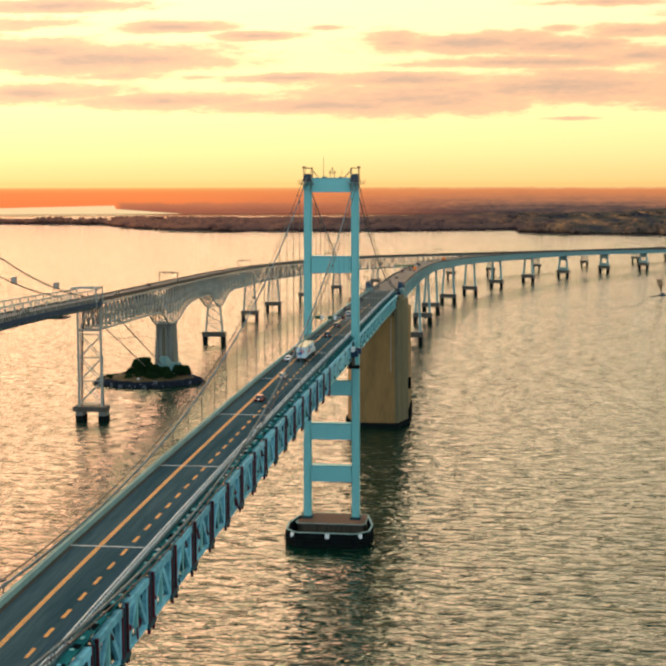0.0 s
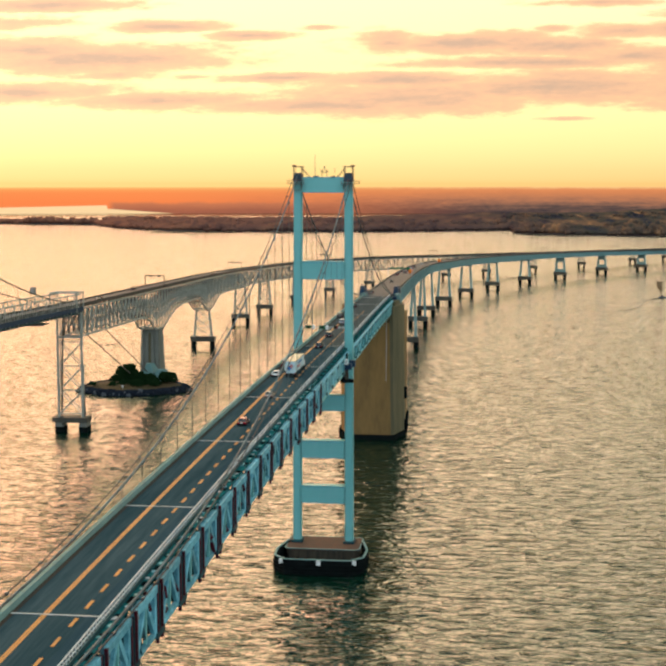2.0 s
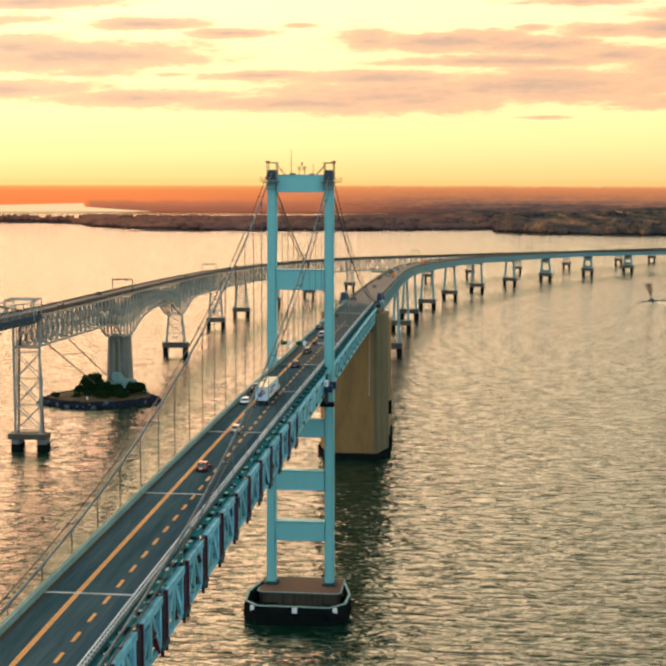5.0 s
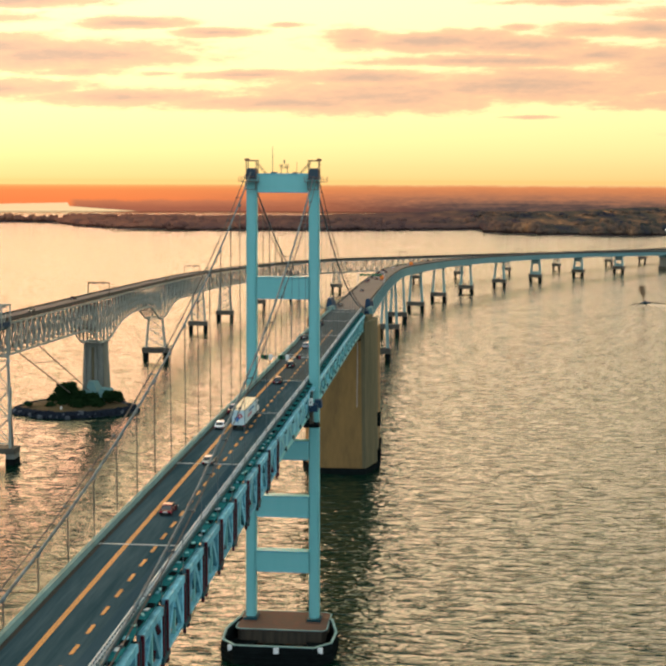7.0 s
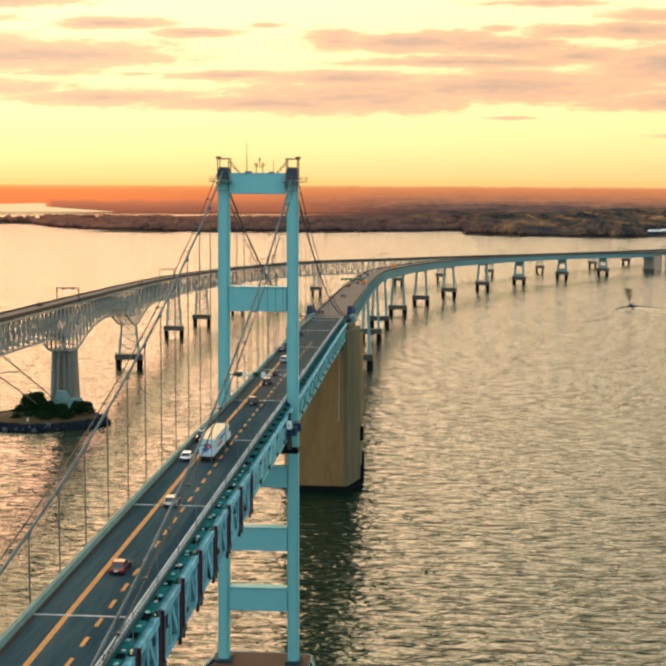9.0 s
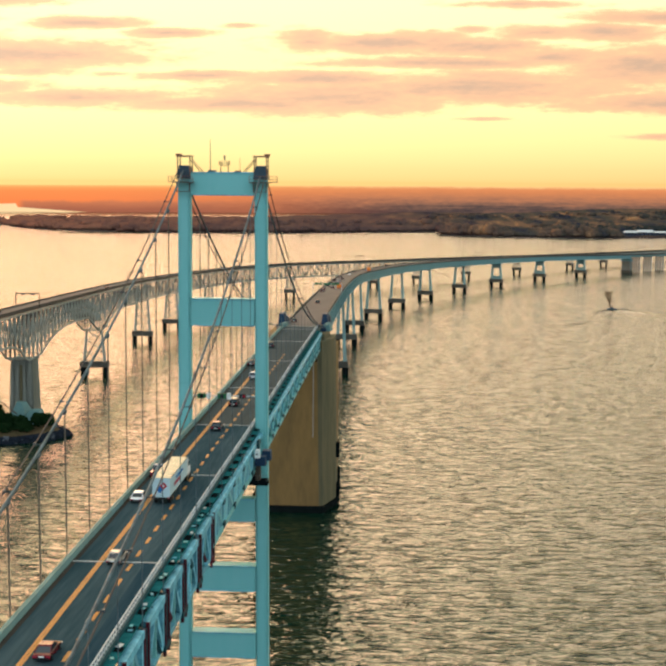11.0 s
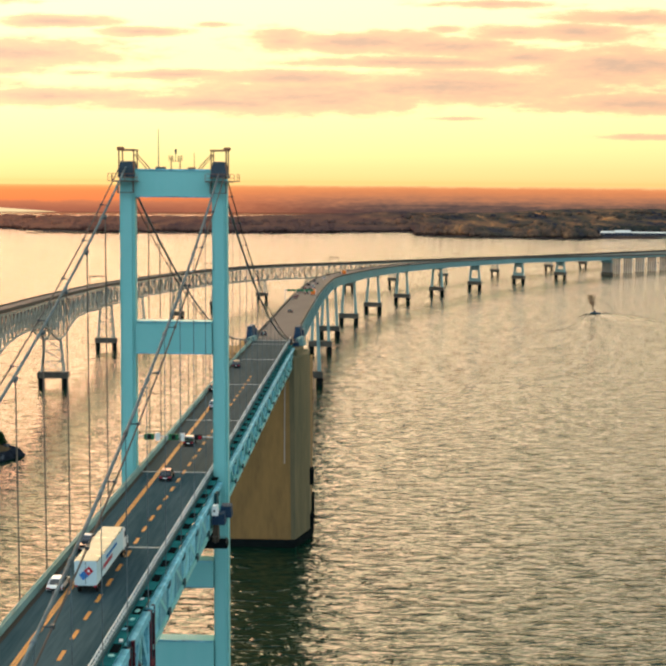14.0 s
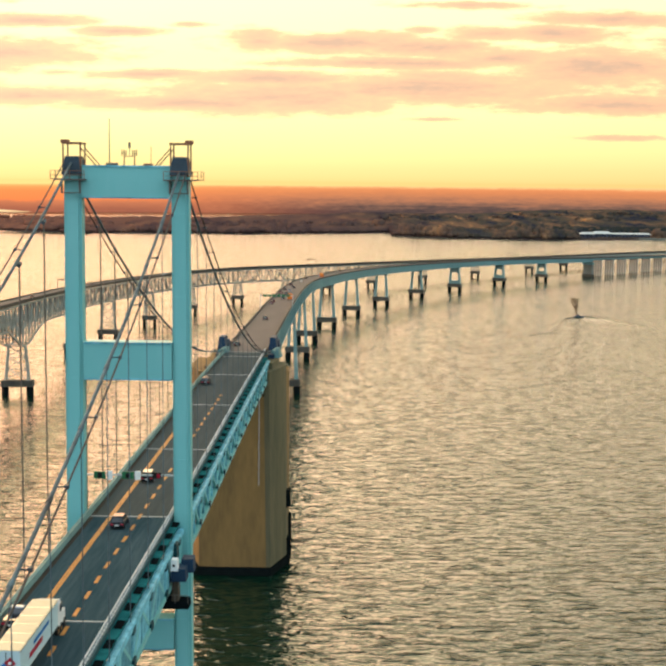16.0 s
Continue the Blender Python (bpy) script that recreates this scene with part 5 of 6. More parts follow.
bar("strut", bar_galv, trestle, (-143.2, 184, 43.2), (-132.4, 184, 43.2), 0.7, 0.8)
for xa, xb in ((-142.6, -140.0), (-140.0, -137.8), (-137.8, -135.6), (-135.6, -133.0)):
    bar("lattice", bar_trestle, trestle, (xa, 186.5, 43.6), (xb, 186.5, 53.8), 0.3, 0.45)
    bar("lattice", bar_trestle, trestle, (xb, 187.0, 43.6), (xa, 187.0, 53.8), 0.22, 0.3)
bar("strut", bar_galv, trestle, (-142.4, 186.5, 48.5), (-133.2, 186.5, 48.5), 0.3, 0.35)
levels = (8.5, 19, 30, 41)
for z0, z1 in zip(levels, levels[1:]):
    for y in (184, 187.5):
        bar("brace", bar_galv, trestle, (-143.2, y, z0), (-132.4, y, z1), 0.3, 0.3)
        bar("brace", bar_galv, trestle, (-132.4, y, z0), (-143.2, y, z1), 0.3, 0.3)
        bar("strut", bar_galv, trestle, (-143.2, y, z1), (-132.4, y, z1), 0.22, 0.25)
bar("strut", bar_galv, trestle, (-143.2, 184, 8.6), (-132.4, 184, 8.6), 0.4, 0.5)
for x in (-143.2, -132.4):
    bar("brace", bar_galv, trestle, (x, 184, 42), (-137.8, 184, 53.5), 0.4, 0.4)
    bar("brace", bar_galv, trestle, (x, 187.5, 30), (x, 184, 8.5), 0.3, 0.3)
    bar("strut", bar_galv, trestle, (x, 184, 41), (x, 187.5, 41), 0.35, 0.35)

# a small platform slung under the suspended span
slung = thing("slung_platform", (-134.5, 130, 54), "small dark work platform slung under the older bridge", "platform")
low = far(130, 3.0, -3.4)[2]
part("deck", Geo().box(-136.5, 125.5, low - 1.5, -130.2, 136, low - 1.15), GALV_DARK, slung)
for x in (-136, -131):
    for y in (126.5, 135):
        part("rod", Geo().beam((x, y, low - 1.2), (x, y, low + 0.9), 0.12, 0.12), GALV_DARK, slung)

# deck trusses: height of the lower chord along the way
LOWER = [(187, 43.6), (230, 42.6), (298, 40.8), (311, 37.5), (322, 31.2), (346, 31.2), (360, 35.0), (376, 37.8), (400, 39.2), (425, 38.6), (455, 37.4), (478, 28.6), (486, 26.4), (502, 26.4), (520, 30.5),
         (536, 33.0), (556, 33.3), (600, 31.4), (650, 30.3), (740, 28.2), (832, 25.6), (922, 23.2), (1019, 19.8), (1100, 16.6), (1152, 15.6), (1258, 15.8), (1330, 14.5)]
SPANS = [(187, 333), (333, 487), (487, 648), (648, 731), (731, 829), (829, 922), (922, 1019), (1019, 1092), (1092, 1152), (1152, 1228), (1228, 1310)]


def low_z(y):
    return float(np.interp(y, [p[0] for p in LOWER], [p[1] for p in LOWER]))


for ya, yb in SPANS:
    mid = station(FAR_LINE, FAR_RISE, (ya + yb) / 2)[0]
    span = thing("deck_truss_span", (mid[0], mid[1], low_z((ya + yb) / 2)), "grey-green lattice deck truss span carrying the older road", "truss", group="deck truss spans")
    n = max(4, round((yb - ya) / (7.4 if yb < 700 else 8.5)))
    ys = [ya + (yb - ya) * i / n for i in range(n + 1)]
    for o in (-4.3, 4.3):
        for y, y2 in zip(ys, ys[1:]):
            t0, t1 = far(y, o, -1.7), far(y2, o, -1.7)
            b0, b1 = (*far(y, o, 0)[:2], low_z(y)), (*far(y2, o, 0)[:2], low_z(y2))
            # far-side members take a darker steel that carries their shade
            steel = bar_galv if o > 0 else bar_shaded_brown
            bar("post", steel, span, b0, t0, 0.6, 0.5)
            if (yb + ya) / 2 < 470:
                m0, m1 = [(p + q) / 2 for p, q in zip(b0, t0)], [(p + q) / 2 for p, q in zip(b1, t1)]
                mm = [(p + q) / 2 for p, q in zip(m0, m1)]
                if t0[2] - b0[2] > 9:
                    bar("diagonal", steel, span, t0, mm, 0.36, 0.36)
                    bar("diagonal", steel, span, mm, t1, 0.36, 0.36)
                    bar("diagonal", steel, span, b0, mm, 0.36, 0.36)
                    bar("diagonal", steel, span, mm, b1, 0.36, 0.36)
                    continue
            k = ys.index(y)
            bar("diagonal", steel, span, t0 if k % 2 else b0, b1 if k % 2 else t1, 0.45, 0.45)
        along = [station(FAR_LINE, FAR_RISE, y) for y in ys]
        low = [((p[0], p[1], low_z(p[1])), r) for p, r in along]
        part("top_chord", Geo().sweep(along, [(o - 0.3, -2.1), (o + 0.3, -2.1), (o + 0.3, -1.3), (o - 0.3, -1.3)]), GALV, span)
        part("bottom_chord", Geo().sweep(low, [(o - 0.32, -0.4), (o + 0.32, -0.4), (o + 0.32, 0.4), (o - 0.32, 0.4)]), GALV, span)
    for y in ys[::2]:
        b = (low_z(y) - curve_at(FAR_RISE, y))
        bar("cross_frame", bar_shaded_brown, span, far(y, -4.3, b), far(y, 4.3, -1.7), 0.22, 0.22)
        bar("cross_frame", bar_shaded_brown, span, far(y, 4.3, b), far(y, -4.3, -1.7), 0.22, 0.22)
        bar("cross_frame", bar_galv, span, far(y, -4.3, b), far(y, 4.3, b), 0.4, 0.5)
past = Geo().sweep(stations(FAR_LINE, FAR_RISE, 1310, 1840, 10), [(-4.4, -4.0), (4.4, -4.0), (4.4, -1.3), (-4.4, -1.3)])
part("girder", past, GALV, far_road)

# bents that carry the trusses
for y, x_off in ((492, 0.0), (649, 0.0), (731, 0.0), (829, 0.0), (922, 0.0), (1019, 0.0), (1092, 0.0), (1152, 0.0), (1228, 0.0), (1310, 0), (1395, 0), (1497, 0), (1570, 0)):
    p, r = station(FAR_LINE, FAR_RISE, y)
    R, c = Vector(r), Vector((p[0], p[1], 0))
    F = Vector((-r[1], r[0], 0))
    ob = thing("lattice_bent", (p[0], p[1], 0), "tapered lattice steel bent on a dark concrete slab with two feet", "pier", group="lattice bents")
    zt = low_z(y) - 0.4 if y < 1300 else p[2] - 4.2

    wide = 1.0 if y < 600 else 0.86 if y < 800 else 0.66

    def leg_at(s, z, d):
        t = (z - 8) / max(4, (zt - 8))
        return c + R * s * wide * (6.0 - 1.7 * t) + F * d * (1 - 0.4 * t) + Vector((0, 0, z))
    for s in (-1, 1):
        for d in (-2.2, 2.2):
            part("leg", Geo().beam(leg_at(s, 8, d), leg_at(s, zt, d), 0.65, 0.65), GALV, ob)
        part("foot", Geo().tube([c + R * s * 6.4 * wide + Vector((0, 0, -3)), c + R * s * 6.4 * wide + Vector((0, 0, 4.8))], 1.9 * wide, 12), WET, ob)
    part("footing_slab", Geo().beam(c - R * 8.2 * wide + Vector((0, 0, 6.4)), c + R * 8.2 * wide + Vector((0, 0, 6.4)), 5.5, 3.2), FOOTING, ob)
    zs = np.linspace(8.2, zt, max(3, round((zt - 8) / 5.5) + 1))
    for z0, z1 in zip(zs, zs[1:]):
        for d in (-2.2, 2.2):
            bar("brace", bar_galv, ob, leg_at(-1, z0, d), leg_at(1, z1, d), 0.26, 0.26)
            bar("brace", bar_galv, ob, leg_at(1, z0, d), leg_at(-1, z1, d), 0.26, 0.26)
        bar("strut", bar_galv, ob, leg_at(-1, z1, -2.2), leg_at(1, z1, -2.2), 0.3, 0.34)
        for s in (-1, 1):
            bar("brace", bar_galv, ob, leg_at(s, z0, -2.2), leg_at(s, z1, 2.2), 0.26, 0.26)

# concrete pier on the islet
pier2 = thing("concrete_pier", (-139, 333, 4), "tall fluted grey concrete pier standing on an islet", "pier")
part("shaft", Geo().prism([(-145.0, 328), (-133.4, 328), (-133.4, 340), (-145.0, 340)], 3, 30.4, [(-144, 329), (-134.2, 329), (-134.2, 339), (-144, 339)]), CONCRETE_GREY, pier2)
for x in (-143.6, -140.9, -137.6, -134.8):
    part("rib", Geo().prism([(x - 0.7, 327.3), (x + 0.7, 327.3), (x + 0.7, 328.6), (x - 0.7, 328.6)], 4, 29.8, [(x * 0.88 - 16.7 - 0.55, 328.3), (x * 0.88 - 16.7 + 0.55, 328.3), (x * 0.88 - 16.7 + 0.55, 329.6), (x * 0.88 - 16.7 - 0.55, 329.6)]), CONCRETE_GREY, pier2)
# proud strip with the recess's shade put into its colour
part("recess", Geo().prism([(-139.9, 327.7), (-138.6, 327.7), (-138.6, 328.4), (-139.9, 328.4)], 8, 28.5, [(-139.7, 328.7), (-138.7, 328.7), (-138.7, 329.4), (-139.7, 329.4)]), CONCRETE_SIDE, pier2, "dark strip painted as the pier's shaded recess")
part("cap", Geo().prism([(-144.6, 328.4), (-133.6, 328.4), (-133.6, 339.6), (-144.6, 339.6)], 30.4, 31.0), CONCRETE_GREY, pier2)
for o in (-4.9, 4.9):
    st = thing("anchor_stay", (-139 + o, 300, 8), "dusty brown steel anchor stay running down to the islet", "stay", group="anchor stays")
    part("bar", Geo().beam((-138.5 + o * 0.82, 218 + o, 44.4), (-138.5 + o * 0.82, 302 + o * 0.6, 10.4), 0.34, 0.38), GALV_DARK, st)
tie = thing("stay_strut", (-138, 250, 31), "brown strut between the two anchor stays", "strut")
part("bar", Geo().beam((-142.52, 244.7, 32.0), (-134.48, 254.3, 31.9), 0.3, 0.35), GALV_DARK, tie)

# the islet
rng = random.Random(5)
ISLET = (-143, 308)


def islet_r(a):
    return 28.6 * (0.94 + 0.07 * math.sin(2 * a + 0.6) + 0.05 * math.sin(5 * a + 2) + 0.03 * math.sin(9 * a)), 22.5 * (0.97 + 0.05 * math.sin(3 * a + 1))


islet = thing("islet", (*ISLET, 0), "small islet of brown grass edged with dark boulders", "islet", kind="structure")
mound = Geo()
rings, N = [(1.0, -1.5), (0.985, 0.8), (0.90, 2.6), (0.72, 3.3), (0.45, 4.2), (0.2, 4.6)], 56
verts = []
for f_, z in rings:
    for i in range(N):
        a = 2 * math.pi * i / N
        rx, ry = islet_r(a)
        verts.append((ISLET[0] + rx * f_ * math.cos(a), ISLET[1] + ry * f_ * math.sin(a), z + rng.uniform(-0.15, 0.15)))
faces = [(k * N + i, k * N + (i + 1) % N, (k + 1) * N + (i + 1) % N, (k + 1) * N + i) for k in range(len(rings) - 1) for i in range(N)] + [tuple(range((len(rings) - 1) * N, len(rings) * N))]
part("ground", mound.add(verts, faces), GRASS, islet)
rim = Geo()
rim_rings = [(1.05, -1.5), (1.035, 1.2), (0.985, 3.0), (0.93, 3.2), (0.90, 1.5)]
rim.add([(ISLET[0] + islet_r(2 * math.pi * i / N)[0] * f_ * math.cos(2 * math.pi * i / N), ISLET[1] + islet_r(2 * math.pi * i / N)[1] * f_ * math.sin(2 * math.pi * i / N), z + rng.uniform(-0.25, 0.25)) for f_, z in rim_rings for i in range(N)],
        [(k * N + i, k * N + (i + 1) % N, (k + 1) * N + (i + 1) % N, (k + 1) * N + i) for k in range(len(rim_rings) - 1) for i in range(N)])
part("rock_rim", rim, ROCK, islet, "dark blue-black rock rim")
rock_mes = []
for k in range(5):
    rock_mes.append(Geo().clump((0, 0, 0), 1.25, 1.1, 0.85, rng).mesh("boulder", ROCK if k < 4 else ROCK_PALE))
for i in range(300):
    a = rng.random() * 2 * math.pi
    rx, ry = islet_r(a)
    f_ = rng.uniform(0.93, 1.03)
    s = rng.uniform(0.9, 1.7)
    piece("boulder", rng.choice(rock_mes), islet, (ISLET[0] + rx * f_ * math.cos(a), ISLET[1] + ry * f_ * math.sin(a), (1.03 - f_) * 22 + 0.2), (0, 0, rng.random() * 6), (s, s, s))


def shrub(x, y, z, w, h, n):
    ob = thing("shrub", (x, y, z), "dark green leafy shrub growing on the islet", "shrub", group="islet shrubs")
    part("stem", Geo().tube([(x, y, z - 0.5), (x + 0.2, y, z + h * 0.5)], [0.25, 0.1], 6), GALV_DARK, ob)
    g = Geo()
    for _ in range(n):
        a, q, zz = rng.random() * 6.28, rng.random() ** 0.5, rng.random()
        rr = w * q * (1 - 0.55 * zz)
        g.clump((x + rr * math.cos(a), y + rr * math.sin(a), z + 0.4 + zz * h), rng.uniform(0.35, 0.8), rng.uniform(0.35, 0.8), rng.uniform(0.25, 0.55), rng)
    part("crown", g, SHRUB, ob)


for x, y, w, h, n in ((-150, 312, 6.0, 8.0, 620), (-145.5, 309, 6.6, 9.4, 760), (-140, 307, 6.2, 5.6, 520), (-134.5, 308, 5.8, 4.4, 420), (-126.5, 312, 5.2, 5.0, 340), (-124, 317, 3.8, 4.2, 190), (-155, 312, 3.0, 2.6, 120),
                      (-152, 299, 2.6, 1.6, 80), (-163, 299, 2.2, 1.3, 70), (-139, 300, 5.4, 2.8, 240), (-131, 303, 4.8, 2.6, 190), (-147, 302, 3.6, 2.2, 120)):
    shrub(x, y, 4.0 if y > 306 else 3.4, w, h, n)
sheet = thing("tarpaulin_heap", (-138.5, 322, 4.5), "pale blue-green tarpaulin heaped against the pier's foot", "tarpaulin")
part("sheet", Geo().prism([(-142.5, 316), (-132.5, 316), (-130.5, 325), (-143, 325)], 4.0, 12.6, [(-139.2, 321), (-137.2, 321), (-136, 325), (-140.5, 325)]), TARP, sheet)
side_sheet = thing("tarpaulin_heap", (-130, 318, 4.5), "weathered blue-green sheeting beside the pier's foot", "tarpaulin")
part("sheet", Geo().prism([(-134.5, 313.5), (-126.5, 314.5), (-126, 324), (-134, 324)], 4.0, 9.6, [(-132.8, 318), (-128.8, 319), (-128, 323), (-132.6, 323)]), TARP, side_sheet)
sheet2 = thing("tarpaulin_heap", (-149, 322, 4.5), "pale grey concrete block beside the pier's foot", "block")
part("block", Geo().box(-150.5, 316, 4.0, -146.5, 321, 10.6), CONCRETE_GREY, sheet2)
drum = thing("white_marker", (-146, 301, 3.5), "small white marker post on the islet", "marker")
part("post", Geo().tube([(-145, 293, 2.6), (-145, 293, 4.6)], 0.45, 8), WHITE, drum)

# sign gantries over the older road
for y in (341, 627, 905, 1130, 1330, 1460, 1560, 1660):
    p, r = station(FAR_LINE, FAR_RISE, y)
    ob = thing("sign_gantry", p, "thin dark gantry with lane signals over the older road", "gantry", group="older road gantries")
    for o in (-5.4, 5.4):
        part("post", Geo().beam(far(y, o, -0.5), far(y, o, 6.0), 0.42, 0.42), PARAPET_FAR, ob)
    part("cross_beam", Geo().beam(far(y, -5.6, 6.0), far(y, 5.6, 6.0), 0.45, 0.5), PARAPET_FAR, ob)
    for o in (-2.3, 2.3):
        part("signal", Geo().beam(far(y, o - 0.8, 5.7), far(y, o + 0.8, 5.7), 0.4, 1.0), NAVY, ob)

# ---- the wooded shore, its spit and inlets, and the hazy distance ----
SHORE = [(-1420, 3110), (-1010, 3050), (-860, 2790), (-700, 2640), (-540, 2600), (-218, 2640), (22, 2735), (96, 2762), (101, 2580), (250, 2500), (403, 2480), (650, 2560), (1400, 2480), (2600, 2400)]


def shore_y(x):
    return float(np.interp(x, [p[0] for p in SHORE], [p[1] for p in SHORE]))


def land_z(x, y):
    """Height of the low, nearly level land; below the water outside the shore. Past the spit an inlet lies in the west."""
    d = y - shore_y(x) + 26 * noise.noise((x * 0.012, y * 0.004, 0)) + 9 * noise.noise((x * 0.05, 3, 0))
    west = (x + 985 + 0.33 * (y - 3100)) * 0.5
    d = min(d, max(west, 95 - d))
    # behind the wooded western neck lies open water again
    d = min(d, max((x + 560 - 0.6 * (y - 3540)) * 0.6, 3540 + 60 * noise.noise((x * 0.006, 9, 0)) - y))
    if d < 0:
        return max(-6, d * 0.2)
    hills = 15 * max(0.0, min(1.0, (y - 3050) / 1300)) * max(0.0, min(1.0, (x - 120) / 480)) * max(0.0, 0.45 + 1.1 * noise.noise((x * 0.0017, y * 0.0006, 11)))
    return hills + min(3.5, d * 0.3) + (1.0 + noise.noise((x * 0.004, y * 0.004, 1)) + 0.6 * noise.noise((x * 0.02, y * 0.012, 6))) * min(1, d / 60)


land = thing("land", (0, 2800, 0), "low wooded shore in brown autumn colours", "shore", kind="structure")
GX, GY = 300, 110
gx = [-2600 + 5200 * i / GX for i in range(GX + 1)]
gy = [2330 + 2240 * (j / GY) ** 1.35 for j in range(GY + 1)]
ground = Geo()
ground.add([(x, y, land_z(x, y)) for y in gy for x in gx], [(j * (GX + 1) + i, j * (GX + 1) + i + 1, (j + 1) * (GX + 1) + i + 1, (j + 1) * (GX + 1) + i) for j in range(GY) for i in range(GX)])
part("ground", ground, LAND, land)
part("sand_spit", Geo().prism([(-720, 2548), (-640, 2534), (-545, 2538), (-528, 2550), (-600, 2560), (-700, 2575)], -0.5, 1.1), GRASS, land, "thin low spit of sand and brush")
rng = random.Random(11)
trees, russet = Geo(), Geo()


def open_ground(x, y):
    if 470 < x < 640 and y < 2640:
        return True
    return noise.noise((x * 0.006, y * 0.003, 4)) > 0.32 and y > shore_y(x) + 160


def wood(n, x0, x1, near, deep, size, tall, ragged=0.27):
    """Round crowns, thick along the shore and thinner farther in."""
    for _ in range(n):
        u = rng.random()
        x = rng.uniform(x0, x1)
        y = shore_y(x) + near + deep * u ** 1.7
        z = land_z(x, y)
        if z < 0.5 or open_ground(x, y):
            continue
        k = size * rng.uniform(0.6, 1.3)
        h = tall * rng.uniform(0.6, 1.25) * (0.75 + 0.7 * noise.noise((x * 0.009, y * 0.006, 8)))
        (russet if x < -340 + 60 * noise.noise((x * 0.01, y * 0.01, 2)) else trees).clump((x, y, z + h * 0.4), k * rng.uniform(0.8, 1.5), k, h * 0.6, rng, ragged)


wood(2600, -990, 1600, 8, 110, 6.0, 10.0)

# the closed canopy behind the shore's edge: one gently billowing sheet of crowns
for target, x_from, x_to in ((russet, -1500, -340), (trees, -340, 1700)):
    nx, ny = int((x_to - x_from) / 11), 120
    grid, index, quads = [], {}, []
    for j in range(ny + 1):
        for i in range(nx + 1):
            x = x_from + (x_to - x_from) * i / nx
            y = shore_y(x) + 14 + 1850 * (j / ny) ** 1.5
            z = land_z(x, y)
            if z < 0.5 or y > 4480:
                continue
            lift = 7.5 + 4.5 * noise.noise((x * 0.016, y * 0.007, 8)) + 2.6 * noise.noise((x * 0.05, y * 0.03, 3)) + rng.uniform(-1.6, 1.6)
            if open_ground(x, y):
                lift = 0.6
            lift *= 1.0 - 0.65 * max(0.0, min(1.0, (y - 3250) / 500))
            index[i, j] = len(grid)
            grid.append((x, y, z + lift * min(1.0, 0.3 + j / 5)))
    for j in range(ny):
        for i in range(nx):
            q = [index.get(k) for k in ((i, j), (i + 1, j), (i + 1, j + 1), (i, j + 1))]
            if None not in q:
                quads.append(tuple(q))
    target.add(grid, quads)
wood(420, -2100, -985, 10, 70, 5.5, 17.0)
wood(1500, 60, 1700, 20, 420, 9.0, 17.0)
wood(1500, 90, 1500, 200, 1300, 13.0, 13.0)
wood(700, -940, 60, 20, 500, 9.0, 15.0)
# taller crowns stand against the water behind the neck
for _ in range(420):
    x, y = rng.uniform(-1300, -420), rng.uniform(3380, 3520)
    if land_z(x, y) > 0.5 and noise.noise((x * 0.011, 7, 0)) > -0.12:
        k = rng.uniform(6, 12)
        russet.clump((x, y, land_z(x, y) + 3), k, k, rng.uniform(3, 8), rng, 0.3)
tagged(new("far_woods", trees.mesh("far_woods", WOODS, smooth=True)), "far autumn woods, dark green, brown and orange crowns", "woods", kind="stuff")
tagged(new("russet_woods", russet.mesh("russet_woods", HAZED_RUSSET, smooth=True)), "far autumn woods, russet and mauve, with haze in their colour", "woods", kind="stuff")
hedge = Geo()
for _ in range(500):
    x, y = rng.uniform(455, 700), rng.uniform(2650, 2760)
    k = rng.uniform(6, 10)
    hedge.clump((x, y, land_z(x, y) + 4 + 0.4 * k), k, k, k * 0.8, rng)
tagged(new("dark_woods", hedge.mesh("dark_woods", EVERGREEN, smooth=True)), "dark evergreen belt behind the waterside buildings", "woods", kind="stuff")


def shed(x0, x1, y0, y1, wall_h, roof_h, base=1.5):
    ob = thing("waterside_building", ((x0 + x1) / 2, (y0 + y1) / 2, base), "long low waterside building with a pale blue metal roof", "building", group="waterside buildings")
    part("wall", Geo().box(x0, y0, base - 2, x1, y1, base + wall_h), WALL_FAR, ob)
    ym = (y0 + y1) / 2
    part("roof", Geo().add([(x0 - 2, y0 - 3, base + wall_h), (x1 + 2, y0 - 3, base + wall_h), (x1 - 2, ym, base + wall_h + roof_h), (x0 + 2, ym, base + wall_h + roof_h), (x0 - 2, y1 + 3, base + wall_h), (x1 + 2, y1 + 3, base + wall_h)],
                           [(0, 1, 2, 3), (3, 2, 5, 4), (1, 5, 2), (0, 3, 4), (0, 4, 5, 1)]), ROOF, ob)
    n = max(2, int((x1 - x0) / 7))
    for i in range(n):
        x = x0 + (x1 - x0) * (i + 0.5) / n
        part("window", Geo().box(x - 1.6, y0 - 0.25, base + 1.2, x + 1.6, y0 + 0.1, base + wall_h - 1.0), GLASS_DARK, ob)


shed(482, 506, 2565, 2590, 7.5, 3.6, 2.5)
shed(508, 542, 2560, 2590, 8.5, 4.6, 2.5)
shed(544, 624, 2572, 2594, 7.5, 2.6, 2.5)
quay = tagged(new("quay", Geo().box(470, 2548, -1, 660, 2600, 2.5).mesh("quay", CONCRETE_GREY)), "pale concrete quay along the shore", "quay", kind="structure")
# the farthest shore, a plain strip that glows with painted haze
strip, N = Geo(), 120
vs = []
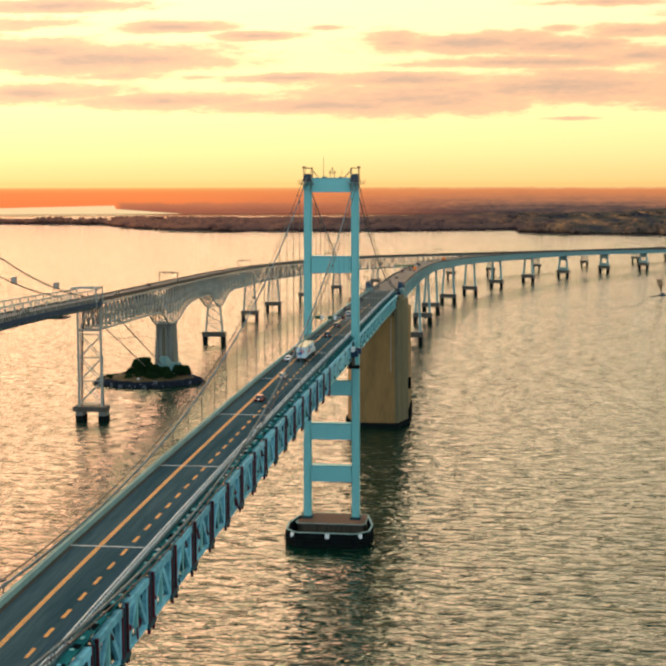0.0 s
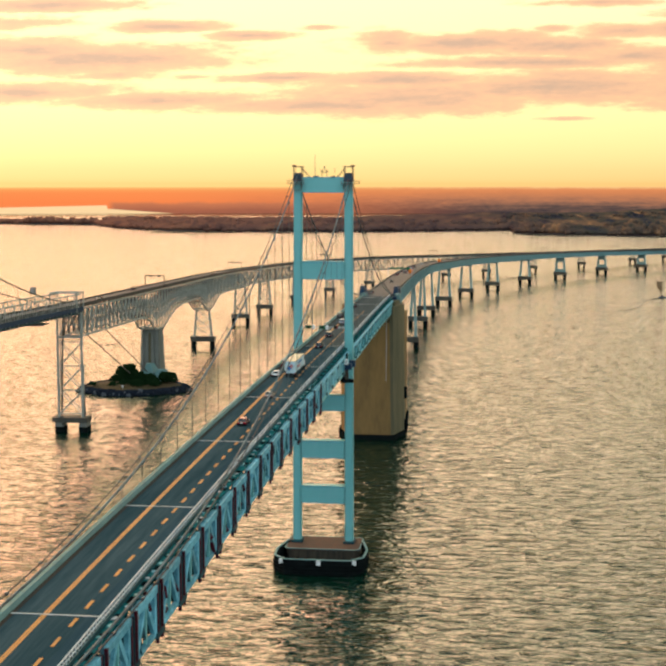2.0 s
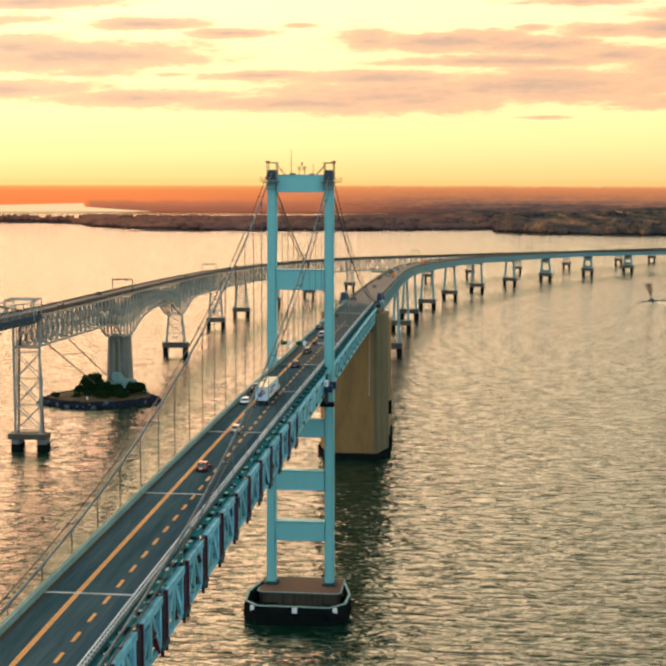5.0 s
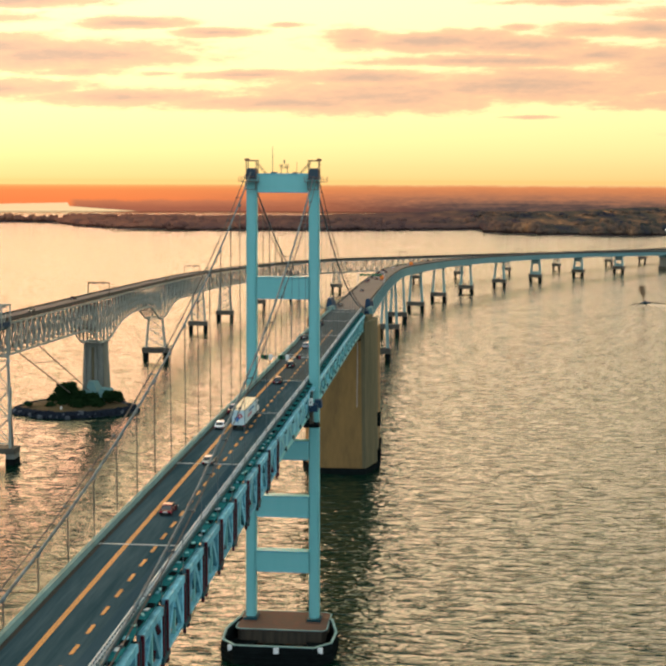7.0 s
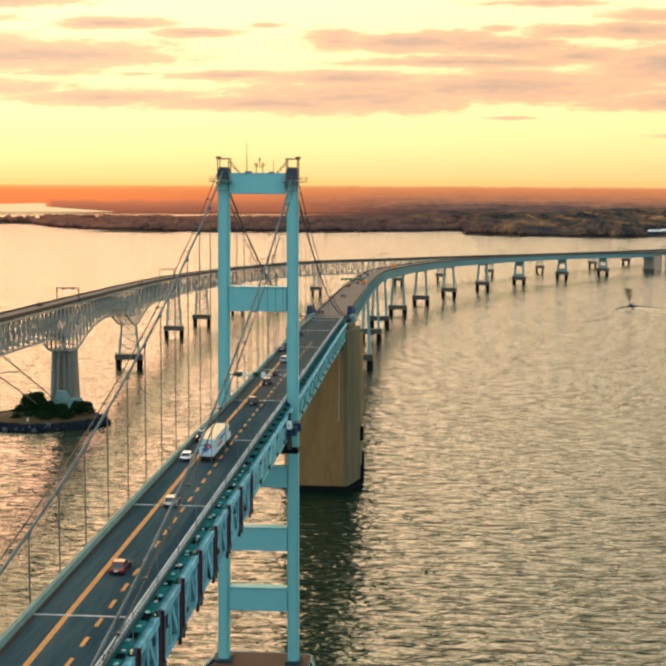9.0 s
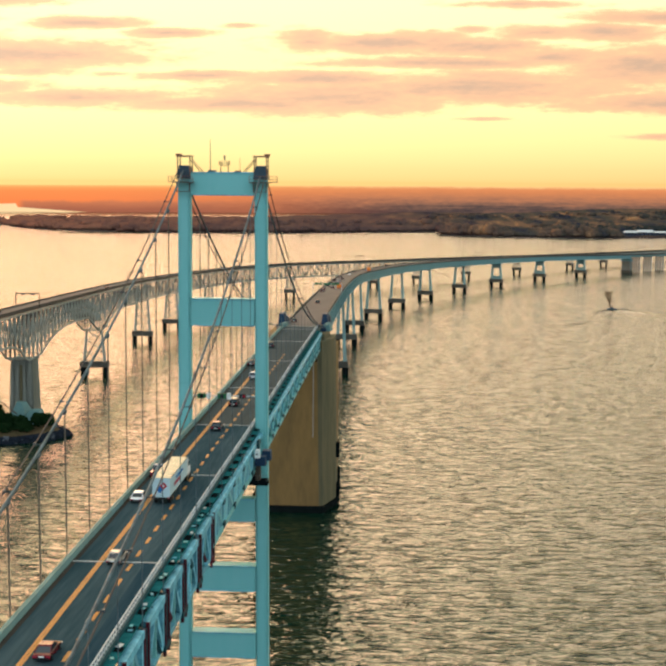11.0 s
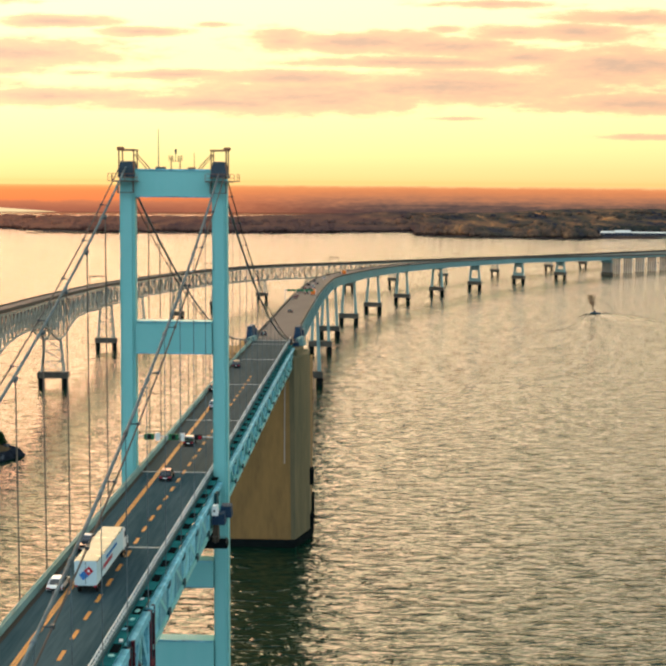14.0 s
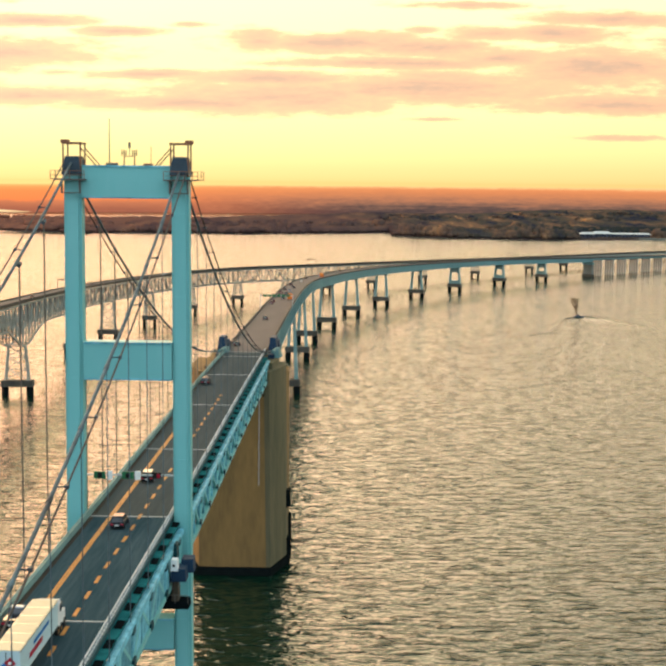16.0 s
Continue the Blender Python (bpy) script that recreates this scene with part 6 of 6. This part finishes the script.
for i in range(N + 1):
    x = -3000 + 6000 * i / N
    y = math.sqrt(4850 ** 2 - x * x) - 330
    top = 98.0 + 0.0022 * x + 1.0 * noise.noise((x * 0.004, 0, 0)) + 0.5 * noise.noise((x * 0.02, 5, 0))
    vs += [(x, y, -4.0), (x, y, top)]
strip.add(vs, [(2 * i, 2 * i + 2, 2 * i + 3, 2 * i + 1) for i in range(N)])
tagged(new("backdrop", strip.mesh("backdrop", HAZE)), "glowing strip painted with the hazy orange far shore", "backdrop", kind="structure")

# ---- vehicles ----
def wheel(parent, x, y, r, w):
    tyre = part("wheel", Geo().tube([(x - w / 2, y, r), (x + w / 2, y, r)], r, 14), TYRE, parent)
    part("rim", Geo().tube([(x - w / 2 - 0.015, y, r), (x + w / 2 + 0.015, y, r)], r * 0.58, 10), CHROME, tyre)


def loft(rows):
    """A closed shell over cross rows of (y, z, half width)."""
    g, v = Geo(), []
    for y, z, w in rows:
        v += [(-w, y, z), (w, y, z)]
    n = len(rows)
    f = [(2 * i, 2 * ((i + 1) % n), 2 * ((i + 1) % n) + 1, 2 * i + 1) for i in range(n)]
    f += [tuple(2 * i for i in range(n))[::-1], tuple(2 * i + 1 for i in range(n))]
    return g.add(v, f)


def car(colour, roof=None, kind="saloon", label="", group="cars on the bridge"):
    """A car, built at the origin with its nose along +y."""
    L, W, H = {"saloon": (4.8, 0.92, 1.45), "suv": (4.7, 0.96, 1.78), "pickup": (5.8, 1.0, 1.85), "hatch": (4.2, 0.88, 1.5)}[kind]
    ob = thing("pickup_truck" if kind == "pickup" else "car", (0, 0, 0), label, "pickup" if kind == "pickup" else "car", group)
    b, h, s = -L / 2, L / 2, H * 0.56
    deck = s + 0.05
    body = [(b, 0.32, W * 0.96), (b - 0.02, 0.6, W), (b + 0.08, deck - 0.06, W * 0.97), (b + 0.5, deck, W * 0.95), (h - 1.35, deck - 0.02, W * 0.95), (h - 0.35, s - 0.14, W * 0.93), (h - 0.04, s - 0.32, W * 0.9), (h, 0.42, W * 0.9),
            (h - 0.3, 0.26, W * 0.9), (b + 0.3, 0.26, W * 0.92)]
    part("body", loft(body), colour, ob)
    if kind == "saloon":
        c0, c1, c2, c3 = b + 0.45, b + 1.2, h - 2.25, h - 1.35
    elif kind == "pickup":
        c0, c1, c2, c3 = -0.55, -0.35, h - 2.5, h - 1.7
    else:
        c0, c1, c2, c3 = b + 0.12, b + 0.5, h - 2.2, h - 1.35
    part("window_band", loft([(c0, deck - 0.02, W * 0.9), (c1, H - 0.1, W * 0.76), (c2, H - 0.1, W * 0.76), (c3, deck - 0.02, W * 0.9)]), GLASS_DARK, ob, "dark windows")
    part("roof", loft([(c1 - 0.04, H - 0.12, W * 0.77), (c1 + 0.1, H - 0.01, W * 0.72), (c2 - 0.1, H, W * 0.72), (c2 + 0.04, H - 0.12, W * 0.77)]), roof or colour, ob)
    for x in (-W * 0.74, W * 0.74):
        part("tail_light", Geo().box(x - 0.2, b - 0.05, s - 0.32, x + 0.2, b + 0.05, s - 0.14), RED, ob)
        part("headlight", Geo().box(x - 0.18, h - 0.14, s - 0.40, x + 0.18, h + 0.01, s - 0.26), WHITE, ob)
        part("pillar", Geo().beam((x * 1.22, c0 + 0.02, deck), (x * 1.04, c1, H - 0.1), 0.09, 0.09), colour, ob)
    part("rear_bumper", Geo().box(-W * 0.93, b - 0.09, 0.36, W * 0.93, b + 0.06, 0.56), GLASS_DARK, ob)
    part("rear_plate", Geo().box(-0.26, b - 0.10, 0.58, 0.26, b - 0.02, 0.72), WHITE, ob)
    if kind == "pickup":
        part("bed", Geo().box(-W * 0.82, b + 0.12, deck + 0.01, W * 0.82, -0.62, deck + 0.06), GLASS_DARK, ob)
    for x in (-W + 0.1, W - 0.1):
        for y in (b + 0.85, h - 0.9):
            wheel(ob, x, y, 0.34, 0.22)
    return ob


def set_on(ob, y, across, line=NEAR_LINE, rise=NEAR_RISE, lift=0.05, back=False):
    p, r = station(line, rise, y)
    g = (curve_at(rise, y + 1) - curve_at(rise, y - 1)) / 2
    ob.location = (p[0] + r[0] * across, p[1] + r[1] * across, p[2] + lift)
    ob.rotation_euler = (math.atan(g) * (-1 if back else 1), 0, math.atan2(r[1], r[0]) + (math.pi if back else 0))
    return ob


P_WHITE, P_TAN, P_RED, P_BLACK, P_SILVER = car_paint("white_car_paint", (0.72, 0.74, 0.74)), car_paint("beige_car_paint", (0.40, 0.36, 0.30)), car_paint("dark_red_car_paint", (0.12, 0.003, 0.008)), car_paint("black_car_paint", (0.012, 0.012, 0.014)), car_paint("silver_car_paint", (0.40, 0.42, 0.43))
CREAM_PAINT = car_paint("cream_car_paint", (0.60, 0.50, 0.34))
P_ORANGE = car_paint("orange_truck_paint", (0.62, 0.14, 0.03))
LANE_L, LANE_M, LANE_R = -3.75, 0.0, 3.7
white = set_on(car(P_WHITE, kind="saloon", label="white saloon car driving on the bridge road"), -62, LANE_L)
set_on(car(P_TAN, kind="saloon", label="beige saloon car driving along the middle lane"), -94, LANE_M + 0.0)
red_car = set_on(car(P_RED, kind="saloon", label="dark red car driving along the middle lane"), -127, LANE_M + 0.2)
dark = set_on(car(P_BLACK, P_SILVER, "pickup", "black pickup truck with a pale roof in the outer lane"), -45, LANE_L - 0.3)
suv = set_on(car(P_BLACK, kind="suv", label="black sport utility vehicle on the bridge road"), -3.6, LANE_M - 0.5)
set_on(car(P_BLACK, CREAM_PAINT, "suv", "black sport utility vehicle with a cream roof on the bridge road"), 25, LANE_M - 1.0)
silver = set_on(car(P_SILVER, kind="suv", label="silver van-like car on the bridge road"), 65, LANE_M - 1.4)
dark2 = set_on(car(P_BLACK, kind="saloon", label="black saloon car in the outer lane"), 89, LANE_L - 0.9)
for src, y, lane in ((suv, 131, LANE_L), (dark2, 222, LANE_L), (red_car, 430, LANE_L), (red_car, 446, LANE_L), (dark2, 330, LANE_M - 1),
                     (dark2, 470, LANE_M), (dark2, 492, LANE_L), (suv, 512, LANE_M), (red_car, 530, LANE_L), (silver, 552, LANE_M), (suv, 575, LANE_L), (dark2, 600, LANE_M), (suv, 640, LANE_L), (white, 690, LANE_M), (dark2, 760, LANE_L),
                     (silver, 800, LANE_M), (suv, 905, LANE_L), (dark2, 1040, LANE_M)):
    set_on(copy_thing(src, Matrix()), y, lane)
for k, y in enumerate((465, 788)):
    ob = thing("work_truck", (0, 0, 0), "orange road-work truck with a flashing-arrow board", "truck", "road-work trucks")
    part("body", loft([(-3.2, 0.6, 1.1), (-3.2, 1.5, 1.15), (1.0, 1.5, 1.15), (1.1, 2.5, 1.1), (2.2, 2.4, 1.05), (2.8, 1.5, 1.1), (3.2, 1.3, 1.1), (3.2, 0.6, 1.1)]), P_ORANGE, ob)
    part("arrow_board", Geo().box(-1.1, -3.1, 1.5, 1.1, -2.9, 3.3), ORANGE, ob)
    part("windscreen", loft([(2.15, 1.6, 1.0), (1.95, 2.4, 0.98), (2.3, 2.38, 0.95), (2.9, 1.55, 0.95)]), GLASS_DARK, ob)
    for x in (-0.95, 0.95):
        for yy in (-2.1, 2.2):
            wheel(ob, x, yy, 0.45, 0.3)
    set_on(ob, y, LANE_R + 0.1)
for src, y, lane, back in ((dark2, 101, -2, False), (suv, 92, 2, True), (silver, 60, 2, True), (dark2, 222, 2, True), (suv, 300, -2, False), (red_car, 520, 2, True), (dark2, 700, -2, False), (silver, 860, 2, True), (dark2, 1110, -2, False)):
    set_on(copy_thing(src, Matrix()), y, lane, FAR_LINE, FAR_RISE, back=back)

# the articulated lorry
CREAM, LORRY_SIDE = mat("cream_sheet", (0.62, 0.52, 0.34), 0.6, second=(0.45, 0.36, 0.22), scale=0.8), mat("pale_blue_white_panel", (0.42, 0.55, 0.56), 0.4, second=(0.32, 0.42, 0.44), scale=0.5)
lorry = thing("lorry", (0, 0, 0), "white articulated lorry with a blue and red rear emblem", "lorry")
trailer = part("trailer", Geo().box(-1.3, -8.1, 1.15, 1.3, 7.2, 4.05), LORRY_SIDE, lorry)
part("trailer_roof", Geo().box(-1.27, -8.05, 4.05, 1.27, 7.15, 4.12), CREAM, trailer, "cream sheet roof")
for x in (-1.31, 1.31):
    part("side_rail", Geo().box(x - 0.03, -8.1, 1.15, x + 0.03, 7.2, 1.33).box(x - 0.03, -8.1, 3.92, x + 0.03, 7.2, 4.05), CHROME, trailer)
for k in range(5):
    y = -6.0 + k * 2.6
    part("roof_seam", Geo().box(-1.25, y, 4.125, 1.25, y + 0.12, 4.145), CHROME, trailer)
part("door_seam", Geo().box(-0.03, -8.14, 1.3, 0.03, -8.10, 3.95), CHROME, trailer)
for x in (-1.1, 1.1):
    part("tail_light", Geo().box(x - 0.15, -8.16, 1.0, x + 0.15, -8.1, 1.2), RED, trailer)
P_BLUE = car_paint("emblem_blue", (0.03, 0.16, 0.42))


def tilted(cx, cz, s, y, turn):
    a = radians(turn)
    c4 = [(-s, -s), (s, -s), (s, s), (-s, s)]
    q = [(cx + u * math.cos(a) - v * math.sin(a), cz + u * math.sin(a) + v * math.cos(a)) for u, v in c4]
    return Geo().add([(u, y, v) for u, v in q] + [(u, y - 0.02, v) for u, v in q], [(4, 5, 6, 7), (0, 3, 2, 1), (0, 1, 5, 4), (1, 2, 6, 5), (2, 3, 7, 6), (3, 0, 4, 7)])


part("emblem_tile", tilted(-0.22, 2.35, 0.42, -8.11, 40), P_BLUE, trailer)
red_tile = part("emblem_tile", tilted(0.36, 2.9, 0.40, -8.115, 40), RED, trailer)
part("emblem_dot", tilted(0.36, 2.9, 0.13, -8.145, 0), WHITE, red_tile)
part("side_band", Geo().box(1.33, -4.6, 2.1, 1.345, 0.5, 2.6), RED, trailer, "red unreadable lettering band")
part("side_band", Geo().box(1.33, -3.0, 2.9, 1.345, 3.2, 3.3), P_BLUE, trailer, "blue unreadable lettering band")
part("underframe", Geo().box(-0.5, -7.8, 0.8, 0.5, 7.0, 1.15), TYRE, lorry)
cab = part("cab", loft([(7.7, 0.7, 1.2), (7.7, 3.4, 1.2), (8.3, 3.75, 1.15), (9.3, 3.5, 1.1), (9.9, 2.2, 1.15), (11.3, 1.9, 1.1), (11.6, 0.7, 1.1)]), WHITE, lorry)
part("windscreen", loft([(9.32, 3.3, 1.0), (9.36, 3.38, 1.0), (9.93, 2.3, 1.05), (9.88, 2.22, 1.05)]), GLASS_DARK, cab)
for x in (-1.21, 1.21):
    part("side_window", Geo().box(x - 0.02, 8.6, 2.3, x + 0.02, 9.4, 3.1), GLASS_DARK, cab)
for y in (-6.6, -5.2, 7.9, 9.2, 10.9):
    for x in (-1.05, 1.05):
        wheel(lorry, x, y, 0.5, 0.35)
set_on(lorry, -56.8, LANE_M + 0.1)

# ---- lane-control sign gantries over the near road ----
for y, n in ((5, 3), (405, 6)):
    p, r = station(NEAR_LINE, NEAR_RISE, y)
    ob = thing("sign_gantry", p, "thin pale gantry with green and white lane signs" if n == 3 else "far green overhead lane sign across the road", "gantry", group="near road gantries")
    h = 5.35
    for o in (-7.3, 7.0):
        part("post", Geo().beam(near(y, o, -0.6), near(y, o, h + 0.3), 0.24, 0.24), RAIL, ob)
    part("cross_beam", Geo().beam(near(y, -7.3, h), near(y, 7.0, h), 0.15, 0.2), RAIL, ob)
    for i in range(n):
        o = (-4.9, -0.8, 3.5)[i] if n == 3 else -5.5 + 2.1 * i
        w = 0.85
        if n == 3 and i == 2:
            part("signal_head", Geo().beam(near(y - 0.2, o - 0.75, h), near(y - 0.2, o + 0.5, h), 0.2, 0.85), TYRE, ob, "black lane signal head")
            part("signal", Geo().beam(near(y - 0.4, o - 0.05, h), near(y - 0.4, o + 0.35, h), 0.2, 0.55), RED, ob, "red lane signal")
            continue
        part("sign", Geo().beam(near(y - 0.3, o - w, h), near(y - 0.3, o + w, h), 0.15, 1.05), SIGN_GREEN, ob, "green lane sign")
        if n == 3:
            part("signal_head", Geo().beam(near(y - 0.45, o - 0.3, h), near(y - 0.45, o + 0.35, h), 0.15, 0.75), TYRE, ob, "black lane signal head")
            part("signal", Geo().beam(near(y - 0.35, o + w + 0.2, h), near(y - 0.35, o + w + 1.0, h), 0.2, 1.3), WHITE, ob, "white sign panel")

# ---- a small boat with its wake ----
BX, BY = 214.5, 934.0
boat = thing("motor_boat", (BX, BY, 0), "small dark motor boat throwing spray on the open water", "boat")
part("hull", Geo().prism([(BX - 3.6, BY - 1.5), (BX + 2.4, BY - 1.7), (BX + 5.0, BY), (BX + 2.4, BY + 1.7), (BX - 3.6, BY + 1.5)], -0.4, 1.2,
                         [(BX - 3.8, BY - 1.8), (BX + 2.7, BY - 2.0), (BX + 5.6, BY), (BX + 2.7, BY + 2.0), (BX - 3.8, BY + 1.8)]), NAVY, boat)
part("cabin", Geo().prism([(BX - 1.6, BY - 1.1), (BX + 1.6, BY - 1.1), (BX + 1.6, BY + 1.1), (BX - 1.6, BY + 1.1)], 1.2, 3.0, [(BX - 1.2, BY - 0.8), (BX + 1.0, BY - 0.8), (BX + 1.0, BY + 0.8), (BX - 1.2, BY + 0.8)]), GLASS_DARK, boat)
# brown spray thrown up astern: a thin stem that fans out into a ragged head
rng = random.Random(21)
spray = Geo()
for _ in range(620):
    u = rng.random() ** 0.7
    w = 0.3 + 3.6 * max(0.0, u - 0.25) ** 0.8
    r = rng.uniform(0.10, 0.30)
    spray.clump((BX - 0.6 - 2.6 * u + rng.gauss(0, w * 0.7), BY + 1 + rng.gauss(0, w * 0.7), 0.8 + 15.5 * u), r * 1.2, r * 1.2, r * 1.4, rng)
tagged(new("boat_spray", spray.mesh("boat_spray", SMOKE, smooth=True)), "thin brown column of spray above the boat", "spray", kind="stuff")


def ribbon(line, w, h, wander=0.0, steps=40):
    """A low ridge on the water along a line of offsets from the boat, thinning towards its end."""
    xs, ys = [p[0] for p in line], [p[1] for p in line]
    ts = np.linspace(0, len(line) - 1, steps)
    pts = [(BX + float(np.interp(t, range(len(line)), xs)) + wander * noise.noise((t * 2.3, w, 4)), BY + float(np.interp(t, range(len(line)), ys))) for t in ts]
    vs, fs = [], []
    for i, (x, y) in enumerate(pts):
        (xa, ya), (xb, yb) = pts[max(0, i - 1)], pts[min(steps - 1, i + 1)]
        n = math.hypot(xb - xa, yb - ya) or 1.0
        ox, oy = (yb - ya) / n, -(xb - xa) / n
        k = (1 - 0.75 * i / (steps - 1)) * (0.7 + 0.5 * noise.noise((i * 0.7, w, 9)))
        vs += [(x - ox * w * k, y - oy * w * k, -0.05), (x - ox * w * k * 0.3, y - oy * w * k * 0.3, h * k), (x + ox * w * k * 0.3, y + oy * w * k * 0.3, h * k), (x + ox * w * k, y + oy * w * k, -0.05)]
        if i:
            fs += [((i - 1) * 4 + j, i * 4 + j, i * 4 + j + 1, (i - 1) * 4 + j + 1) for j in range(3)]
    return Geo().add(vs, fs)


wake = thing("boat_wake", (BX, BY, 0), "curved crests, pale slick and foam of the motor boat's wake", "wake", kind="structure")
LEFT_ARM = [(0, -2), (-10, -8), (-17, -24), (-24, -60), (-31, -96), (-42, -122), (-58, -142)]
RIGHT_ARM = [(0, -2), (8, 6), (16, 0), (26, -20), (36, -52), (44, -70)]
for line in (LEFT_ARM, RIGHT_ARM):
    part("crest", ribbon(line, 1.1, 0.9, 0.8), WATER, wake, "dark steep bow crest")
    part("crest", ribbon([(x + 2.5, y - 7) for x, y in line], 2.2, 0.45, 1.2), WATER, wake)
# slick water with painted sheen: a broad pale fan inside the far arm, thinner streaks inside the near one
rng = random.Random(8)
for k in range(16):
    u = k / 15
    far_end = rng.uniform(0.45, 1.05)
    end = ((38 - 24 * u) * far_end, -8 + (-64 - 36 * u) * far_end)
    part("foam", ribbon([(2 - 2 * u, -7 - 3 * u), (0.5 * end[0] + 1, 0.45 * end[1] + 3), end], rng.uniform(0.7, 1.7), 0.06, 3.0, 34), SLICK, wake, "smooth slick water with the sky's sheen in its colour")
for k in range(6):
    u = k / 5
    end = (-26 + 14 * u, -88 - 8 * u)
    part("foam", ribbon([(-4 + 2 * u, -10), (0.6 * end[0], 0.45 * end[1]), end], 1.5, 0.07, 2.0, 24), FOAM, wake, "pale foam streak")
for line in ([(-34, -168), (-52, -250), (-62, -311), (-82, -430), (-100, -560)], [(-30, -185), (-48, -262), (-58, -322), (-78, -440)], [(2, -120), (-18, -210), (-36, -300), (-46, -400), (-72, -540)], [(10, -150), (-2, -230), (-20, -330), (-34, -440)]):
    part("foam", ribbon(line, 0.45, 0.06, 5.0, 90), FOAM, wake, "long faint foam line")
